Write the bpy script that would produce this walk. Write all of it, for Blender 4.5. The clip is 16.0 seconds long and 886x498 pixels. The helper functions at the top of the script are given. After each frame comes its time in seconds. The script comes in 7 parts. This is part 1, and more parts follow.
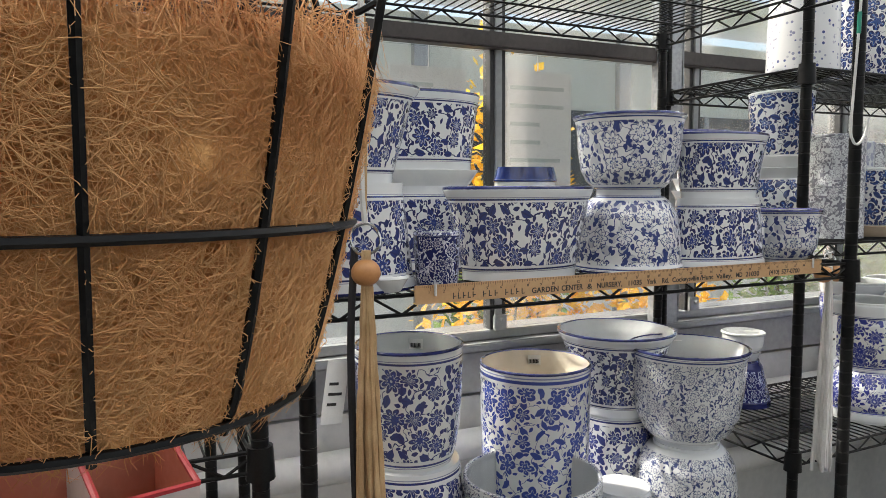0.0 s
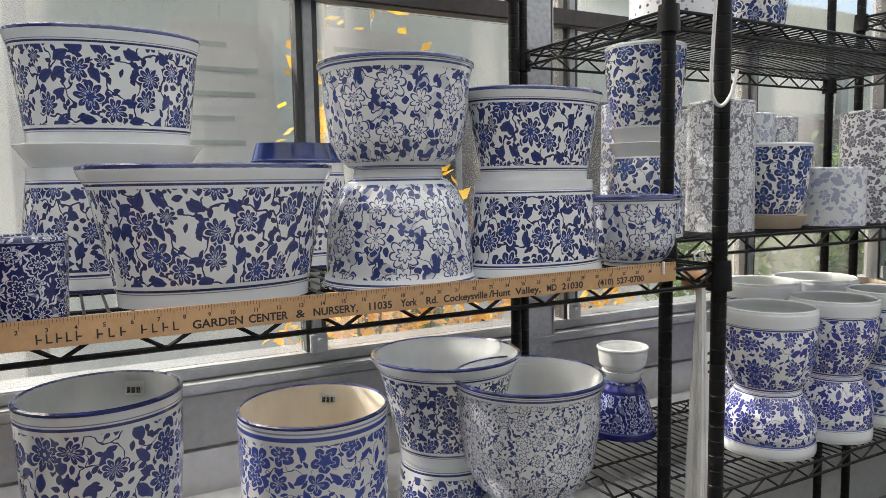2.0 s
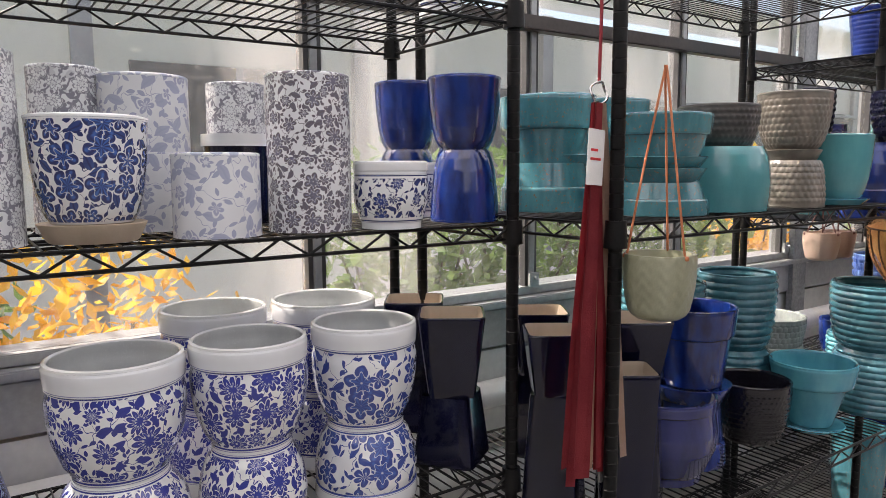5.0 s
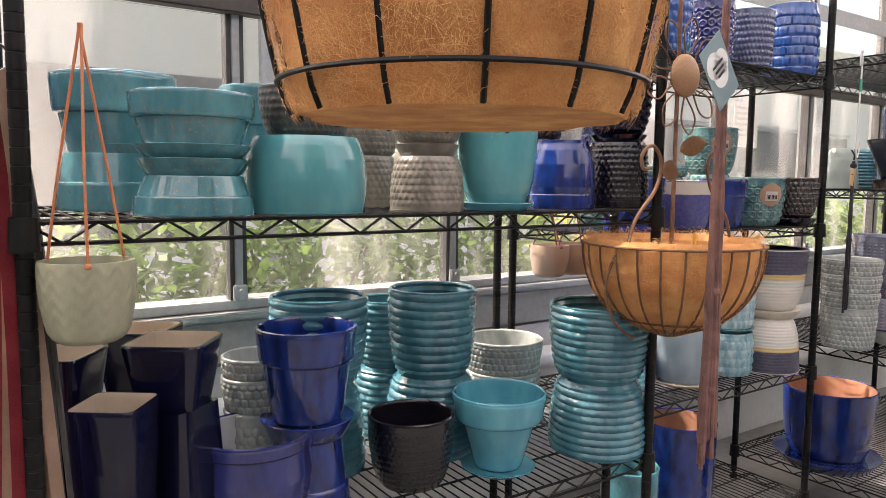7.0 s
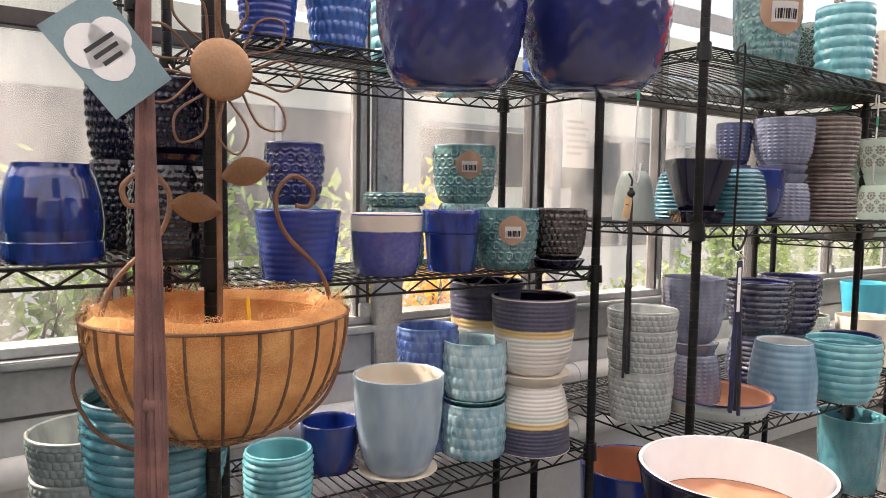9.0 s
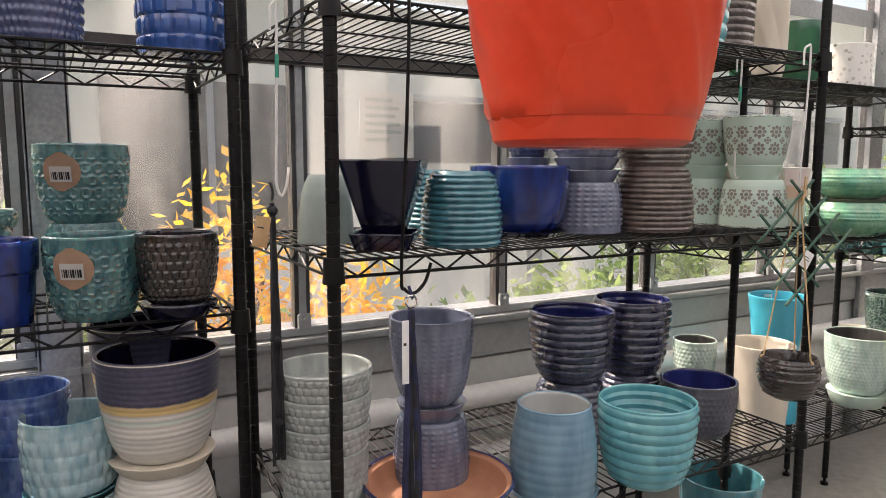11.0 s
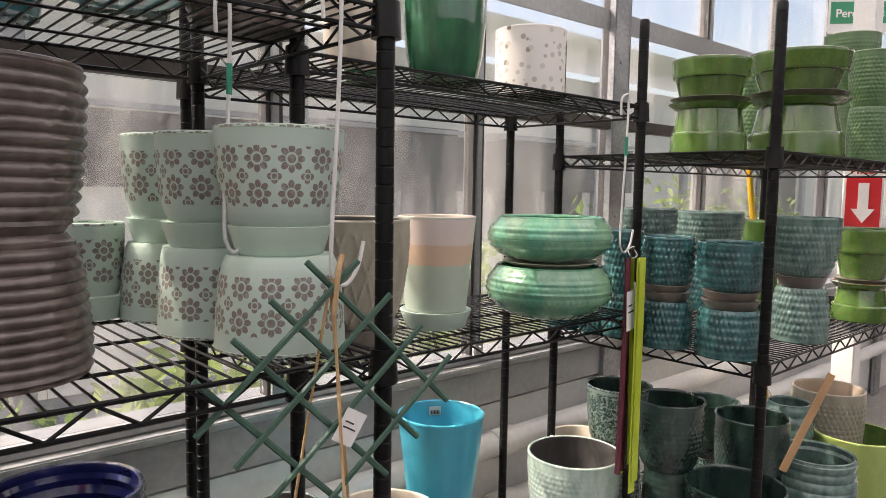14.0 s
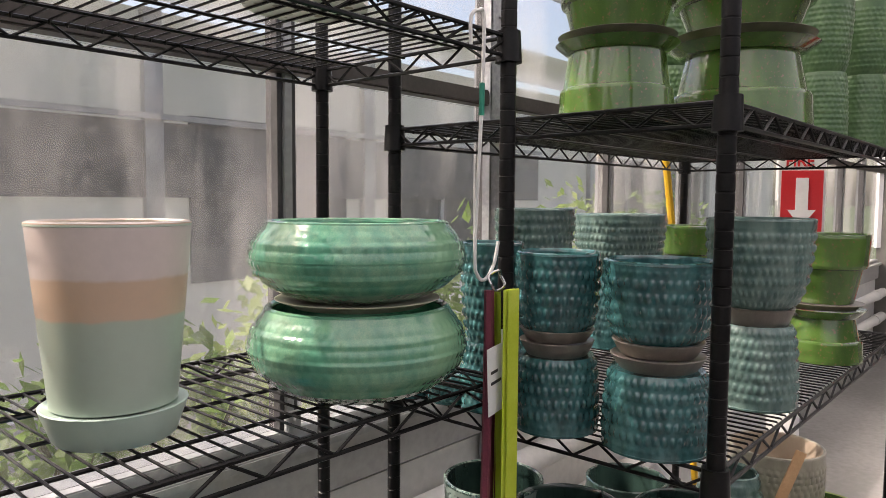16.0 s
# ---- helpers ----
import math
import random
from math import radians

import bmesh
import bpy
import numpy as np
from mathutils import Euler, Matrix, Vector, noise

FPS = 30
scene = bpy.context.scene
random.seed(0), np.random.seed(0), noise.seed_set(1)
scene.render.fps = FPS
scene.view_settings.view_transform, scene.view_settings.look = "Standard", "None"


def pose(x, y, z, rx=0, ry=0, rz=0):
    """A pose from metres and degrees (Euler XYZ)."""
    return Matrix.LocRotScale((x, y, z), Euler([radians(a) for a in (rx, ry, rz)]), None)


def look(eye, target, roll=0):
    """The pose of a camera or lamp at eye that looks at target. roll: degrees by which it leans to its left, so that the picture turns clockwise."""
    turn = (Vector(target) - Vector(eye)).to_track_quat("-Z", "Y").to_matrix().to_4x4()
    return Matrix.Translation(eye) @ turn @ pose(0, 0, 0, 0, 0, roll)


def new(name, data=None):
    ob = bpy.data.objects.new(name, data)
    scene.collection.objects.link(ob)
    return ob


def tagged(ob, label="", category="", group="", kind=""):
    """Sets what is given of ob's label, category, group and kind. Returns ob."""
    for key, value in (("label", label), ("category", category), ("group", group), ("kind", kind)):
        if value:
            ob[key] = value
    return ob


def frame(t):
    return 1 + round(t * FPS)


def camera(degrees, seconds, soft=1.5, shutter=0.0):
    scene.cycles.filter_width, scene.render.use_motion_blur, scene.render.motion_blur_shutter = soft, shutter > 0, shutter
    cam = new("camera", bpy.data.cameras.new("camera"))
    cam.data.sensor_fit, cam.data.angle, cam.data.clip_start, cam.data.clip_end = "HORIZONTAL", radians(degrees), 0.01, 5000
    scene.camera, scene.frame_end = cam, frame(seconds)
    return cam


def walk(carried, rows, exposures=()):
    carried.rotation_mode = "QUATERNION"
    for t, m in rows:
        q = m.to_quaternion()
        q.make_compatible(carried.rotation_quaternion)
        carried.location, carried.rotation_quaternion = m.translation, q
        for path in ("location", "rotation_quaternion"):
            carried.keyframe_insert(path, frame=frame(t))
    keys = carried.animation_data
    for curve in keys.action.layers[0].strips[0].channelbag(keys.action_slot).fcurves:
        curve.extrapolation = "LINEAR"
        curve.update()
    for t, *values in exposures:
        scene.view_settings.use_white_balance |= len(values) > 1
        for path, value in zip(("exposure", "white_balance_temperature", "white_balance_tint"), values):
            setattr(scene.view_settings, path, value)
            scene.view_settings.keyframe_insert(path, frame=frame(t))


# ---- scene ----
cam = camera(64.2, 16.0, 0.85)
PATH = [
    (0, (-0.416, -0.985, 1.293), (0.435, 0.817, 1.13), -0.3),
    (0.5, (-0.304, -0.874, 1.292), (0.561, 0.923, 1.141), -0.9),
    (1, (-0.18, -0.827, 1.28), (0.701, 0.961, 1.118), -0.9),
    (1.5, (-0.064, -0.805, 1.275), (0.834, 0.973, 1.101), -0.9),
    (2, (0.095, -0.781, 1.272), (1.035, 0.975, 1.092), -1.0),
    (2.5, (0.267, -0.762, 1.276), (1.273, 0.956, 1.084), -1.1),
    (3, (0.457, -0.788, 1.271), (1.473, 0.923, 1.067), -1.0),
    (3.5, (0.644, -0.825, 1.26), (1.661, 0.882, 1.032), -1.1),
    (4, (0.852, -0.835, 1.266), (1.88, 0.863, 1.019), -1.2),
    (4.5, (1.076, -0.849, 1.27), (2.147, 0.824, 1.032), -0.9),
    (5, (1.315, -0.903, 1.272), (2.449, 0.729, 1.043), -0.3),
    (5.2, (1.402, -0.923, 1.282), (2.552, 0.695, 1.04), -0.1),
    (7.3, (2.34, -1.227, 1.23), (3.45, 0.427, 1.047), 0.6),
    (7.5, (2.439, -1.234, 1.233), (3.547, 0.422, 1.05), 0.6),
    (8, (2.708, -1.24, 1.27), (3.819, 0.413, 1.086), 0.8),
    (8.5, (2.97, -1.26, 1.281), (4.09, 0.389, 1.123), 0.9),
    (8.7, (3.074, -1.267, 1.28), (4.205, 0.377, 1.14), 0.8),
    (10.8, (4.304, -1.329, 1.391), (5.277, 0.403, 1.159), 0.2),
    (11, (4.4, -1.312, 1.393), (5.371, 0.42, 1.159), 0.1),
    (11.5, (4.654, -1.27, 1.397), (5.613, 0.47, 1.17), 0.1),
    (12, (4.865, -1.207, 1.408), (5.842, 0.524, 1.187), 0.4),
    (12.5, (5.103, -1.141, 1.425), (6.144, 0.555, 1.224), 1.1),
    (13, (5.286, -1.051, 1.43), (6.452, 0.562, 1.242), 1.4),
    (13.5, (5.462, -0.942, 1.455), (6.759, 0.57, 1.275), 1.2),
    (14, (5.663, -0.886, 1.451), (6.992, 0.599, 1.279), 0.9),
    (14.5, (5.848, -0.859, 1.464), (7.199, 0.606, 1.302), 0.8),
    (15, (6.014, -0.72, 1.455), (7.403, 0.713, 1.322), 0.9),
    (15.5, (6.181, -0.592, 1.448), (7.619, 0.791, 1.315), 0.3),
    (16, (6.361, -0.515, 1.415), (7.858, 0.804, 1.277), 0.4),
]
walk(cam, [(t, look(eye, target, roll)) for t, eye, target, roll in PATH],
     [(0.0, 0.68, 6650, 9), (2.5, 0.67, 6650, 11), (5.2, 0.92, 6850, 19), (7.3, 1.32, 7200, 21), (8.7, 1.32, 7200, 21), (10.8, 0.92, 7150, 19), (13.5, 0.72, 7100, 21), (16.0, 0.50, 7000, 22)])

# ---- light ----
world = bpy.data.worlds.new("sky")
scene.world = world
world.use_nodes = True
sky = world.node_tree.nodes.new("ShaderNodeTexSky")
sky.sky_type, sky.sun_disc = "NISHITA", False
sky.sun_elevation, sky.sun_rotation = radians(48), radians(-38)
sky.air_density, sky.dust_density = 1.2, 3.0
back = world.node_tree.nodes["Background"]
world.node_tree.links.new(sky.outputs[0], back.inputs[0])
back.inputs[1].default_value = 0.15
sun = new("sun", bpy.data.lights.new("sun", "SUN"))
sun.data.energy, sun.data.angle, sun.data.color = 3.5, radians(0.7), (1.0, 0.95, 0.86)
sun.matrix_world = look((-2.3, 3.0, 4.2), (0, 0, 0))

# ---- materials ----


class Nodes:
    """Short hand for building one material."""

    def __init__(self, name):
        self.mat = bpy.data.materials.new(name)
        self.mat.use_nodes = True
        self.tree = self.mat.node_tree
        self.bsdf = self.tree.nodes["Principled BSDF"]
        self.out = self.tree.nodes["Material Output"]

    def put(self, socket, value):
        if isinstance(value, bpy.types.NodeSocket):
            self.tree.links.new(value, socket)
        else:
            socket.default_value = value

    def add(self, kind, **inputs):
        n = self.tree.nodes.new(kind)
        for key, value in inputs.items():
            self.put(n.inputs[key.replace("_", " ")], value)
        return n

    def math(self, op, a, b=0.0, c=0.0):
        n = self.tree.nodes.new("ShaderNodeMath")
        n.operation = op
        for s, v in zip(n.inputs, (a, b, c)):
            self.put(s, v)
        return n.outputs[0]

    def vec(self, op, a, b=(0, 0, 0)):
        n = self.tree.nodes.new("ShaderNodeVectorMath")
        n.operation = op
        self.put(n.inputs[0], a)
        if op == "SCALE":
            self.put(n.inputs[3], b)
        else:
            self.put(n.inputs[1], b)
        return n.outputs["Value"] if op in ("LENGTH", "DOT_PRODUCT", "DISTANCE") else n.outputs[0]

    def split(self, v):
        n = self.add("ShaderNodeSeparateXYZ", Vector=v)
        return n.outputs[0], n.outputs[1]

    def join(self, x, y, z=0.0):
        return self.add("ShaderNodeCombineXYZ", X=x, Y=y, Z=z).outputs[0]

    def uv(self):
        return self.tree.nodes.new("ShaderNodeTexCoord").outputs["UV"]

    def local(self):
        return self.tree.nodes.new("ShaderNodeTexCoord").outputs["Object"]

    def rand(self):
        return self.tree.nodes.new("ShaderNodeObjectInfo").outputs["Random"]

    def noise(self, v, scale, detail=3.0, rough=0.55):
        return self.add("ShaderNodeTexNoise", Vector=v, Scale=scale, Detail=detail, Roughness=rough).outputs["Fac"]

    def step(self, v, lo, hi):
        n = self.add("ShaderNodeMapRange", Value=v)
        n.interpolation_type = "SMOOTHSTEP"
        n.inputs[1].default_value, n.inputs[2].default_value = lo, hi
        return n.outputs[0]

    def mix(self, f, a, b):
        n = self.tree.nodes.new("ShaderNodeMix")
        n.data_type = "RGBA"
        self.put(n.inputs[0], f)
        for s, v in ((n.inputs[6], a), (n.inputs[7], b)):
            self.put(s, (*v, 1.0) if isinstance(v, tuple) else v)
        return n.outputs[2]

    def bump(self, height, strength=0.3, distance=0.002):
        n = self.add("ShaderNodeBump", Height=height, Strength=strength, Distance=distance)
        self.put(self.bsdf.inputs["Normal"], n.outputs[0])

    def done(self, color, rough=0.5, metal=0.0, coat=0.0):
        self.put(self.bsdf.inputs["Base Color"], (*color, 1.0) if isinstance(color, tuple) else color)
        self.put(self.bsdf.inputs["Roughness"], rough)
        self.put(self.bsdf.inputs["Metallic"], metal)
        self.put(self.bsdf.inputs["Coat Weight"], coat)
        self.bsdf.inputs["Coat Roughness"].default_value = 0.06
        return self.mat


def worn(name, a, b, scale=12.0, rough=0.5, metal=0.0, relief=0.15, coat=0.0):
    """Paint, metal or plaster in two close tones, with grain and stains."""
    n = Nodes(name)
    p = n.local()
    big, fine = n.noise(p, scale * 0.35, 4), n.noise(p, scale * 9, 3)
    f = n.step(n.math("ADD", n.math("MULTIPLY", big, 0.7), n.math("MULTIPLY", fine, 0.3)), 0.35, 0.68)
    n.bump(n.math("ADD", fine, n.math("MULTIPLY", big, 0.5)), relief, 0.002)
    r = n.math("ADD", rough - 0.08, n.math("MULTIPLY", big, 0.16))
    return n.done(n.mix(f, a, b), r, metal, coat)


black_steel = worn("black_powder_coat", (0.004, 0.004, 0.0044), (0.011, 0.011, 0.011), 30, 0.36, 0.0, 0.1)
black_steel.node_tree.nodes["Principled BSDF"].inputs["Specular IOR Level"].default_value = 0.22
alu = worn("grey_aluminium", (0.30, 0.31, 0.31), (0.44, 0.45, 0.45), 6, 0.45, 0.5, 0.1)
gasket = worn("dark_gasket", (0.025, 0.025, 0.026), (0.06, 0.06, 0.06), 20, 0.6)
brown_rail = worn("dark_bronze_paint", (0.022, 0.017, 0.015), (0.055, 0.045, 0.04), 10, 0.45)
grey_panel = worn("weathered_grey_panel", (0.27, 0.27, 0.265), (0.40, 0.40, 0.39), 5, 0.6, 0.0, 0.3)
plaster = worn("white_painted_block", (0.58, 0.58, 0.56), (0.74, 0.73, 0.70), 4, 0.75, 0.0, 0.4)
pipe_paint = worn("white_pipe_paint", (0.62, 0.62, 0.60), (0.78, 0.77, 0.74), 5, 0.45, 0.0, 0.1)
galvanised = worn("galvanised_steel", (0.22, 0.23, 0.24), (0.46, 0.47, 0.48), 9, 0.42, 0.6, 0.15)
concrete = worn("concrete_floor", (0.17, 0.165, 0.155), (0.28, 0.27, 0.255), 3, 0.7, 0.0, 0.4)
white_paint = worn("white_paint", (0.72, 0.72, 0.70), (0.82, 0.82, 0.80), 8, 0.5)


def pane_glass():
    """Glass under a patchy film of dust, dried runs and drops."""
    n = Nodes("dusty_glass")
    p = n.local()
    runs = n.add("ShaderNodeMapping", Vector=n.vec("ADD", p, n.join(n.math("MULTIPLY", n.rand(), 9.0), 0.0)))
    runs.inputs["Scale"].default_value = (1.0, 1.0, 0.22)
    film = n.step(n.noise(runs.outputs[0], 3.4, 5, 0.6), 0.42, 0.70)
    drops = n.step(n.noise(p, 70, 3), 0.52, 0.72)
    n.bsdf.inputs["Transmission Weight"].default_value = 1.0
    n.bsdf.inputs["IOR"].default_value = 1.12
    n.done((0.95, 0.96, 0.95), n.math("MULTIPLY_ADD", film, 0.11, 0.03))
    dust = n.add("ShaderNodeBsdfTranslucent", Color=(0.80, 0.79, 0.76, 1))
    amount = n.math("MULTIPLY_ADD", film, 0.13, n.math("MULTIPLY_ADD", drops, 0.05, 0.02))
    m = n.add("ShaderNodeMixShader", Fac=amount)
    n.tree.links.new(n.bsdf.outputs[0], m.inputs[1])
    n.tree.links.new(dust.outputs[0], m.inputs[2])
    n.tree.links.new(m.outputs[0], n.out.inputs[0])
    return n.mat


glass = pane_glass()

# ---- shape helpers ----


def part(name, bm, material, parent=None, label="", smooth=True):
    me = bpy.data.meshes.new(name)
    bm.normal_update()
    bm.to_mesh(me)
    bm.free()
    me.materials.append(material)
    if smooth:
        me.shade_smooth()
        me.set_sharp_from_angle(angle=radians(38))
    ob = new(name, me)
    if parent is not None:
        ob.parent = parent
    return tagged(ob, label)


def thing(name, x, y, z, label, category, group="", turn=0.0):
    ob = new(name)
    ob.empty_display_size = 0.05
    ob.matrix_basis = pose(x, y, z, 0, 0, turn)
    return tagged(ob, label, category, group)


def box(bm, x0, x1, y0, y1, z0, z1, bevel=0.0):
    m = Matrix.LocRotScale(((x0 + x1) / 2, (y0 + y1) / 2, (z0 + z1) / 2), None, (x1 - x0, y1 - y0, z1 - z0))
    made = bmesh.ops.create_cube(bm, size=1.0, matrix=m)
    if bevel:
        edges = list({e for v in made["verts"] for e in v.link_edges})
        bmesh.ops.bevel(bm, geom=edges, offset=bevel, segments=2, affect="EDGES")
    return bm


def slab(name, x0, x1, y0, y1, z0, z1, material, label, category, bevel=0.0, parent=None):
    ob = part(name, box(bmesh.new(), x0, x1, y0, y1, z0, z1, bevel), material, parent)
    if parent is None:
        tagged(ob, label, category, "", "structure")
    return ob


def rod(bm, a, b, r, sides=6, r2=None):
    a, b = Vector(a), Vector(b)
    m = Matrix.Translation((a + b) / 2) @ (b - a).to_track_quat("Z", "Y").to_matrix().to_4x4()
    bmesh.ops.create_cone(bm, cap_ends=True, segments=sides, radius1=r, radius2=r if r2 is None else r2, depth=(b - a).length, matrix=m)
    return bm


def tube(bm, points, r, sides=6):
    """A bent wire or cord through the points."""
    pts = [Vector(p) for p in points]
    rings, up = [], Vector((0.31, 0.2, 0.93))
    for i, p in enumerate(pts):
        d = (pts[min(i + 1, len(pts) - 1)] - pts[max(i - 1, 0)]).normalized()
        side = d.cross(up)
        side = (side if side.length > 0.05 else d.cross(Vector((1, 0, 0)))).normalized()
        over = side.cross(d)
        up = over
        rr = r[i] if isinstance(r, (list, tuple)) else r
        rings.append([bm.verts.new(p + rr * (side * math.cos(q) + over * math.sin(q))) for q in (2 * math.pi * k / sides for k in range(sides))])
    for a, b in zip(rings, rings[1:]):
        for k in range(sides):
            bm.faces.new((a[k], a[(k + 1) % sides], b[(k + 1) % sides], b[k]))
    bm.faces.new(rings[0][::-1])
    bm.faces.new(rings[-1])
    return bm


def curve_points(points, steps=8):
    """A smooth line through a few points (Catmull-Rom)."""
    p = [Vector(q) for q in points]
    p = [2 * p[0] - p[1], *p, 2 * p[-1] - p[-2]]
    out = []
    for i in range(1, len(p) - 2):
        for k in range(steps):
            t = k / steps
            out.append(0.5 * (2 * p[i] + (p[i + 1] - p[i - 1]) * t + (2 * p[i - 1] - 5 * p[i] + 4 * p[i + 1] - p[i + 2]) * t * t
                              + (3 * p[i] - p[i - 1] - 3 * p[i + 1] + p[i + 2]) * t ** 3))
    return [*out, p[-2]]


def lathe(bm, profile, sides=48, relief=None, uvs=True, squash=1.0, caps=False, turn=math.pi / 2):
    """Turns (radius, height) pairs about z; the seam lies towards +y. relief(angle, i) moves a ring's points outwards."""
    layer = bm.loops.layers.uv.verify()
    rings, run, length = [], [], 0.0
    for i, (r, z) in enumerate(profile):
        if i:
            length += math.hypot(r - profile[i - 1][0], z - profile[i - 1][1])
        run.append(length)
        ring = []
        for k in range(sides):
            q = turn + 2 * math.pi * k / sides
            rr = r + (relief(q, i) if relief else 0.0)
            ring.append(bm.verts.new((rr * math.cos(q), squash * rr * math.sin(q), z)))
        rings.append(ring)
    wide = max(r for r, _ in profile)
    for i in range(len(rings) - 1):
        for k in range(sides):
            f = bm.faces.new((rings[i][k], rings[i][(k + 1) % sides], rings[i + 1][(k + 1) % sides], rings[i + 1][k]))
            for loop, (kk, ii) in zip(f.loops, ((k, i), (k + 1, i), (k + 1, i + 1), (k, i + 1))):
                loop[layer].uv = (kk / sides * 2 * math.pi * wide, run[ii])
    if caps and profile[0][0] > 1e-4:
        bm.faces.new(rings[0][::-1])
    if caps and profile[-1][0] > 1e-4:
        bm.faces.new(rings[-1])
    return bm


# ---- the house: floor, walls, glazing, roof ----
X0, X1, WALL, SOUTH = -4.0, 14.0, 0.806, -7.0
PITCH, FIRST = 0.7465, 0.599
SILL, EAVE = 0.89, 2.75

slab("floor", X0, X1, SOUTH, WALL + 0.1, -0.12, 0.0, concrete, "worn grey concrete greenhouse floor", "floor")
slab("wall_north", X0, X1, WALL - 0.005, WALL + 0.14, 0.0, 0.70, plaster, "low white painted block wall below the windows", "wall")
slab("trim", X0, X1, WALL - 0.03, WALL + 0.10, 0.715, 0.835, grey_panel, "weathered grey panel band below the sill", "trim", 0.004)
slab("window_sill", X0, X1, WALL - 0.055, WALL + 0.09, 0.84, 0.862, alu, "grey aluminium window sill", "sill", 0.004)
slab("trim", X0, X1, WALL - 0.02, WALL + 0.09, 0.864, SILL, alu, "grey aluminium bottom rail of the glazing", "trim", 0.003)
slab("trim", X0, X1, WALL - 0.045, WALL + 0.0, 1.69, 1.735, brown_rail, "dark bronze rail across the windows", "rail", 0.004)
slab("trim", X0, X1, WALL - 0.02, WALL + 0.06, EAVE - 0.1, EAVE, alu, "grey aluminium eaves gutter", "eaves", 0.01)


def window_bay(k):
    x0 = FIRST + PITCH * k
    bay = thing("window_%d" % (k + 7), x0, WALL, SILL, "hazy glazed window bay in a grey aluminium frame", "window")
    bay["kind"] = "structure"
    h = EAVE - 0.1 - SILL
    bm = bmesh.new()
    box(bm, -0.011, 0.011, -0.02, 0.05, 0.0, h, 0.002)
    part("mullion", bm, alu, bay)
    for s in (-1, 1):
        bm = bmesh.new()
        box(bm, s * 0.018 - 0.0065, s * 0.018 + 0.0065, -0.012, 0.03, 0.0, h)
        part("gasket", bm, gasket, bay)
    for z0, z1 in ((0.0, 0.80), (0.845, h)):
        bm = bmesh.new()
        box(bm, 0.026, PITCH - 0.026, 0.008, 0.012, z0, z1)
        p = part("pane", bm, glass, bay)
        p.visible_shadow = False
    bm = bmesh.new()
    box(bm, -0.02, 0.02, -0.034, -0.019, 0.0, 0.045, 0.003)
    rod(bm, (0, -0.045, 0.03), (0, -0.03, 0.03), 0.006, 8)
    part("clip", bm, alu, bay)


for k in range(-6, 18):
    window_bay(k)


def column(x):
    bm = bmesh.new()
    box(bm, x - 0.05, x + 0.05, WALL - 0.05, WALL - 0.042, 0.0, EAVE)
    for s in (-1, 1):
        box(bm, x + s * 0.05 - 0.004, x + s * 0.05 + 0.004, WALL - 0.05, WALL - 0.024, 0.0, EAVE)
    for z in (1.05, 1.35, 1.62, 1.95):
        rod(bm, (x - 0.01, WALL - 0.056, z), (x - 0.01, WALL - 0.05, z), 0.006, 8)
    tagged(part("column", bm, galvanised, None), "galvanised steel wall column with bolt heads", "column", "", "structure")


for x in (1.205, 4.41, 8.06, 11.4):
    column(x)


def heating_pipe(z, y, r):
    bm = bmesh.new()
    rod(bm, (X0, y, z), (X1, y, z), r, 20)
    for x in np.arange(X0 + 0.9, X1, 2.1):
        rod(bm, (x - 0.05, y, z), (x + 0.05, y, z), r + 0.006, 20)
        rod(bm, (x, y, z), (x, WALL, z - 0.02), 0.008, 6)
    tagged(part("heating_pipe", bm, pipe_paint), "white painted heating pipe along the wall", "pipe", "pipes along the wall")


heating_pipe(0.585, 0.735, 0.042)
heating_pipe(0.36, 0.735, 0.042)

slab("trim", X0, X1, WALL - 0.025, WALL - 0.0205, 2.07, 2.15, alu, "grey aluminium transom across the upper glazing", "rail", 0.001)

# closing walls and roof behind and above the walker
# added opaque dark walls that keep low sky light off the pots
blocking_wall = worn("grey_blocking_wall", (0.08, 0.078, 0.072), (0.15, 0.145, 0.13), 1.2, 0.7)
slab("light_block_south", X0, X1, SOUTH - 0.15, SOUTH, 0.0, EAVE, blocking_wall, "added grey wall that blocks low sky light", "wall")
slab("light_block_west", X0 - 0.15, X0, SOUTH, WALL, 0.0, EAVE + 1.9, blocking_wall, "added grey wall that blocks low sky light", "wall")
slab("light_block_east", X1, X1 + 0.15, SOUTH, WALL, 0.0, EAVE + 1.9, blocking_wall, "added grey wall that blocks low sky light", "wall")
bm = bmesh.new()
ridge = (SOUTH + WALL) / 2
for x in np.arange(X0, X1 + 0.1, 1.5):
    for y in (SOUTH, WALL):
        rod(bm, (x, y, EAVE), (x, ridge, EAVE + 1.9), 0.03, 4)
    rod(bm, (x, SOUTH, 1.0), (x, SOUTH, EAVE), 0.03, 4)
for y in (SOUTH, WALL):
    for f in (0.33, 0.66, 1.0):
        yy, zz = y + (ridge - y) * f, EAVE + 1.9 * f
        rod(bm, (X0, yy, zz), (X1, yy, zz), 0.025, 4)
for x in (X0, X1):
    for y in np.arange(SOUTH, WALL, 1.3):
        rod(bm, (x, y, 1.0), (x, y, EAVE + 1.0), 0.03, 4)
tagged(part("ceiling", bm, white_paint), "white painted steel roof frame of the greenhouse", "ceiling", "", "structure")


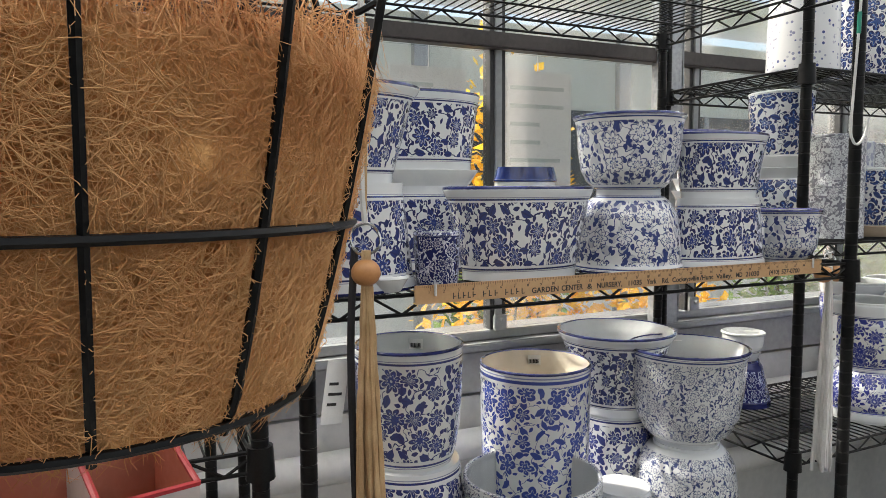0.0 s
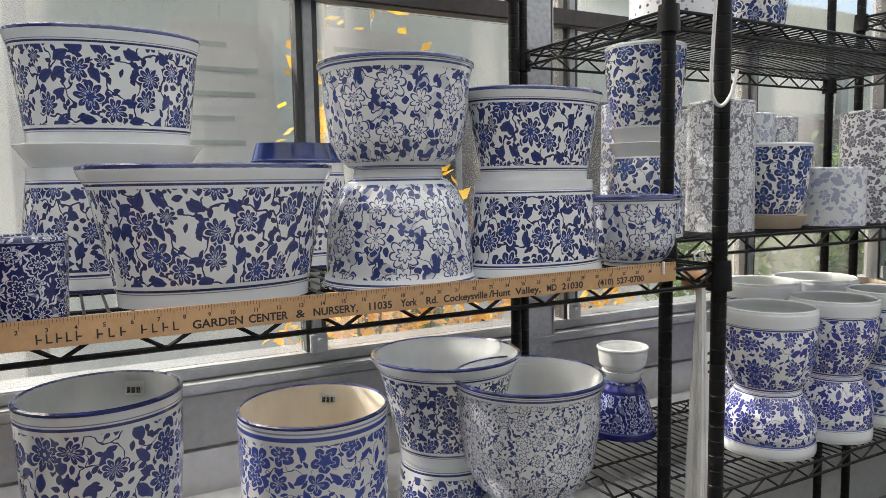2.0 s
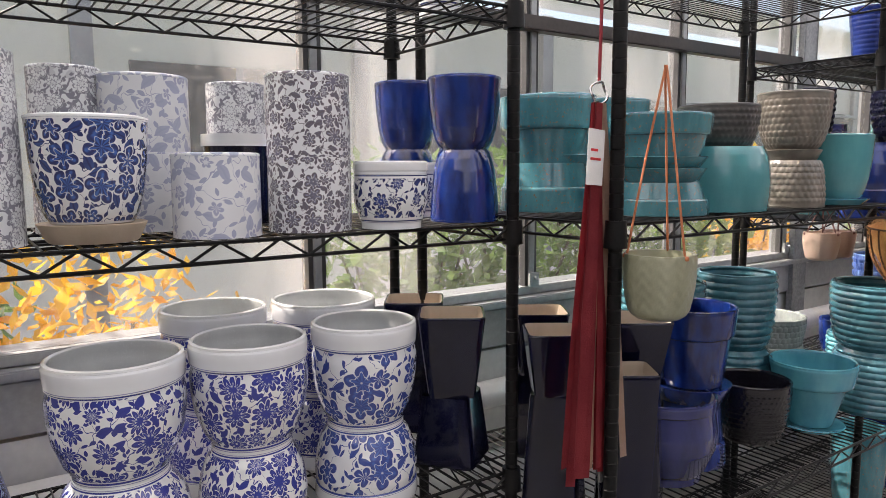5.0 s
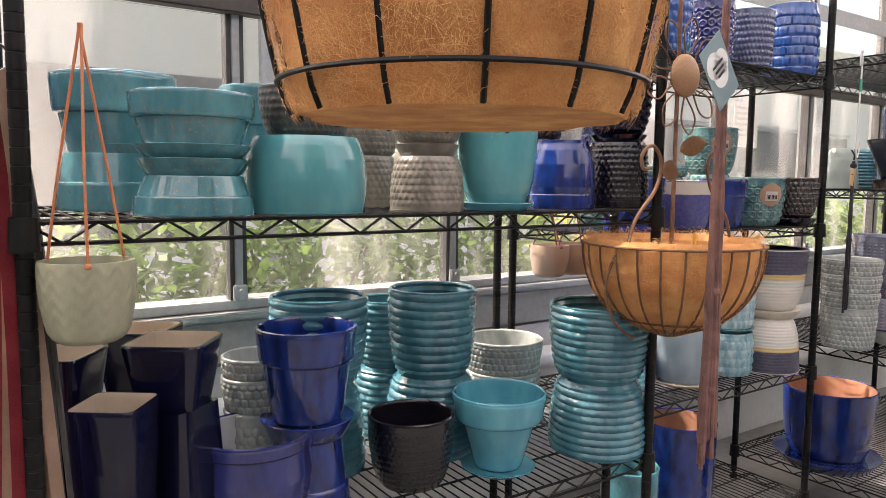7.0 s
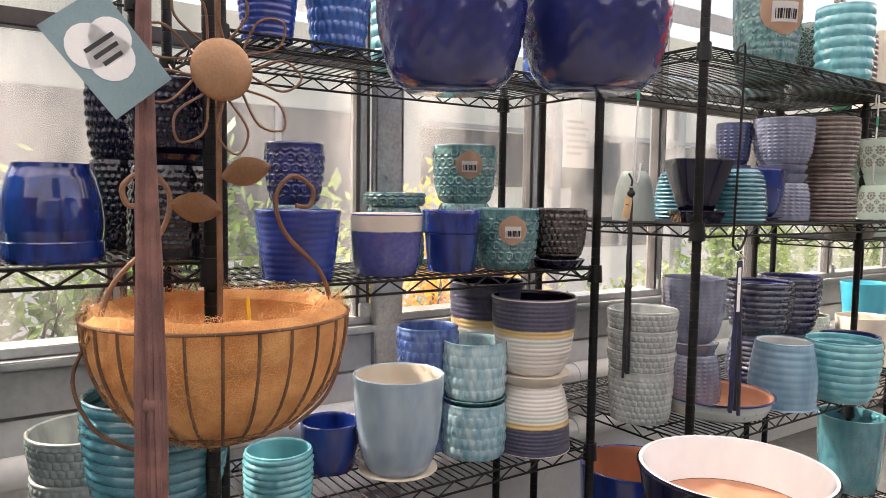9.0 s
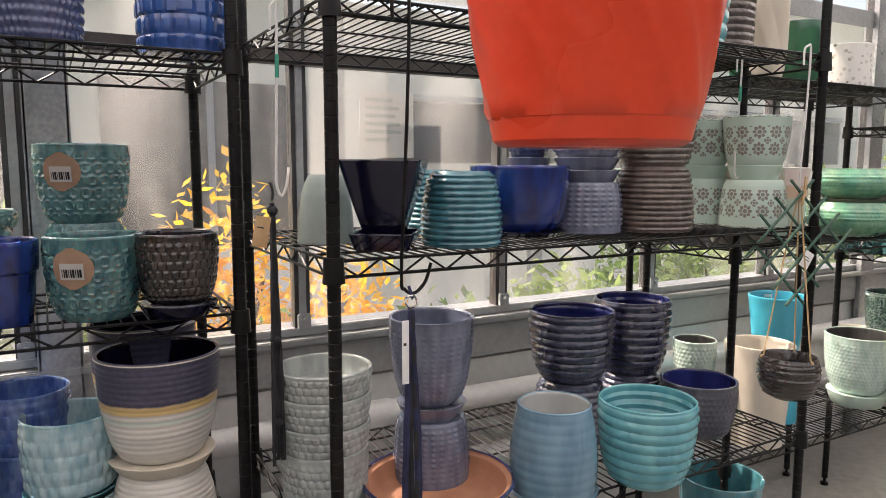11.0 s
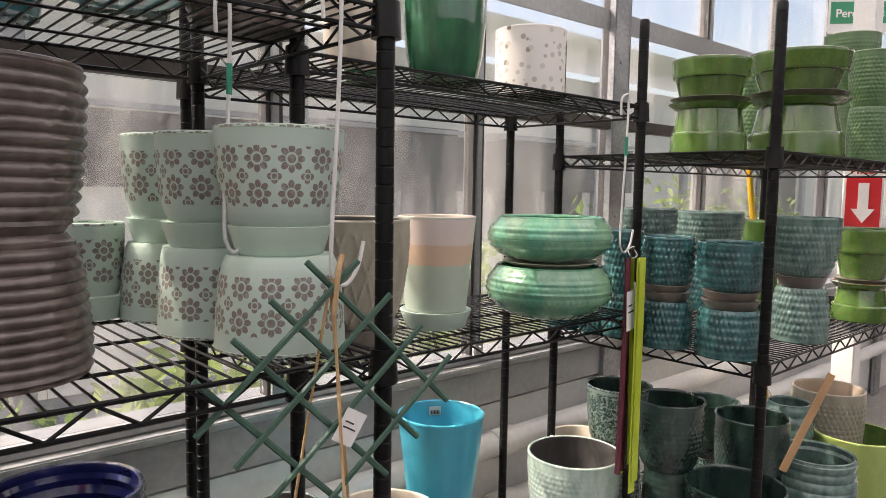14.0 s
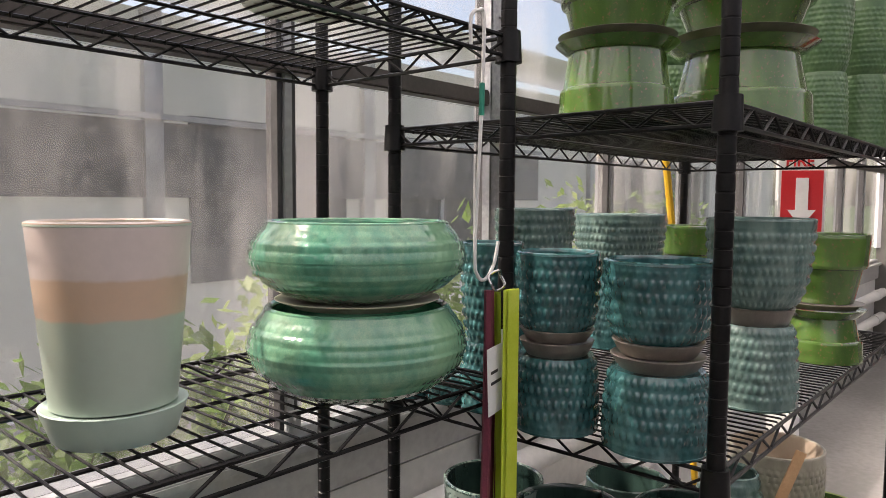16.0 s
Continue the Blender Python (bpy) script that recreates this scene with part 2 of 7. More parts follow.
def roof_sheet():
    n = Nodes("clouded_roof_plastic")
    t = n.add("ShaderNodeBsdfTranslucent", Color=(0.74, 0.74, 0.72, 1))
    c = n.add("ShaderNodeBsdfTransparent", Color=(0.9, 0.9, 0.9, 1))
    m = n.add("ShaderNodeMixShader", Fac=0.15)
    n.tree.links.new(t.outputs[0], m.inputs[1])
    n.tree.links.new(c.outputs[0], m.inputs[2])
    n.tree.links.new(m.outputs[0], n.out.inputs[0])
    return n.mat


bm = bmesh.new()
for y in (SOUTH, WALL):
    bm.faces.new([bm.verts.new(p) for p in ((X0, y, EAVE + 0.03), (X1, y, EAVE + 0.03), (X1, ridge, EAVE + 1.93), (X0, ridge, EAVE + 1.93))])
tagged(part("ceiling", bm, roof_sheet()), "clouded plastic greenhouse roof", "ceiling", "", "structure")
slab("ground", -400, 400, -400, 400, -0.5, -0.2, worn("lawn", (0.05, 0.085, 0.025), (0.10, 0.15, 0.05), 2, 0.9), "green lawn around the greenhouse", "ground")

# ---- wire racks ----
wire_meshes = {}


def deck_wire(depth):
    key = round(depth, 3)
    if key not in wire_meshes:
        bm = bmesh.new()
        tube(bm, [(0, -depth / 2 + 0.002, -0.006), (0, -depth / 2 + 0.006, 0), (0, depth / 2 - 0.006, 0), (0, depth / 2 - 0.002, -0.006)], 0.0019, 5)
        me = bpy.data.meshes.new("wire")
        bm.to_mesh(me)
        bm.free()
        me.materials.append(black_steel)
        wire_meshes[key] = me
    return wire_meshes[key]


def truss(bm, a, b, z):
    """A shelf edge: two rails with a zigzag between."""
    a, b = Vector((*a, z)), Vector((*b, z))
    low = Vector((0, 0, -0.030))
    rod(bm, a, b, 0.0034, 6)
    rod(bm, a + low, b + low, 0.0034, 6)
    count = max(2, round((b - a).length / 0.096))
    pts = [a.lerp(b, k / (2 * count)) + (low if k % 2 else Vector((0, 0, 0))) for k in range(2 * count + 1)]
    for p, q in zip(pts, pts[1:]):
        rod(bm, p, q, 0.0024, 5)


def wire_rack(x0, x1, yf, yb, shelves, label, top=1.885):
    """Posts stand at the corners; shelves are given by the height of their deck."""
    rack = thing("wire_rack", (x0 + x1) / 2, (yf + yb) / 2, 0, label, "shelf rack", "wire racks along the wall")
    w, d = (x1 - x0) / 2, (yb - yf) / 2
    profile = [(0.0, 0.0), (0.016, 0.0), (0.016, 0.012), (0.006, 0.016), (0.006, 0.03), (0.0127, 0.032)]
    z = 0.055
    while z < top - 0.012:
        profile += [(0.0127, z), (0.0118, z + 0.0008), (0.0118, z + 0.0022), (0.0127, z + 0.003)]
        z += 0.0254
    profile += [(0.0127, top - 0.004), (0.010, top), (0.0, top)]
    post = None
    for sx in (-1, 1):
        for sy in (-1, 1):
            if post is None:
                post = part("post", lathe(bmesh.new(), profile, 14), black_steel, rack)
                p = post
            else:
                p = new("post", post.data)
                p.parent = rack
            p.location = (sx * w, sy * d, 0)
            for z in shelves:
                c = part("collar", lathe(bmesh.new(), [(0.0135, -0.044), (0.021, -0.044), (0.0185, 0.004), (0.0135, 0.004)], 14), black_steel, p) if not collar_mesh else new("collar", collar_mesh[0])
                c.parent = p
                collar_mesh.append(c.data)
                c.location = (0, 0, z)
    for z in shelves:
        bm = bmesh.new()
        for s in (-1, 1):
            truss(bm, (-w, s * d), (w, s * d), -0.004)
            truss(bm, (s * w, -d), (s * w, d), -0.004)
        for f in (-0.5, 0.0, 0.5):
            rod(bm, (-w, f * d * 1.1, -0.008), (w, f * d * 1.1, -0.008), 0.0028, 5)
        shelf = part("shelf", bm, black_steel, rack)
        shelf.location = (0, 0, z)
        count = int(2 * w / 0.0245)
        for k in range(1, count):
            o = new("wire", deck_wire(2 * d))
            o.parent = shelf
            o.location = (-w + 2 * w * k / count, 0, -0.002)
    return rack


collar_mesh = []
BLACK_RACK = "black wire shelving rack on round grooved posts"
wire_rack(-1.43, -0.235, 0.012, 0.60, (0.50, 0.93, 1.36, 1.75), BLACK_RACK)
wire_rack(-0.165, 1.028, 0.012, 0.60, (0.50, 1.138, 1.735), BLACK_RACK)
wire_rack(1.065, 2.224, 0.163, 0.62, (0.655, 1.165, 1.58), BLACK_RACK)
wire_rack(2.262, 3.59, -0.068, 0.55, (0.13, 0.56, 1.175, 1.76), BLACK_RACK)
wire_rack(3.67, 4.735, 0.139, 0.57, (0.10, 0.575, 1.095, 1.615), BLACK_RACK)
wire_rack(4.845, 6.245, -0.115, 0.50, (0.14, 0.64, 1.225, 1.692), BLACK_RACK)
wire_rack(6.262, 7.262, 0.146, 0.60, (0.445, 1.135, 1.672), BLACK_RACK)
wire_rack(7.325, 8.70, -0.17, 0.46, (0.45, 1.045, 1.553), BLACK_RACK)

# ---- glazes and painted china ----
WHITE = (0.74, 0.76, 0.77)


def glaze(name, a, b, rough=0.14, coat=0.6, cell=0.03, edge=None):
    """A fired glaze that pools and streaks between two tones."""
    n = Nodes(name)
    p = n.local()
    x = n.add("ShaderNodeMapping", Vector=p)
    x.inputs["Scale"].default_value = (1.0, 1.0, 0.35)
    run = n.noise(x.outputs[0], 0.6 / cell, 4)
    fine = n.noise(p, 14 / cell, 2)
    f = n.step(n.math("ADD", n.math("MULTIPLY", run, 0.8), n.math("MULTIPLY", fine, 0.2)), 0.32, 0.68)
    f = n.math("MULTIPLY_ADD", n.rand(), 0.25, n.math("MULTIPLY", f, 0.75))
    n.bump(n.math("ADD", n.noise(p, 45, 2), n.math("MULTIPLY", fine, 0.15)), 0.12, 0.002)
    c = n.mix(f, a, b)
    if edge:
        speck = n.step(n.noise(p, 160, 2), 0.60, 0.70)
        c = n.mix(speck, c, edge)
    return n.done(c, n.math("MULTIPLY_ADD", fine, 0.12, rough), 0.0, coat)


def rotated(n, v, angle):
    x, y = n.split(v)
    c, s = n.math("COSINE", angle), n.math("SINE", angle)
    return n.math("ADD", n.math("MULTIPLY", x, c), n.math("MULTIPLY", y, s)), n.math("SUBTRACT", n.math("MULTIPLY", y, c), n.math("MULTIPLY", x, s))


def cells(n, v, random_=0.8, edge=False):
    d = n.add("ShaderNodeTexVoronoi", Vector=v, Scale=1.0, Randomness=random_)
    d.voronoi_dimensions = "2D"
    if edge:
        d.feature = "DISTANCE_TO_EDGE"
        return d.outputs["Distance"]
    return n.vec("SUBTRACT", v, d.outputs["Position"]), n.split(d.outputs["Color"])[0]


def leaves(n, v, long_, wide):
    here, chance = cells(n, v, 0.9)
    x, y = rotated(n, here, n.math("MULTIPLY", chance, 17.0))
    t = n.math("DIVIDE", x, long_)
    width = n.math("MULTIPLY", n.math("SUBTRACT", 1.0, n.math("MULTIPLY", t, t)), wide)
    vein = n.math("ABSOLUTE", y)
    return n.math("SUBTRACT", 1.0, n.step(n.math("SUBTRACT", vein, width), -0.02, 0.02)), n.step(vein, 0.0, 0.05)


def china(name, cell=0.05, petal=0.34, leaf=1.0, vine=0.03, blue=(0.03, 0.11, 0.52), dark=(0.005, 0.011, 0.09), ground=WHITE,
          zone=(0.16, 0.84), lines=(0.125, 0.87), outline=False, petals=8, wash=0.5, rough=0.12):
    """White glaze painted with flowers, leaves and trailing stems, and rings round rim and foot."""
    n = Nodes(name)
    if ground == WHITE and rough < 0.3:
        blue, dark = (0.3 * blue[0], 0.62 * blue[1], 0.8 * blue[2]), (0.5 * dark[0], 0.8 * dark[1], 1.1 * dark[2])
    shift = n.math("MULTIPLY", n.rand(), 7.0)
    v = n.vec("ADD", n.vec("SCALE", n.uv(), 1.0 / cell), n.join(shift, shift))
    wob = n.add("ShaderNodeTexNoise", Vector=v, Scale=1.6, Detail=2.0).outputs["Color"]
    v = n.vec("ADD", v, n.vec("SCALE", wob, 0.28))
    here, chance = cells(n, v, 0.55)
    r = n.vec("LENGTH", here)
    x, y = n.split(here)
    turn = n.math("ADD", n.math("ARCTAN2", y, x), n.math("MULTIPLY", chance, 6.0))
    lobes = n.math("ABSOLUTE", n.math("COSINE", n.math("MULTIPLY", turn, petals / 2)))
    size = n.math("MULTIPLY", n.math("MULTIPLY_ADD", chance, 0.5, 0.72), petal)
    rad = n.math("MULTIPLY", n.math("MULTIPLY_ADD", lobes, 0.34, 0.66), size)
    gap = n.math("SUBTRACT", r, rad)
    streak = n.math("MULTIPLY_ADD", n.math("COSINE", n.math("MULTIPLY", turn, petals * 2)), 0.5, 0.5)
    heart = n.math("SUBTRACT", 1.0, n.step(n.math("ABSOLUTE", n.math("SUBTRACT", r, 0.09)), 0.015, 0.03))
    if outline:
        flower = n.math("MAXIMUM", n.math("SUBTRACT", 1.0, n.step(n.math("ABSOLUTE", gap), 0.012, 0.035)),
                        n.math("SUBTRACT", 1.0, n.step(n.math("ABSOLUTE", n.math("SUBTRACT", r, n.math("MULTIPLY", rad, 0.55))), 0.01, 0.03)))
        flower = n.math("MAXIMUM", flower, heart)
    else:
        seam = n.math("MULTIPLY", n.math("SUBTRACT", 1.0, n.step(lobes, 0.10, 0.22)), n.step(n.math("DIVIDE", r, rad), 0.5, 0.7))
        layer = n.math("SUBTRACT", 1.0, n.step(n.math("ABSOLUTE", n.math("SUBTRACT", r, n.math("MULTIPLY", rad, n.math("MULTIPLY_ADD", streak, 0.14, 0.52)))), 0.008, 0.02))
        blank = n.math("MAXIMUM", heart, n.math("MAXIMUM", seam, n.math("MULTIPLY", layer, 0.8)))
        flower = n.math("MULTIPLY", n.math("SUBTRACT", 1.0, n.step(gap, -0.015, 0.015)), n.math("SUBTRACT", 1.0, n.math("MULTIPLY", blank, 0.8)))
    big, vein = leaves(n, n.vec("SCALE", v, 1.55), 0.42, 0.2 * leaf)
    small, vein2 = leaves(n, n.vec("ADD", n.vec("SCALE", v, 2.9), (3.3, 1.7, 0)), 0.36, 0.19 * leaf)
    if outline:
        big = n.math("MULTIPLY", big, n.math("SUBTRACT", 1.0, n.math("MULTIPLY", n.step(n.noise(v, 3.0, 1), 0.45, 0.5), 0.7)))
    stems = n.math("SUBTRACT", 1.0, n.step(cells(n, n.vec("ADD", n.vec("SCALE", v, 1.15), n.vec("SCALE", wob, 0.9)), 1.0, True), vine * 0.6, vine))
    if not vine:
        stems = 0.0
    rest = n.math("MULTIPLY", n.math("MAXIMUM", n.math("MAXIMUM", big, small), stems), n.step(gap, 0.03, 0.06))
    paint = n.math("MAXIMUM", flower, rest)
    z = n.add("ShaderNodeSeparateXYZ", Vector=n.tree.nodes.new("ShaderNodeTexCoord").outputs["Generated"]).outputs[2]
    inside = n.math("MULTIPLY", n.step(z, zone[0] - 0.004, zone[0] + 0.004), n.math("SUBTRACT", 1.0, n.step(z, zone[1] - 0.004, zone[1] + 0.004)))
    paint = n.math("MULTIPLY", paint, inside)
    for k, at in enumerate(lines):
        band = n.math("SUBTRACT", 1.0, n.step(n.math("ABSOLUTE", n.math("SUBTRACT", z, at)), 0.007, 0.011))
        thin = n.math("SUBTRACT", 1.0, n.step(n.math("ABSOLUTE", n.math("SUBTRACT", z, at + (0.022 if at > 0.5 else -0.022))), 0.002, 0.005))
        paint = n.math("MAXIMUM", paint, n.math("MAXIMUM", band, n.math("MULTIPLY", thin, 0.7)))
    core = n.math("MULTIPLY", n.math("SUBTRACT", 1.0, n.step(gap, -0.10, -0.02)), n.math("MULTIPLY_ADD", streak, 0.75, 0.25))
    blade = n.math("MULTIPLY", n.math("MULTIPLY", big, vein), 0.55)
    tone = n.math("ADD", n.math("MULTIPLY", n.math("MAXIMUM", core, blade), 0.75), n.math("MULTIPLY", n.noise(v, 2.3, 3), wash * 0.6))
    ink = n.mix(n.step(tone, 0.36, 1.12), dark, blue)
    soil = n.noise(n.local(), 9, 3)
    pale = n.mix(n.step(soil, 0.3, 0.75), ground, tuple(0.9 * q for q in ground))
    n.bump(soil, 0.06, 0.002)
    return n.done(n.mix(n.math("MULTIPLY", paint, 0.96), pale, ink), rough, 0.0, 0.5)


def medallion(name, ground, ink, cell=0.046, zone=(0.2, 0.8)):
    """Matt glaze printed with rows of flower medallions, and diamonds between them."""
    n = Nodes(name)
    x, y = n.split(n.vec("SCALE", n.uv(), 1.0 / cell))
    paint = 0.0
    for shift, size in ((0.0, 1.0), (0.5, 0.62)):
        a = n.math("SUBTRACT", n.math("FRACT", n.math("ADD", x, shift)), 0.5)
        b = n.math("SUBTRACT", n.math("FRACT", n.math("ADD", y, shift)), 0.5)
        r = n.math("DIVIDE", n.vec("LENGTH", n.join(a, b)), size)
        q = n.math("ARCTAN2", b, a)
        lobe = n.math("ABSOLUTE", n.math("COSINE", n.math("MULTIPLY", q, 4.0 if size == 1.0 else 2.0)))
        edge = n.math("MULTIPLY_ADD", lobe, 0.13, 0.27 if size == 1.0 else 0.22)
        petals = n.math("SUBTRACT", 1.0, n.step(n.math("SUBTRACT", r, edge), -0.012, 0.012))
        gap = n.math("MULTIPLY", n.step(r, 0.11, 0.14), n.math("SUBTRACT", 1.0, n.step(r, 0.17, 0.20)))
        seam = n.math("MULTIPLY", n.math("SUBTRACT", 1.0, n.step(lobe, 0.12, 0.26)), n.step(r, 0.16, 0.2))
        flower = n.math("MULTIPLY", petals, n.math("SUBTRACT", 1.0, n.math("MULTIPLY", n.math("MAXIMUM", gap, seam), 0.9)))
        paint = n.math("MAXIMUM", paint, flower)
    z = n.add("ShaderNodeSeparateXYZ", Vector=n.tree.nodes.new("ShaderNodeTexCoord").outputs["Generated"]).outputs[2]
    inside = n.math("MULTIPLY", n.step(z, zone[0] - 0.004, zone[0] + 0.004), n.math("SUBTRACT", 1.0, n.step(z, zone[1] - 0.004, zone[1] + 0.004)))
    soil = n.noise(n.local(), 14, 4)
    worn_ink = n.math("MULTIPLY", n.math("MULTIPLY", paint, inside), n.math("MULTIPLY_ADD", n.step(n.noise(n.local(), 120, 2), 0.3, 0.55), 0.25, 0.72))
    n.bump(n.math("ADD", soil, n.math("MULTIPLY", worn_ink, -0.4)), 0.15, 0.002)
    return n.done(n.mix(worn_ink, n.mix(soil, ground, tuple(0.88 * q for q in ground)), ink), 0.42, 0.0, 0.15)


def banded(name, bands, rough=0.3, coat=0.2):
    """Glaze in level bands up the height: (height fraction, colour)."""
    n = Nodes(name)
    z = n.add("ShaderNodeSeparateXYZ", Vector=n.tree.nodes.new("ShaderNodeTexCoord").outputs["Generated"]).outputs[2]
    z = n.math("MULTIPLY_ADD", n.noise(n.local(), 30, 3), 0.03, n.math("SUBTRACT", z, 0.015))
    c = bands[0][1]
    for at, col in bands[1:]:
        c = n.mix(n.step(z, at - 0.012, at + 0.012), c, col)
    fine = n.noise(n.local(), 90, 3)
    c = n.mix(n.math("MULTIPLY", fine, 0.25), c, (0.35, 0.33, 0.30))
    n.bump(fine, 0.15, 0.001)
    return n.done(c, rough, 0.0, coat)


def speckled(name, ground, spots, size, low, high, rough=0.4):
    n = Nodes(name)
    d = n.add("ShaderNodeTexVoronoi", Vector=n.local(), Scale=1.0 / size, Randomness=1.0)
    f = n.math("SUBTRACT", 1.0, n.step(d.outputs["Distance"], low, high))
    tone = n.split(d.outputs["Color"])[0]
    c = n.mix(n.math("MULTIPLY", f, n.math("MULTIPLY_ADD", tone, 0.7, 0.3)), ground, spots)
    n.bump(n.noise(n.local(), 60, 2), 0.1, 0.002)
    return n.done(c, rough, 0.0, 0.1)


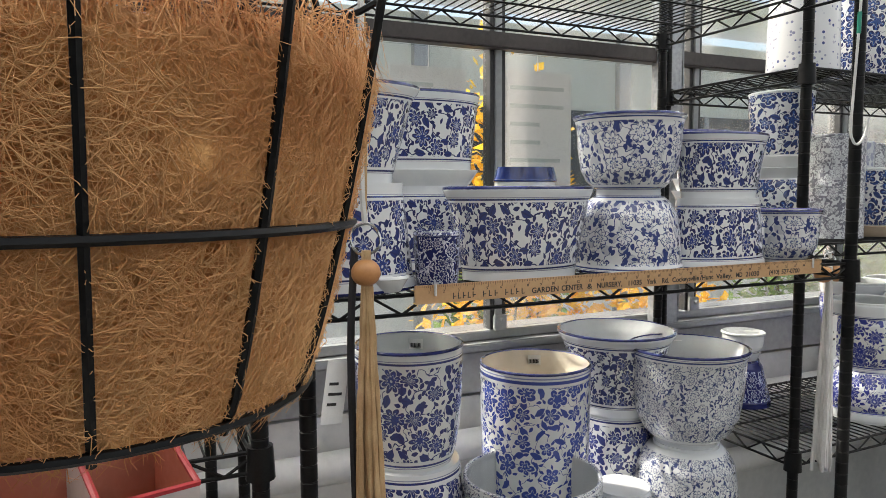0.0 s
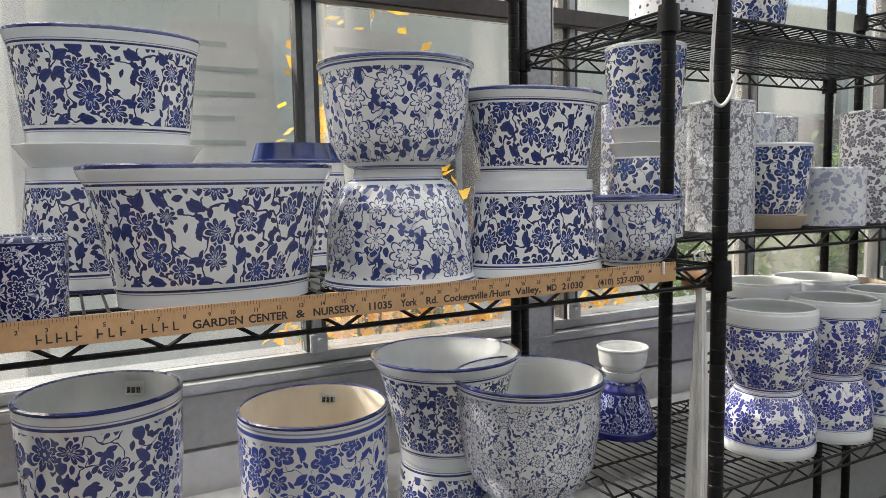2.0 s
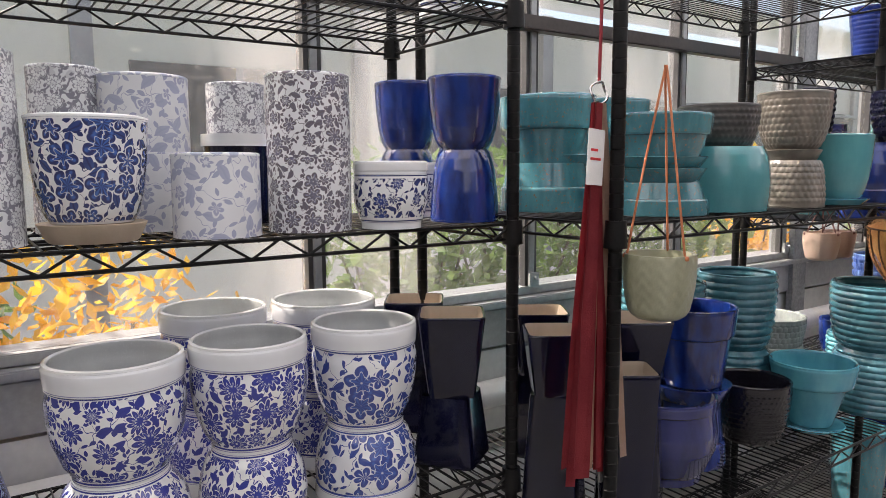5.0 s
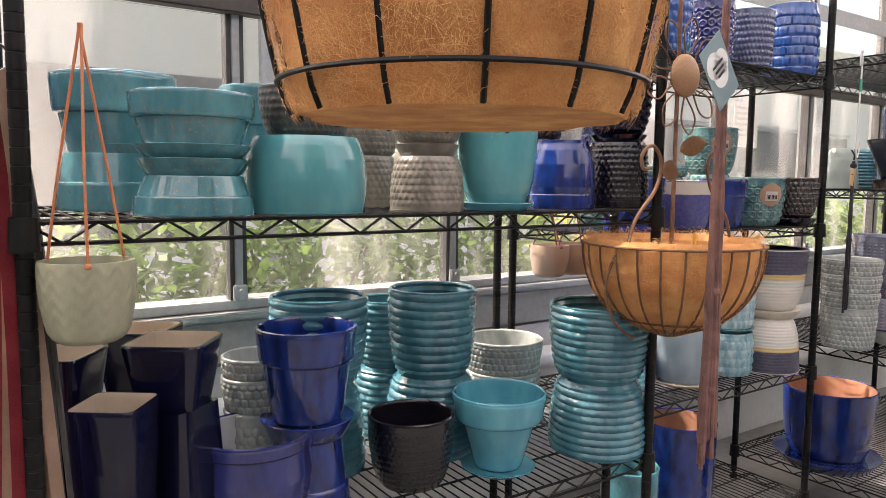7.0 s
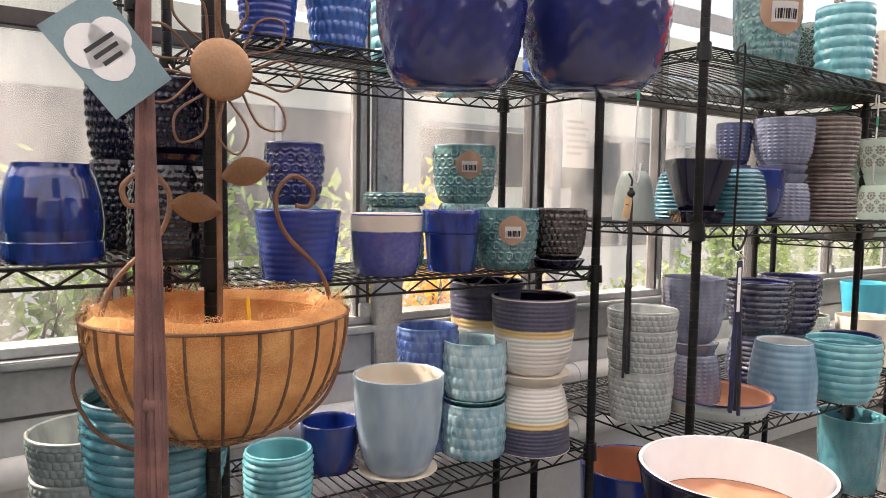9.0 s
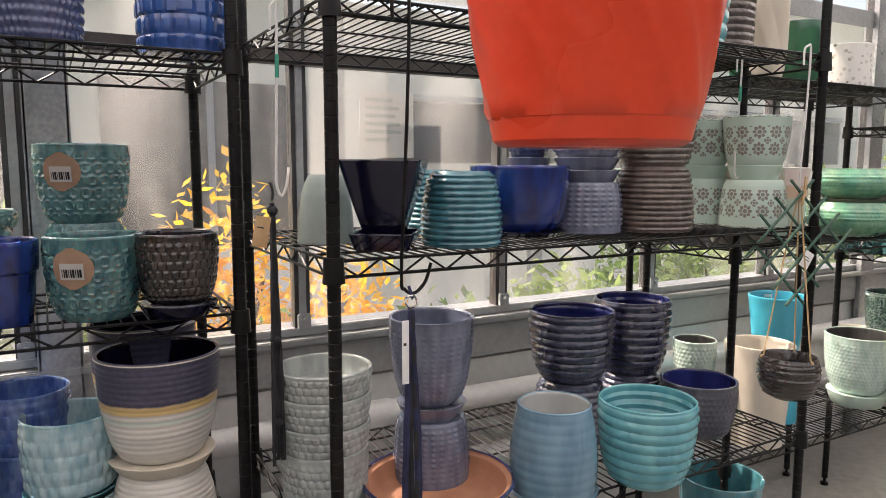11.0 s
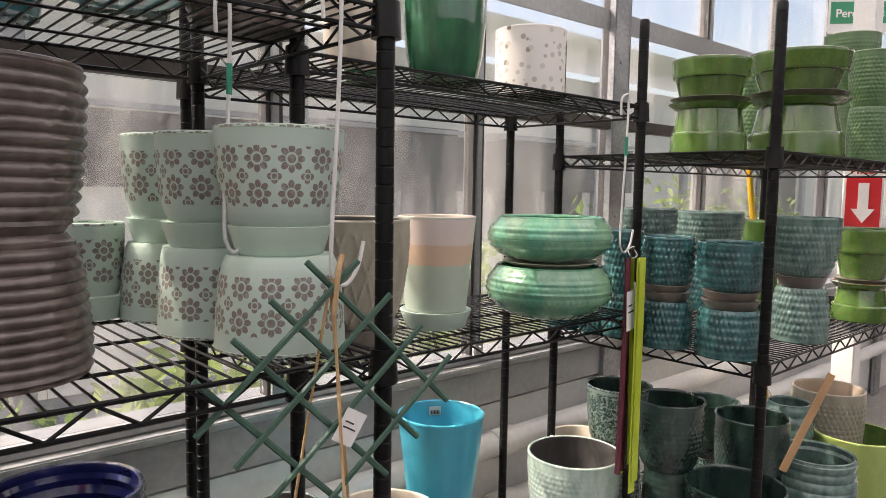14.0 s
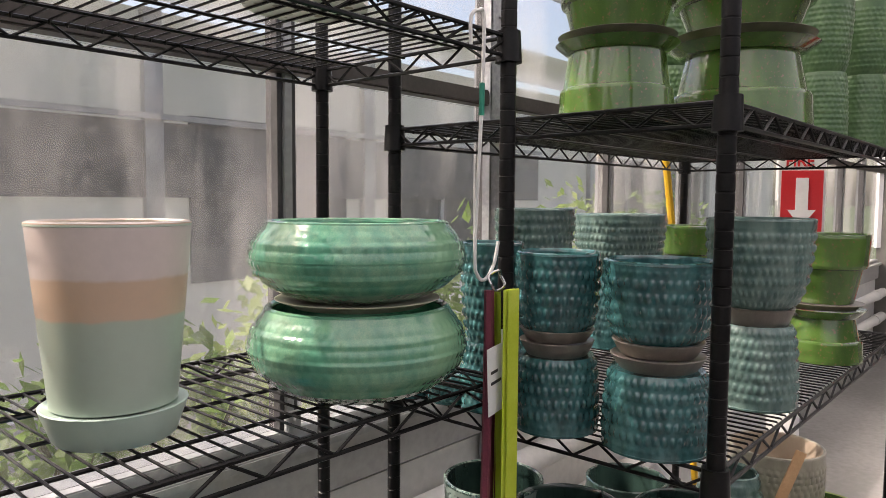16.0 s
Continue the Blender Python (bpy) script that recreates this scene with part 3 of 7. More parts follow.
BLUE, INK = (0.04, 0.085, 0.45), (0.012, 0.018, 0.10)
GREY = (0.25, 0.25, 0.28)
MAT = {
    "vine": china("vine_china", 0.049, 0.38, 1.1, 0.05),
    "floral": china("line_flower_china", 0.050, 0.36, 1.4, 0.026, (0.07, 0.13, 0.38), (0.02, 0.035, 0.15), outline=True, zone=(0.10, 0.9), lines=(0.06, 0.945)),
    "peony": china("peony_china", 0.054, 0.40, 1.15, 0.03, (0.05, 0.09, 0.42), (0.015, 0.02, 0.13), zone=(0.1, 0.88), lines=(0.06, 0.915)),
    "ivy": china("fine_scroll_china", 0.036, 0.38, 0.9, 0.035, (0.12, 0.14, 0.32), (0.035, 0.045, 0.14), outline=True, zone=(0.1, 0.92), lines=(0.95,)),
    "pomegranate": china("pomegranate_china", 0.056, 0.38, 0.85, 0.022, (0.05, 0.11, 0.50), (0.03, 0.05, 0.26), zone=(0.06, 0.93), lines=(0.955,), petals=5),
    "rose": china("rose_china", 0.048, 0.46, 1.05, 0.02, (0.10, 0.20, 0.55), (0.012, 0.02, 0.10), zone=(0.02, 0.96), lines=(0.985,), petals=5, wash=0.62),
    "lotus": china("dark_peony_china", 0.050, 0.44, 1.0, 0.02, (0.03, 0.055, 0.42), (0.015, 0.02, 0.20), zone=(0.06, 0.775), lines=(0.04, 0.79), petals=10, wash=0.5),
    "orchid": china("orchid_china", 0.064, 0.44, 0.8, 0.014, (0.10, 0.17, 0.50), (0.03, 0.05, 0.22), zone=(0.06, 0.775), lines=(0.04, 0.79), petals=5),
    "bulb": china("bulb_china", 0.04, 0.34, 0.85, 0.02, zone=(0.18, 0.76), lines=(0.13, 0.8)),
    "scroll": china("scroll_china", 0.026, 0.40, 0.6, 0.06, WHITE, (0.55, 0.58, 0.66), (0.012, 0.018, 0.10), zone=(0.1, 0.93), lines=(0.05, 0.965), outline=True),
    "ring_pot": china("ring_china", 0.03, 0.40, 0.9, 0.05, zone=(0.05, 0.97), lines=(), outline=True),
    "floral_cylinder": china("pale_floral", 0.04, 0.40, 1.0, 0.03, (0.22, 0.28, 0.50), (0.14, 0.16, 0.30), zone=(-1, 2), lines=(), rough=0.4),
    "carved_cylinder": china("carved_white", 0.034, 0.42, 1.25, 0.10, (0.30, 0.31, 0.36), (0.19, 0.19, 0.23), zone=(-1, 2), lines=(), outline=True, rough=0.5),
    "leaf_cylinder": china("pale_leaf", 0.062, 0.24, 0.95, 0.012, (0.46, 0.49, 0.60), (0.34, 0.37, 0.50), zone=(-1, 2), lines=(), rough=0.4, petals=5),
    "paisley_cylinder": china("paisley", 0.034, 0.40, 1.0, 0.02, (0.17, 0.18, 0.30), (0.10, 0.08, 0.10), zone=(-1, 2), lines=(), rough=0.4, petals=6),
    "mint": medallion("mint_medallion", (0.47, 0.60, 0.52), (0.19, 0.15, 0.13)),
    "navy_vase": china("navy_medallion", 0.05, 0.40, 0.8, 0.02, (0.62, 0.66, 0.76), (0.42, 0.48, 0.68), (0.014, 0.02, 0.13), zone=(0.14, 0.8), lines=(), outline=True),
    "diamond": china("green_diamond", 0.03, 0.36, 1.2, 0.05, (0.03, 0.11, 0.08), (0.01, 0.035, 0.03), (0.20, 0.26, 0.23), zone=(0.03, 0.94), lines=(), petals=4),
    "polka": speckled("polka_white", (0.74, 0.75, 0.76), (0.02, 0.04, 0.22), 0.014, 0.22, 0.3, 0.2),
    "white": glaze("white_glaze", (0.70, 0.72, 0.72), (0.78, 0.79, 0.78), 0.14, 0.5),
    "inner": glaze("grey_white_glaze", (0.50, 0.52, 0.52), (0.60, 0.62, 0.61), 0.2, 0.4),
    "cobalt": glaze("cobalt_glaze", (0.003, 0.007, 0.055), (0.007, 0.036, 0.23), 0.07, 0.8, 0.018),
    "ink": glaze("ink_glaze", (0.003, 0.003, 0.011), (0.005, 0.006, 0.028), 0.06, 0.05),
    "indigo": glaze("indigo_glaze", (0.010, 0.014, 0.075), (0.026, 0.034, 0.16), 0.09, 0.8),
    "black": glaze("black_glaze", (0.005, 0.005, 0.008), (0.012, 0.011, 0.016), 0.07, 0.4),
    "blackmetal": glaze("black_brown_glaze", (0.008, 0.007, 0.007), (0.05, 0.04, 0.035), 0.14, 0.8),
    "teal": glaze("teal_glaze", (0.035, 0.16, 0.20), (0.09, 0.29, 0.33), 0.12, 0.9, 0.02, (0.20, 0.17, 0.12)),
    "aqua": glaze("aqua_glaze", (0.05, 0.25, 0.29), (0.09, 0.34, 0.37), 0.14, 0.8),
    "cyan": glaze("cyan_glaze", (0.015, 0.28, 0.40), (0.04, 0.40, 0.52), 0.25, 0.4),
    "aqua_terra": glaze("bright_aqua_glaze", (0.05, 0.27, 0.36), (0.10, 0.40, 0.48), 0.14, 0.8),
    "taupe": glaze("taupe_glaze", (0.10, 0.09, 0.075), (0.23, 0.205, 0.17), 0.3, 0.4, 0.02),
    "dark": glaze("charcoal_glaze", (0.035, 0.035, 0.035), (0.09, 0.085, 0.08), 0.4, 0.2),
    "rib_teal": glaze("ribbed_teal_glaze", (0.02, 0.105, 0.14), (0.06, 0.215, 0.265), 0.2, 0.6),
    "rib_cyan": glaze("ribbed_cyan_glaze", (0.06, 0.27, 0.32), (0.14, 0.42, 0.45), 0.18, 0.7),
    "rib_navy": glaze("ribbed_navy_glaze", (0.012, 0.014, 0.04), (0.06, 0.065, 0.10), 0.16, 0.8, 0.02),
    "rib_brown": glaze("ribbed_brown_glaze", (0.055, 0.04, 0.035), (0.15, 0.115, 0.10), 0.26, 0.5, 0.015),
    "hex": glaze("grey_hex_glaze", (0.22, 0.25, 0.24), (0.42, 0.45, 0.43), 0.2, 0.6, 0.02),
    "mosaic": glaze("mosaic_teal_glaze", (0.02, 0.09, 0.11), (0.12, 0.27, 0.26), 0.18, 0.8, 0.012, (0.16, 0.13, 0.08)),
    "drop": glaze("drop_cyan_glaze", (0.10, 0.27, 0.33), (0.42, 0.56, 0.58), 0.16, 0.8, 0.012),
    "drop_blue": glaze("drop_blue_glaze", (0.03, 0.07, 0.28), (0.16, 0.26, 0.48), 0.16, 0.8, 0.012),
    "band": glaze("band_blue_glaze", (0.008, 0.02, 0.13), (0.018, 0.05, 0.28), 0.08, 0.8),
    "blue": glaze("textured_blue_glaze", (0.012, 0.05, 0.20), (0.035, 0.12, 0.38), 0.12, 0.7, 0.015),
    "mist": glaze("mist_blue_glaze", (0.20, 0.27, 0.34), (0.32, 0.41, 0.46), 0.16, 0.7),
    "sage": glaze("sage_glaze", (0.24, 0.30, 0.28), (0.34, 0.40, 0.37), 0.4, 0.2),
    "jar_blue": glaze("sky_jar_glaze", (0.10, 0.20, 0.28), (0.20, 0.34, 0.43), 0.2, 0.6),
    "peri": glaze("periwinkle_glaze", (0.085, 0.10, 0.155), (0.19, 0.21, 0.28), 0.2, 0.7, 0.02),
    "peri_dark": glaze("dark_periwinkle_glaze", (0.03, 0.04, 0.10), (0.07, 0.09, 0.18), 0.2, 0.7, 0.02),
    "dimple": glaze("dimple_charcoal_glaze", (0.03, 0.035, 0.055), (0.09, 0.095, 0.12), 0.22, 0.6, 0.02),
    "mint_plain": glaze("mint_glaze", (0.44, 0.58, 0.49), (0.52, 0.65, 0.56), 0.35, 0.3),
    "mint_scale": glaze("mint_scale_glaze", (0.32, 0.45, 0.39), (0.55, 0.66, 0.58), 0.2, 0.6, 0.015),
    "cream": glaze("cream_clay", (0.56, 0.50, 0.41), (0.66, 0.60, 0.50), 0.6, 0.0),
    "tan": glaze("tan_clay", (0.42, 0.33, 0.24), (0.52, 0.43, 0.33), 0.6, 0.1),
    "terracotta": glaze("terracotta_clay", (0.36, 0.16, 0.09), (0.46, 0.22, 0.13), 0.75, 0.0),
    "hive": glaze("hive_teal_glaze", (0.008, 0.045, 0.05), (0.05, 0.17, 0.17), 0.12, 0.8, 0.012),
    "hive_rim": glaze("bare_brown_rim", (0.10, 0.085, 0.07), (0.22, 0.19, 0.16), 0.35, 0.4),
    "knit": glaze("knit_green_glaze", (0.05, 0.11, 0.10), (0.16, 0.25, 0.22), 0.2, 0.7, 0.012),
    "green": glaze("leaf_green_glaze", (0.035, 0.095, 0.015), (0.10, 0.20, 0.04), 0.12, 0.9, 0.03, (0.20, 0.14, 0.06)),
    "green_bowl": glaze("celadon_glaze", (0.035, 0.22, 0.15), (0.22, 0.42, 0.25), 0.09, 0.8, 0.03),
    "jade": glaze("jade_glaze", (0.04, 0.27, 0.17), (0.20, 0.47, 0.31), 0.14, 0.8, 0.02),
    "emerald": glaze("emerald_glaze", (0.006, 0.045, 0.025), (0.03, 0.17, 0.08), 0.08, 1.0, 0.03),
    "diamond_dark": glaze("dark_bottle_glaze", (0.01, 0.025, 0.022), (0.04, 0.08, 0.065), 0.15, 0.8),
    "lime": glaze("lime_glaze", (0.30, 0.42, 0.10), (0.42, 0.52, 0.17), 0.3, 0.3),
    "dot": glaze("dotted_green_glaze", (0.05, 0.12, 0.045), (0.12, 0.22, 0.09), 0.3, 0.4),
    "wicker": glaze("wicker_taupe_glaze", (0.27, 0.25, 0.195), (0.42, 0.39, 0.31), 0.35, 0.3, 0.02),
    "speckled": speckled("speckled_cream", (0.45, 0.50, 0.46), (0.10, 0.22, 0.25), 0.02, 0.1, 0.2, 0.25),
    "terrazzo": speckled("terrazzo_white", (0.76, 0.74, 0.70), (0.30, 0.26, 0.20), 0.021, 0.27, 0.33, 0.6),
    "navy_cream": banded("navy_cream_bands", [(0, (0.66, 0.63, 0.57)), (0.42, (0.52, 0.60, 0.53)), (0.47, (0.62, 0.60, 0.55)), (0.52, (0.60, 0.42, 0.16)), (0.6, (0.014, 0.016, 0.06))]),
    "ombre": banded("pink_peach_mint_bands", [(0, (0.40, 0.50, 0.41)), (0.5, (0.60, 0.43, 0.30)), (0.71, (0.66, 0.57, 0.53))], 0.4),
    "cream_blue": banded("cream_band_blue", [(0, (0.02, 0.03, 0.20)), (0.72, (0.56, 0.50, 0.42))], 0.2, 0.6),
}

# ---- pots ----
SHAPES = {
    "taper": ((0, 0), (0.03, 0.04), (0.5, 0.52), (0.96, 0.97), (1, 1)),
    "flare": ((0, 0), (0.11, 0.03), (0.12, 0.07), (0.5, 0.40), (0.86, 0.74), (0.93, 0.92), (0.97, 1.0), (1, 1)),
    "bowl": ((0, 0), (0.045, 0), (0.06, 0.14), (0.14, 0.42), (0.3, 0.68), (0.6, 0.82), (0.88, 0.87), (0.95, 0.95), (1, 1)),
    "cup": ((0, 0), (0.04, 0.16), (0.12, 0.38), (0.3, 0.66), (0.6, 0.88), (0.9, 0.98), (1, 1)),
    "cylinder": ((0, 0), (0.02, 0.3), (0.5, 0.6), (1, 1)),
    "terra": ((0, 0), (0.03, 0.05), (0.62, 0.55), (0.64, 0.78), (0.66, 0.84), (0.96, 1.0), (1, 0.98)),
    "low_terra": ((0, 0), (0.03, 0.05), (0.50, 0.55), (0.52, 0.80), (0.56, 0.88), (0.95, 1.0), (1, 0.98)),
    "belly": ((0, 0), (0.05, 0.04), (0.15, 0.40), (0.35, 0.80), (0.55, 0.97), (0.68, 0.98), (0.77, 0.86), (0.785, 0.84), (0.80, 0.95), (0.90, 1.0), (0.96, 1.0), (1, 0.93)),
    "round": ((0, 0.30), (0.03, 0.40), (0.15, 0.68), (0.35, 0.93), (0.55, 1.0), (0.75, 0.94), (0.92, 0.80), (1, 0.74)),
    "bulb": ((0, 0), (0.08, 0.02), (0.14, 0.3), (0.4, 0.95), (0.6, 1.06), (0.78, 0.92), (0.86, 0.86), (0.88, 0.98), (0.97, 1.0), (1, 0.95)),
}
# style: shape, glaze, inside glaze, bulge, ribs, relief, label, extra
STYLE = {
    "vine": ("flare", "vine", "inner", 0, 0, None, "blue and white china planter with vine flowers", "oval"),
    "floral": ("bowl", "floral", "inner", 0, 0, None, "white china bowl planter with fine blue flowers", ""),
    "peony": ("cup", "peony", "inner", 0, 0, None, "white china pot with large dark blue peonies and leaves", "label"),
    "ivy": ("bowl", "ivy", "inner", 0, 0, None, "white china footed planter with fine grey-blue scrollwork", "label"),
    "pomegranate": ("cylinder", "pomegranate", "cream", 0.004, 0, None, "white china pot painted with blue pomegranates and stems", "label"),
    "rose": ("cup", "rose", "inner", 0, 0, None, "white china pot with washed blue roses", ""),
    "lotus": ("belly", "lotus", "inner", 0, 0, None, "white china jardiniere with cobalt peonies", ""),
    "orchid": ("belly", "orchid", "inner", 0, 0, None, "white china jardiniere with pale blue orchid sprays", ""),
    "bulb": ("bulb", "bulb", "inner", 0, 0, None, "small round white china pot with blue flower sprays", ""),
    "scroll": ("taper", "scroll", "inner", 0, 0, None, "small navy cup pot with white scroll pattern", ""),
    "ring_pot": ("bulb", "ring_pot", "inner", 0, 0, None, "low white china pot with patterned blue ring rim", ""),
    "floral_cylinder": ("cylinder", "floral_cylinder", "white", 0, 0, None, "white cylinder vase with blue-grey flower print", ""),
    "carved_cylinder": ("cylinder", "carved_cylinder", "white", 0, 0, None, "white cylinder vase carved with grey leaf pattern", ""),
    "leaf_cylinder": ("cylinder", "leaf_cylinder", "white", 0, 0, None, "white cylinder vase with faint grey-blue leaves", ""),
    "paisley_cylinder": ("cylinder", "paisley_cylinder", "white", 0, 0, None, "white cylinder vase with grey paisley and flower print", ""),
    "navy_white": ("cylinder", "ink", "white", 0, 0, None, "navy pot with a white rim", "whiterim"),
    "cobalt": ("cup", "cobalt", "cobalt", 0, 0, None, "glossy streaked cobalt blue pot", ""),
    "square": ("taper", "ink", "tan", 0, 0, None, "square black-blue glazed bonsai pot, clay inside", "square"),
    "tray": ("taper", "ink", "ink", 0, 0, None, "square dark blue glazed drip tray", "square"),
    "teal": ("low_terra", "teal", "teal", 0, 0, None, "glossy teal planter with a stepped collar rim", ""),
    "teal_plain": ("cup", "teal", "teal", 0, 0, None, "glossy teal round pot", ""),
    "teal_jar": ("cup", "aqua", "aqua", 0.006, 0, None, "glossy turquoise jar planter", ""),
    "dark": ("cup", "dark", "dark", 0, 0, "pebble", "matt charcoal textured pot", ""),
    "lattice": ("cup", "taupe", "taupe", 0, 0, "scale", "taupe glazed pot with pressed scale pattern", ""),
    "aqua": ("cup", "aqua", "aqua", 0, 0, None, "smooth turquoise round pot", ""),
    "neck": ("belly", "cobalt", "cobalt", 0, 0, None, "royal blue rounded pot with a thick neck", ""),
    "black_carved": ("cup", "black", "black", 0, 0, "pebble", "glossy black pot with carved relief", ""),
    "ink": ("cup", "ink", "ink", 0, 0, "knit", "dark ink blue textured pot", ""),
    "indigo": ("bulb", "indigo", "inner", 0, 0, None, "dark indigo glazed planter with grey inside", ""),
    "terra_blue": ("terra", "cobalt", "cobalt", 0, 0, None, "royal blue glazed flower pot with a collar rim", ""),
    "terra_aqua": ("terra", "aqua_terra", "aqua_terra", 0, 0, None, "bright aqua glazed flower pot with a collar rim", ""),
    "rib_teal": ("cup", "rib_teal", "rib_teal", 0, 10, "wobble", "teal glazed pot with level ribs", ""),
    "rib_cyan": ("cup", "rib_cyan", "rib_cyan", 0, 8, "wobble", "light aqua glazed pot with level ribs", ""),
    "rib_aqua": ("cup", "rib_teal", "rib_teal", 0, 12, "wobble", "teal ribbed pot standing upside down", ""),
    "rib_navy": ("cup", "rib_navy", "indigo", 0, 9, "wobble", "dark navy glossy pot with heavy uneven ribs", ""),
    "rib_brown": ("cup", "rib_brown", "rib_brown", 0, 12, "wobble", "brown glazed pot with rough level ribs", ""),
    "rib_green": ("bulb", "knit", "knit", 0, 8, "wobble", "dark green ribbed pot", ""),
    "hex": ("taper", "hex", "hex", 0, 0, "hex", "grey glazed pot with pressed honeycomb cells", ""),
    "mosaic": ("cup", "mosaic", "mosaic", 0, 0, "rings", "mottled teal pot with raised ring relief", "sticker"),
    "mosaic_indigo": ("cup", "indigo", "indigo", 0, 0, "rings", "indigo pot with raised ring relief", ""),
    "black_mosaic": ("cup", "blackmetal", "black", 0, 0, "hex", "glossy black pot with raised honeycomb relief", ""),
    "cream_blue": ("cup", "cream_blue", "cream", 0, 0, None, "blue pot with a bare cream clay band", ""),
    "band": ("taper", "band", "band", 0, 11, None, "royal blue pot with fine level bands", ""),
    "navy_cream": ("cup", "navy_cream", "ink", 0, 18, None, "cream pot with navy upper band and gold line", ""),
    "drop_cyan": ("cylinder", "drop", "drop", 0.003, 0, "drops", "pale cyan pot with pointed drop relief", ""),
    "drop_blue": ("cylinder", "drop_blue", "drop_blue", 0.003, 0, "drops", "blue pot with pointed drop relief", ""),
    "drop_indigo": ("taper", "blue", "blue", 0, 0, "drops", "blue pot with crossed lattice relief", ""),
    "mist": ("cup", "mist", "cream", 0, 0, None, "mist blue glazed round pot with aqua rim", ""),
    "rope": ("cylinder", "peri_dark", "peri_dark", 0.002, 0, "knit", "dark blue pot with pressed rope relief", ""),
    "weave": ("cylinder", "blue", "blue", 0.004, 0, "weave", "blue pot with basket weave blocks", ""),
    "terracotta_lined": ("cup", "cobalt", "terracotta", 0, 0, None, "large cobalt pot with bare terracotta inside", ""),
    "sage": ("cup", "sage", "sage", 0, 0, None, "matt sage green rounded pot", ""),
    "peri": ("cup", "peri", "peri", 0, 0, "dashes", "periwinkle blue pot with columns of pressed dashes", ""),
    "peri_dark": ("cup", "peri_dark", "peri_dark", 0, 0, "dashes", "dark periwinkle pot with columns of pressed dashes", ""),
    "mint": ("cup", "mint", "mint_plain", 0, 0, None, "pale mint pot with brown medallion print", ""),
    "blue_jar": ("cylinder", "jar_blue", "inner", 0.008, 9, None, "sky blue glazed jar with fine rings", ""),
    "dimple": ("cup", "dimple", "indigo", 0, 0, "dimple", "charcoal blue pot with small dimples", ""),
    "speckled": ("bowl", "speckled", "terracotta", 0, 0, None, "wide speckled bowl with terracotta inside and blue rim", ""),
    "diamond": ("cup", "diamond", "diamond_dark", 0, 0, None, "dark green pot with diamond pattern", ""),
    "diamond_dark": ("cup", "diamond_dark", "diamond_dark", 0, 0, "scale", "glossy bottle green pot with diamond relief", ""),
    "facet": ("taper", "cream", "cream", 0, 0, "facet", "pale cream faceted pot", ""),
    "wicker": ("cup", "wicker", "dark", 0, 0, "lattice", "taupe pot with raised woven lattice", ""),
    "ombre": ("taper", "ombre", "cream", 0, 0, None, "tall pot in pink, peach and mint bands", ""),
    "green_bowl": ("round", "green_bowl", "jade", 0, 0, "scale", "round celadon green bowl with scale relief", ""),
    "emerald": ("cup", "emerald", "emerald", 0, 0, None, "glossy emerald green streaked pot", ""),
    "terrazzo": ("cylinder", "terrazzo", "cream", 0, 0, None, "white terrazzo cylinder pot with brown chips", ""),
    "mint_scale": ("cup", "mint_scale", "dark", 0, 0, "scale", "mint glazed pot with pressed scale pattern", ""),
    "cyan": ("taper", "cyan", "cyan", 0, 0, None, "bright cyan tall pot", "label"),
    "cream": ("taper", "cream", "cream", 0, 0, None, "bare cream clay pot", ""),
    "hive": ("cup", "hive", "hive", 0, 0, "knit", "dark teal pot with knit relief", ""),
    "knit": ("cup", "knit", "knit", 0, 0, "knit", "grey-green pot with knit relief", ""),
    "knit_tan": ("cup", "wicker", "tan", 0, 0, "hex", "tan pot with honeycomb relief", ""),
    "green": ("low_terra", "green", "green", 0, 0, None, "glossy leaf green pot with collar rim", ""),
    "dot": ("cup", "dot", "dot", 0, 0, "pebble", "mid green pot with dotted relief", ""),
    "etch": ("taper", "diamond_dark", "diamond_dark", 0, 14, None, "dark green pot with etched lines", ""),
    "lime": ("taper", "lime", "green", 0, 0, None, "matt lime green pot", ""),
    "beehive": ("cup", "knit", "knit", 0.01, 7, "wobble", "green beehive shaped ribbed pot", ""),
    "white_cup": ("bowl", "white", "white", 0, 0, None, "small white footed cup pot", ""),
    "navy_vase": ("flare", "navy_vase", "white", 0, 0, None, "navy china vase with white medallions", ""),
    "polka": ("taper", "polka", "white", 0, 0, None, "white pot with small navy dots", ""),
    "dish": ("taper", "white", "white", 0, 0, None, "small white china dish", ""),
    "blue_dish": ("taper", "cobalt", "cobalt", 0, 0, None, "cobalt blue low oval dish", "oval"),
}
SAUCER = {"white": "white", "tan": "tan", "teal": "teal", "taupe": "taupe", "aqua": "aqua_terra", "ink": "ink", "cobalt": "cobalt", "cream": "cream",
          "peri": "peri", "mint": "mint_plain", "hive": "hive_rim", "knit": "hive_rim", "green": "green"}


def frac(v):
    return v - math.floor(v)


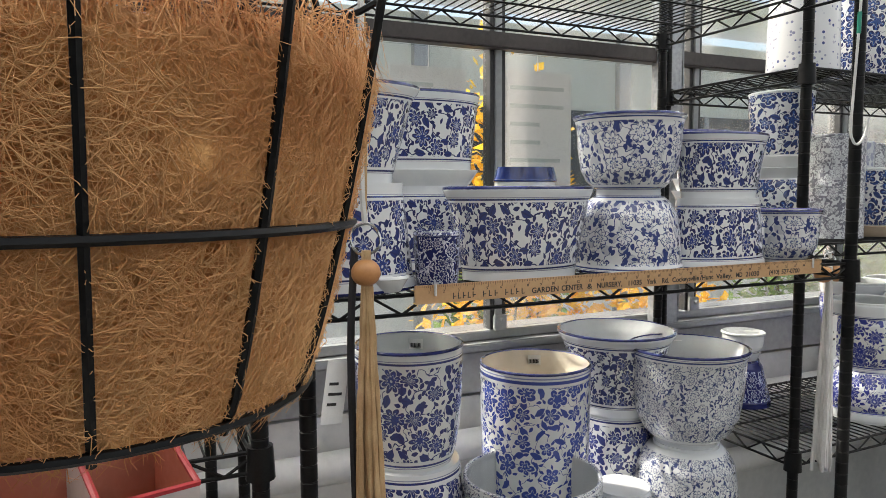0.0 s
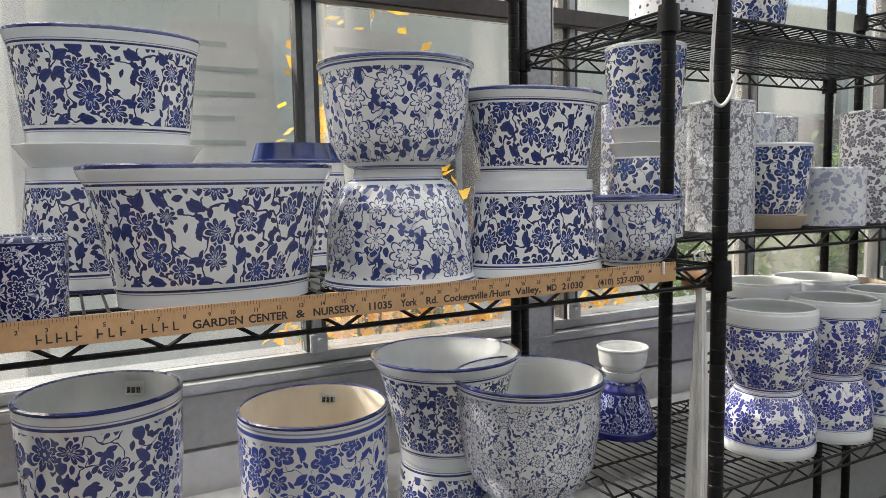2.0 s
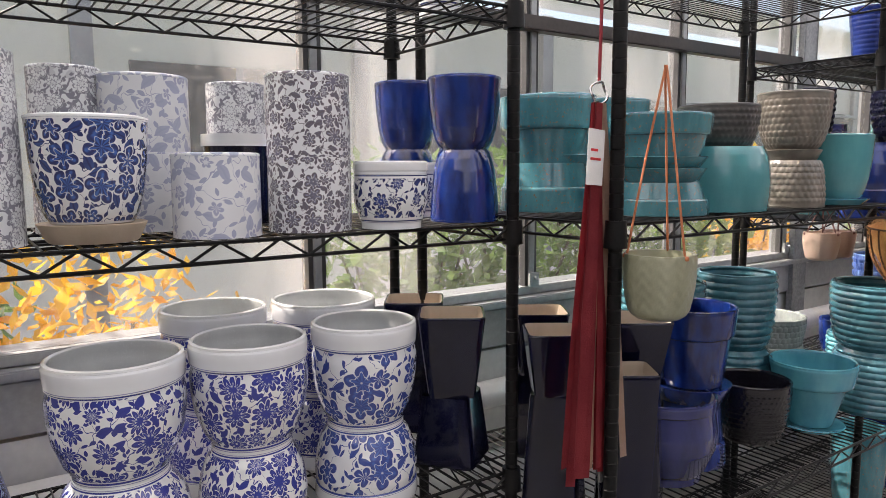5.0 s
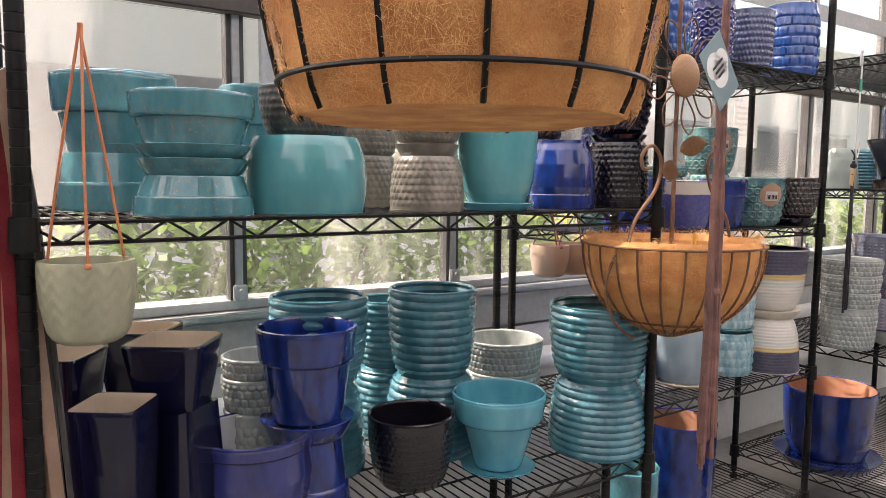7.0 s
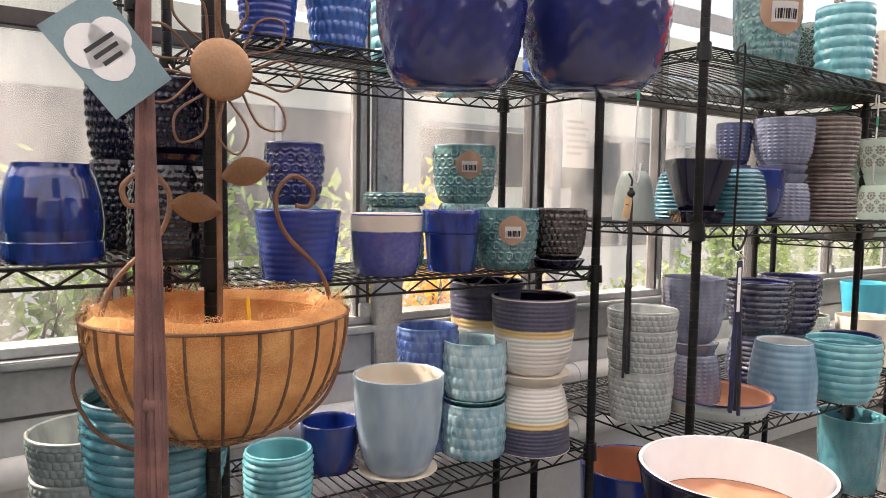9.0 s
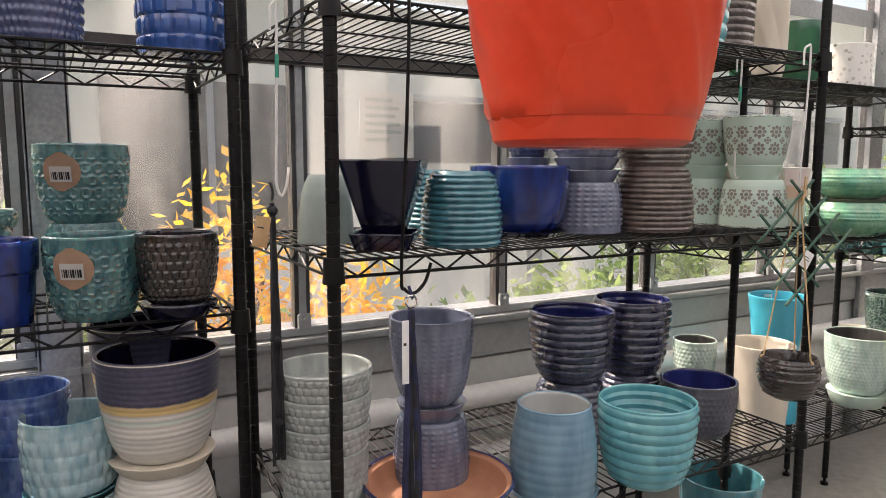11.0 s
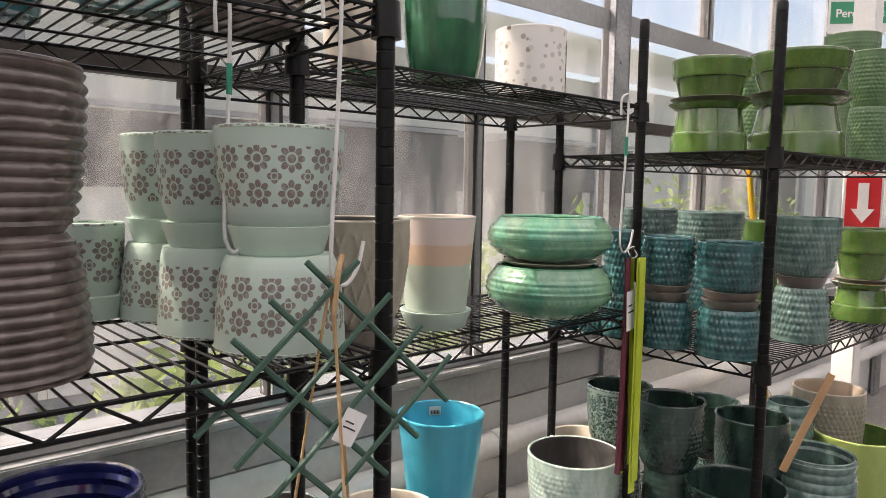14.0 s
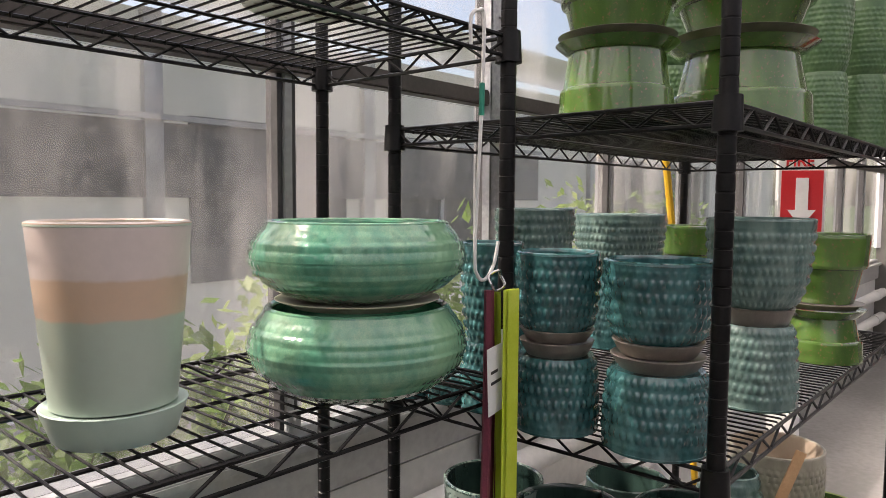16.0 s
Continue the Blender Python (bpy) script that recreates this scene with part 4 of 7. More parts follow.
def relief_height(kind, u, v):
    """Height 0 to 1 of a pressed pattern; u and v count its cells."""
    if kind == "wobble":
        return 0.5 + 0.5 * noise.noise((u * 1.9, v * 1.4, 3.1))
    row = math.floor(v)
    a, b = frac(u + 0.5 * (row % 2)) - 0.5, frac(v) - 0.5
    if kind == "hex":
        return min(1.0, max(0.0, 4.0 * (0.5 - max(abs(a) * 1.05, abs(b) * 0.75 + abs(a) * 0.45))))
    if kind == "dashes":
        return max(0.0, 1.0 - ((frac(u) - 0.5) / 0.30) ** 2 - (b / 0.40) ** 2)
    if kind in ("knit", "pebble"):
        return max(0.0, 1.0 - (a / 0.42) ** 2 - (b / 0.42) ** 2)
    if kind == "dimple":
        return 1.0 - max(0.0, 1.0 - (a / 0.45) ** 2 - (b / 0.45) ** 2)
    if kind == "rings":
        r = math.hypot(a, b)
        return max(0.0, 1.0 - abs(r - 0.36) * 7) + max(0.0, 0.8 - r * 6)
    if kind == "weave":
        return min(1.0, max(0.0, 9 * (0.47 - abs(a)))) * min(1.0, max(0.0, 9 * (0.47 - abs(b)))) * (0.55 + 0.45 * frac(u * 0.37 + row * 0.61))
    if kind in ("scale", "drops"):
        r = math.hypot(a, b * 0.8 - 0.1)
        return max(0.0, 1.0 - r / 0.55)
    if kind == "lattice":
        p, q = abs(frac(u + v * 0.5) - 0.5), abs(frac(u - v * 0.5) - 0.5)
        return max(0.0, 1 - min(p, q) * 8)
    if kind == "facet":
        return abs(frac(u * 0.5 + v * 0.18) - 0.5) * 2
    return 0.0


CELL = {"wobble": (0.022, 0.02, 0.0044), "hex": (0.018, 0.018, 0.0036), "knit": (0.0125, 0.020, 0.0032), "dashes": (0.022, 0.0125, 0.0034), "pebble": (0.014, 0.014, 0.0022),
        "dimple": (0.017, 0.016, 0.0028), "rings": (0.026, 0.026, 0.0036), "weave": (0.026, 0.034, 0.006), "scale": (0.015, 0.0145, 0.0024), "drops": (0.021, 0.03, 0.0046),
        "lattice": (0.034, 0.052, 0.0034), "facet": (0.05, 0.05, 0.0075)}

paper = worn("white_label_paper", (0.72, 0.72, 0.70), (0.80, 0.80, 0.78), 40, 0.7)
kraft = worn("tan_sticker_paper", (0.50, 0.33, 0.22), (0.58, 0.40, 0.28), 40, 0.7)
print_ink = worn("black_print", (0.02, 0.02, 0.02), (0.04, 0.04, 0.04), 60, 0.7)


def curved_plate(parent, name, material, r0, r1, q, z, w, h, off, label, inside=False, round_=False):
    """A label that follows a pot's wall, whose radius goes from r0 at z - h/2 to r1 at z + h/2."""
    bm = bmesh.new()
    cols, rows = 8, 6
    grid = []
    for j in range(rows + 1):
        f = j / rows
        r = r0 + (r1 - r0) * f + (-off if inside else off)
        hw = w / 2 * (math.sqrt(max(0.02, 1 - (2 * f - 1) ** 2)) if round_ else 1)
        grid.append([bm.verts.new((r * math.cos(q + s), r * math.sin(q + s), z - h / 2 + h * f)) for s in (hw / r * (2 * i / cols - 1) for i in range(cols + 1))])
    for j in range(rows):
        for i in range(cols):
            bm.faces.new((grid[j][i], grid[j][i + 1], grid[j + 1][i + 1], grid[j + 1][i]))
    bmesh.ops.solidify(bm, geom=bm.faces[:], thickness=0.0003)
    return part(name, bm, material, parent, label)


def barcode(parent, r0, r1, q, z, w, h, inside=False):
    lab = curved_plate(parent, "price_label", paper, r0, r1, q, z, w, h, 0.0035, "white barcode label", inside)
    for k in range(9):
        f = (k - 4) / 4 * 0.36 * w / r0
        curved_plate(lab, "bar", print_ink, r0, r1, q + f, z - h * 0.1, w * (0.03 + 0.03 * (k % 3)), h * 0.5, 0.0043, "", inside)


def pot(style, x, y, z, rb, rt, h, flipped=False, squash=1.0):
    shape, mat, inner, bulge, ribs, kind, label, extra = STYLE[style]
    r0, r1 = (rt, rb) if flipped else (rb, rt)
    wall = min(0.008, r1 * 0.09) if "cylinder" not in shape else 0.006
    rows = 72 if kind in ("lattice", "scale", "knit") else 54 if kind and kind != "wobble" else (max(40, ribs * 6) if ribs else 26)
    pts = SHAPES[shape]
    outer = [(max(0.0, r0 - 0.006), 0.0)]
    fracs = sorted({p[0] for p in pts} | {k / rows for k in range(rows + 1)})
    for f in fracs:
        for (fa, ka), (fb, kb) in zip(pts, pts[1:]):
            if fa <= f <= fb + 1e-9:
                s = (f - fa) / (fb - fa)
                k = ka + (kb - ka) * s
                break
        r = r0 + (r1 - r0) * k + bulge * math.sin(math.pi * min(1, f * 1.02)) * (h / 0.12 if bulge > 0.01 else 1)
        if ribs and 0.05 < f < 0.97:
            r += (0.0048 if kind else 0.0012) * abs(math.sin(math.pi * f * ribs)) - 0.001
        outer.append((r, f * h))
    lip = outer[-1][0]
    profile = outer[:-1] + [(lip, h - 0.003), (lip - 0.0015, h), (lip - wall + 0.0015, h)]
    split = len(profile) - 1
    back = [q for q in outer[2:-2] if q[1] > 0.012][::3]
    profile += [(lip - wall, h - 0.004)] + [(max(0.004, q[0] - wall), q[1]) for q in reversed(back)] + [(max(0.004, r0 - wall), 0.011), (0.0, 0.011)]
    profile = [(0.0, 0.0)] + profile
    split += 1
    fn = None
    if kind:
        cu, cv, amp = CELL[kind]
        nu = max(6, round(2 * math.pi * max(r0, r1) / cu))

        def fn(q, i):
            if not 2 < i < split - 3:
                return 0.0
            f = profile[i][1] / h
            fade = min(1.0, 12 * f, 12 * max(0.0, 0.93 - f))
            return amp * fade * relief_height(kind, (q - math.pi / 2) / (2 * math.pi) * nu, profile[i][1] / cv)
    if extra == "square":
        def fn(q, i):
            r = profile[i][0]
            return r * ((math.cos(q) ** 10 + math.sin(q) ** 10) ** -0.1 * 0.86 - 1.0)
    sides = 216 if kind in ("lattice", "scale", "knit", "hex") else 144 if kind else 64
    bm = lathe(bmesh.new(), profile, sides, fn, True, squash)
    bm.faces.ensure_lookup_table()
    for i, f in enumerate(bm.faces):
        f.material_index = 1 if i // sides >= split else 0
    ob = part("saucer" if extra == "saucer" else ("drip_tray" if style == "tray" else "plant_pot"), bm, MAT[mat])
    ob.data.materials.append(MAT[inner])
    ob.matrix_basis = pose(x, y, z + h, 180, 0, 0 if squash < 1 else 35 + 90 * (len(label) % 2)) if flipped else pose(x, y, z, 0, 0, -35 if extra == "square" else 0)
    tagged(ob, label + (", upside down" if flipped and "upside" not in label else ""), "plant pot", "glazed pots on the racks")
    if extra != "square":
        bm = lathe(bmesh.new(), [(lip - wall + 0.001, h - 0.0005), (lip - wall * 0.5, h + 0.0022), (lip + 0.0002, h + 0.0004), (lip + 0.0008, h - 0.003), (lip - 0.001, h - 0.004)], 48, None, True, squash)
        china_pot = mat in ("vine", "floral", "peony", "ivy", "rose", "lotus", "orchid", "bulb")
        part("rim", bm, MAT["indigo"] if style in ("pomegranate", "speckled", "vine", "floral", "ivy", "peony") else (MAT["white"] if china_pot else MAT[mat]), ob, "glossy rounded lip" if china_pot else "")
    if extra == "whiterim":
        part("rim", lathe(bmesh.new(), [(lip - wall - 0.001, h - 0.02), (lip + 0.004, h - 0.02), (lip + 0.004, h + 0.003), (lip - wall - 0.001, h + 0.003)], 48), MAT["white"], ob, "white rim")
    if not flipped and extra == "sticker" and h > 0.1:
        f0 = r0 + (r1 - r0) * 0.80
        q = math.radians(-118)
        curved_plate(ob, "sticker", kraft, f0 + 0.002, r1 + 0.002, q, h * 0.66, h * 0.48, h * 0.48, 0.002, "round tan paper sticker", False, True)
        barcode(ob, f0 + 0.004, r1 + 0.001, q, h * 0.63, h * 0.27, h * 0.19)
    if not flipped and extra == "label":
        ri = lip - wall
        barcode(ob, ri - 0.004, ri - 0.001, math.radians(58), h - 0.024, 0.03, 0.022, True)
    return ob


def saucer(kind, x, y, z, rb, rt, h, squash=1.0):
    r = max(rb, rt)
    h = max(h, 0.012)
    bm = lathe(bmesh.new(), [(0.0, 0.0), (r * 0.80, 0.0), (r * 0.84, 0.003), (r * 0.97, h * 0.8), (r, h - 0.001), (r - 0.002, h), (r - 0.006, h - 0.001), (r * 0.8, h - 0.003), (0.0, h - 0.003)], 48, None, True, squash)
    ob = part("saucer", bm, MAT[SAUCER[kind]])
    ob.matrix_basis = pose(x, y, z)
    return tagged(ob, {"white": "white china pot saucer"}.get(kind, kind + " coloured glazed pot saucer"), "saucer", "pot saucers on the racks")


OVAL = 0.58


def stack(x, y, z, *pieces):
    """Pots standing on one another, from a shelf's deck up; the vine planters of the yardstick shelf are oval."""
    squash = OVAL if z == 1.138 and any(q[0] == "vine" for q in pieces) else 1.0
    if squash < 1:
        y -= (1 - OVAL) * 0.8 * max(max(q[1:3]) for q in pieces)
    for name, rb, rt, h, *flip in pieces:
        if squash < 1:
            rb, rt = 0.965 * rb, 0.965 * rt
        if name.startswith("saucer_"):
            saucer(name[7:], x, y, z, rb, rt, h, squash)
        else:
            pot(name, x, y, z, rb, rt, h, bool(flip), squash)
        z += h


# ---- hanging and loose things ----
coir = worn("coconut_fibre", (0.52, 0.21, 0.065), (0.78, 0.42, 0.16), 45, 0.9, 0.0, 1.0)
fibre_mat = worn("loose_coconut_fibre", (0.58, 0.27, 0.095), (0.78, 0.46, 0.20), 30, 0.7)
rust = worn("rusted_steel", (0.10, 0.045, 0.025), (0.23, 0.12, 0.065), 30, 0.7, 0.2, 0.4)
white_wire = worn("white_coated_wire", (0.60, 0.60, 0.58), (0.72, 0.72, 0.70), 30, 0.35)
steel = worn("bright_steel", (0.45, 0.45, 0.45), (0.6, 0.6, 0.6), 30, 0.25, 1.0)
beech = worn("varnished_beech", (0.50, 0.30, 0.15), (0.60, 0.38, 0.20), 20, 0.35, 0.0, 0.15)
bead_wood = worn("orange_wood_bead", (0.42, 0.19, 0.07), (0.52, 0.26, 0.10), 25, 0.35)
tan_cord = worn("tan_cotton_cord", (0.42, 0.27, 0.13), (0.58, 0.40, 0.22), 60, 0.9, 0.0, 0.6)
white_cord = worn("white_cotton_cord", (0.66, 0.65, 0.62), (0.78, 0.77, 0.74), 60, 0.9, 0.0, 0.6)
black_cord = worn("black_cotton_cord", (0.012, 0.012, 0.014), (0.03, 0.03, 0.034), 60, 0.9, 0.0, 0.6)
navy_cord = worn("navy_cotton_cord", (0.012, 0.016, 0.05), (0.03, 0.035, 0.09), 60, 0.9, 0.0, 0.6)
red_strap = worn("red_suede", (0.26, 0.02, 0.03), (0.36, 0.045, 0.055), 40, 0.8, 0.0, 0.4)
tan_strap = worn("tan_suede", (0.45, 0.30, 0.22), (0.55, 0.40, 0.30), 40, 0.8, 0.0, 0.4)
grey_strap = worn("dark_grey_suede", (0.05, 0.05, 0.05), (0.10, 0.10, 0.095), 40, 0.8, 0.0, 0.4)
lime_strap = worn("lime_suede", (0.46, 0.56, 0.03), (0.56, 0.66, 0.08), 40, 0.7, 0.0, 0.3)
maroon_strap = worn("maroon_suede", (0.10, 0.015, 0.03), (0.16, 0.03, 0.05), 40, 0.8, 0.0, 0.4)
mauve_cord = worn("brown_mauve_cord", (0.12, 0.06, 0.055), (0.24, 0.12, 0.10), 60, 0.9, 0.0, 0.6)
orange_plastic = worn("orange_plastic", (0.70, 0.055, 0.02), (0.78, 0.075, 0.028), 8, 0.28, 0.0, 0.04)
green_stick = worn("green_painted_stick", (0.03, 0.085, 0.06), (0.06, 0.13, 0.095), 40, 0.5)
green_sleeve = worn("green_plastic_sleeve", (0.01, 0.22, 0.15), (0.02, 0.28, 0.19), 40, 0.4)
teal_card = worn("teal_grey_card", (0.15, 0.24, 0.26), (0.20, 0.30, 0.32), 30, 0.5)
red_sign = worn("red_sign_paint", (0.55, 0.02, 0.025), (0.62, 0.03, 0.035), 20, 0.4)
green_sign = worn("green_sign_paint", (0.02, 0.24, 0.12), (0.03, 0.30, 0.16), 20, 0.4)
yellow_paint = worn("yellow_handle_paint", (0.66, 0.38, 0.02), (0.74, 0.46, 0.04), 20, 0.4)


# a stretch under 0.3 is the width in metres that the words fill
def text_part(name, words, size, material, parent, place, rx=90, rz=0.0, stretch=1.0):
    cu = bpy.data.curves.new(name, "FONT")
    cu.body, cu.size, cu.align_x, cu.align_y = words, size, "LEFT", "BOTTOM_BASELINE"
    cu.extrude = 0.0001
    cu.offset = size * 0.022
    tmp = bpy.data.objects.new(name, cu)
    scene.collection.objects.link(tmp)
    dg = bpy.context.evaluated_depsgraph_get()
    dg.update()
    me = bpy.data.meshes.new_from_object(tmp.evaluated_get(dg))
    bpy.data.objects.remove(tmp)
    me.materials.clear()
    me.materials.append(material)
    if stretch < 0.3:
        stretch /= max(v.co.x for v in me.vertices)
    ob = new(name, me)
    ob.parent = parent
    ob.matrix_basis = pose(*place, rx, 0, rz) @ Matrix.Diagonal((stretch, 1, 1, 1))
    return ob


def yardstick():
    y = tagged(part("yardstick", box(bmesh.new(), 0, 0.914, -0.004, 0.0, 0.0, 0.029, 0.0008), beech), "varnished wooden yardstick with black print, tied to the shelf edge", "yardstick")
    y.matrix_basis = pose(0.0, -0.0005, 1.1205)
    marks = {}
    for k in range(1, 36 * 8):
        long_ = 0.0085 if k % 8 == 0 else (0.0055 if k % 4 == 0 else 0.0038)
        if long_ not in marks:
            mark = part("scale_mark", box(bmesh.new(), -0.00018, 0.00018, -0.0044, -0.0038, 0.0288 - long_, 0.0288), print_ink, y, "", False)
            marks[long_] = mark.data
        else:
            mark = new("scale_mark", marks[long_])
            mark.parent = y
        mark.location = (k * 0.0254 / 8, 0, 0)
    for k in range(1, 37):
        text_part("numeral", str(k), 0.0062, print_ink, y, (k * 0.0254 - (0.004 if k < 10 else 0.0068), -0.0042, 0.0163))
    bm = bmesh.new()
    for x, w in ((0.064, 0.043), (0.117, 0.032), (0.158, 0.041)):
        letters = round(w / 0.0095)
        for k in range(letters):
            x0 = x + k * w / letters
            box(bm, x0, x0 + 0.0015, -0.0044, -0.0038, 0.005, 0.0145)
            if k % 2:
                box(bm, x0 + 0.0015, x0 + 0.0055, -0.0044, -0.0038, 0.005, 0.0064)
            else:
                box(bm, x0 + 0.0015, x0 + 0.0055, -0.0044, -0.0038, 0.0085, 0.0099)
    tagged(part("lettering", bm, print_ink, y), "row of printed capitals")
    for x, words, wide in ((0.208, "GARDEN", 0.053), (0.267, "CENTER", 0.044), (0.32, "&", 0.011), (0.34, "NURSERY,", 0.055), (0.407, "11035", 0.032), (0.451, "York", 0.022), (0.485, "Rd.", 0.017), (0.51, "Cockeysville", 0.065), (0.578, "/Hunt", 0.033), (0.619, "Valley,", 0.041), (0.67, "MD", 0.017), (0.696, "21030", 0.037), (0.76, "(410)", 0.029), (0.795, "527-0700", 0.053)):
        text_part("lettering", words, 0.0125, print_ink, y, (x, -0.0042, 0.0046), 90, 0, wide)
    for x in (0.033, 0.885):
        part("tie", rod(bmesh.new(), (x, -0.006, 0.012), (x, -0.006, 0.031), 0.0022, 6), white_cord, y, "white cord tie")


yardstick()


def display_bin(x, y, turn):
    """A tall open carton with two slots and red edges."""
    b = thing("display_bin", x, y, 0, "tall open white and salmon carton with red edges, on the floor", "carton", "", turn)
    card_white = worn("white_carton", (0.62, 0.55, 0.52), (0.72, 0.66, 0.63), 14, 0.6)
    salmon = worn("salmon_carton", (0.58, 0.22, 0.15), (0.66, 0.30, 0.22), 14, 0.6)
    red_edge = worn("red_carton_edge", (0.50, 0.03, 0.04), (0.60, 0.06, 0.07), 20, 0.5)
    part("front_panel", box(bmesh.new(), -0.075, 0.075, -0.055, -0.052, 0, 1.062, 0.0006), card_white, b)
    part("back_panel", box(bmesh.new(), -0.075, 0.075, 0.052, 0.055, 0, 1.095, 0.0006), salmon, b, "salmon inside")
    for dx in (-0.075, 0.0, 0.072):
        bm = bmesh.new()
        v = [bm.verts.new(p) for p in ((dx, -0.052, 0), (dx, 0.052, 0), (dx, 0.052, 1.095), (dx, -0.052, 1.062))]
        bm.faces.new(v)
        bmesh.ops.solidify(bm, geom=bm.faces[:], thickness=0.003)
        part("divider", bm, salmon if dx else card_white, b)
        part("edge", rod(bmesh.new(), (dx + 0.0015, -0.054, 1.063), (dx + 0.0015, 0.054, 1.096), 0.0028, 6), red_edge, b, "red edge")
    for y0, z0 in ((-0.0535, 1.063), (0.0535, 1.096)):
        part("edge", rod(bmesh.new(), (-0.075, y0, z0), (0.075, y0, z0), 0.0028, 6), red_edge, b, "red edge")


display_bin(-0.445, -0.375, 14)


def strands(count, surface, long_, width, seed, lift=0.01):
    """Many loose fibres over a surface: surface(a, b) gives a point and its normal for a, b from 0 to 1."""
    rng = random.Random(seed)
    verts, faces = [], []
    for _ in range(count):
        p, nrm = surface(rng.random(), rng.random())
        side = Vector((rng.uniform(-1, 1), rng.uniform(-1, 1), rng.uniform(-1, 1)))
        d = (side - nrm * side.dot(nrm)).normalized()
        curl = nrm.cross(d) * rng.uniform(-0.7, 0.7)
        size, up = long_ * rng.uniform(0.4, 1.3), lift * rng.random()
        base = len(verts)
        for k in range(4):
            t = k / 3
            q = p + d * size * (t - 0.5) + curl * size * (t - 0.5) ** 2 * 2 + nrm * (0.001 + up * 4 * t * (1 - t) + (0.6 * up * t if rng.random() < 0.3 else 0))
            w = width * (0.3 + 0.7 * 4 * t * (1 - t) + 0.2)
            s = nrm.cross(d).normalized() * w
            verts += [q + s, q - s, q + nrm * w]
        for k in range(3):
            a = base + 3 * k
            for i in range(3):
                j = (i + 1) % 3
                faces.append((a + i, a + j, a + 3 + j, a + 3 + i))
    me = bpy.data.meshes.new("fibres")
    me.from_pydata([tuple(v) for v in verts], [], faces)
    me.materials.append(fibre_mat)
    return me


def ring_points(r, z, n=40, squash=1.0):
    return [(r * math.cos(2 * math.pi * k / n), squash * r * math.sin(2 * math.pi * k / n), z) for k in range(n + 1)]


def coco_basket(x, y, z, r_low, r_top, h, bars, count, label, wire, seed, round_=False, levels=(0.06, 0.5, 1.0), wire_r=0.0028, start=0.35, rise=1.0):
    b = thing("hanging_basket", x, y, z, label, "hanging basket")

    def radius(f):
        return (r_top * math.sqrt(max(0.0, 1 - (1 - f) ** 2.2)) * 0.97 + 0.03 * r_top) if round_ else r_low + (r_top - r_low) * (f ** 0.7)
    prof = [(0.0, 0.0)] + [(radius(k / 16), h * k / 16) for k in range(0 if not round_ else 1, 17)]
    prof += [(r_top - 0.012, h + 0.012), (r_top - 0.03, h - 0.004), (r_top * 0.8, h * 0.62), (0.0, h * 0.5)]

    def lump(q, i):
        z1 = prof[i][1]
        return 0.018 * noise.noise((3 * math.cos(q) + seed, 3 * math.sin(q), z1 * 18)) + 0.008 * noise.noise((12 * math.cos(q), 12 * math.sin(q) + seed, z1 * 60)) if prof[i][0] > 0.01 else 0.0
    part("coir_liner", lathe(bmesh.new(), prof, 72, lump), coir, b, "shaggy brown coconut fibre liner")

    def surface(a, c):
        q, f = 2 * math.pi * a, 0.02 + 1.0 * c
        rr = radius(min(f, 1.0)) + 0.006
        return Vector((rr * math.cos(q), rr * math.sin(q), min(f, 1.0) * h)), Vector((math.cos(q), math.sin(q), -0.25)).normalized()
    fib = new("fibre_layer", strands(count, surface, 0.026, 0.0002, seed, 0.006))
    fib.parent = b
    fib["kind"] = "stuff"

    def top_surface(a, c):
        q = 2 * math.pi * a
        rr = r_top * (1.0 - 0.22 * c)
        return Vector((rr * math.cos(q), rr * math.sin(q), h + 0.006 - 0.02 * c)), Vector((0.3 * math.cos(q), 0.3 * math.sin(q), 0.95)).normalized()
    fib = new("fibre_layer", strands(count // 3, top_surface, 0.04, 0.0003, seed + 5, 0.026))
    fib.parent = b
    fib["kind"] = "stuff"
    for f in levels:
        part("hoop", tube(bmesh.new(), ring_points(radius(f) + 0.013, f * h), wire_r, 6), wire, b)
    for k in range(bars):
        q = 2 * math.pi * (k + start) / bars
        pts = [((radius(f) + 0.011) * math.cos(q), (radius(f) + 0.011) * math.sin(q), f * h) for f in (rise * i / 12 for i in range(0, 13))]
        if round_:
            pts = [(0.02 * math.cos(q), 0.02 * math.sin(q), -0.012)] + pts[1:]
        part("bar", tube(bmesh.new(), pts, wire_r, 6), wire, b)
    return b


def hang_chain(b, points, r, material, name="chain"):
    part(name, tube(bmesh.new(), curve_points(points, 6), r, 5), material, b)


bas = coco_basket(-0.435, -0.513, 1.172, 0.118, 0.168, 0.183, 13, 26000, "wire hanging basket with a shaggy brown coconut liner", black_steel, 3, False, (0.03, 0.56, 1.38), 0.0026, 0.87, 1.38)
for q in (20, 140, 260):
    a = math.radians(q)
    hang_chain(bas, [(0.18 * math.cos(a), 0.18 * math.sin(a), 0.25), (0.09 * math.cos(a), 0.09 * math.sin(a), 0.5), (0, 0, 0.72)], 0.003, black_steel)
bas = coco_basket(2.637, -0.583, 1.298, 0.165, 0.215, 0.235, 14, 12000, "wire hanging basket with a brown coconut liner", black_steel, 8, False, (0.14, 0.98))
for q in (20, 140, 260):
    a = math.radians(q)
    hang_chain(bas, [(0.21 * math.cos(a), 0.21 * math.sin(a), 0.23), (0.1 * math.cos(a), 0.1 * math.sin(a), 0.45), (0, 0, 0.66)], 0.003, black_steel)
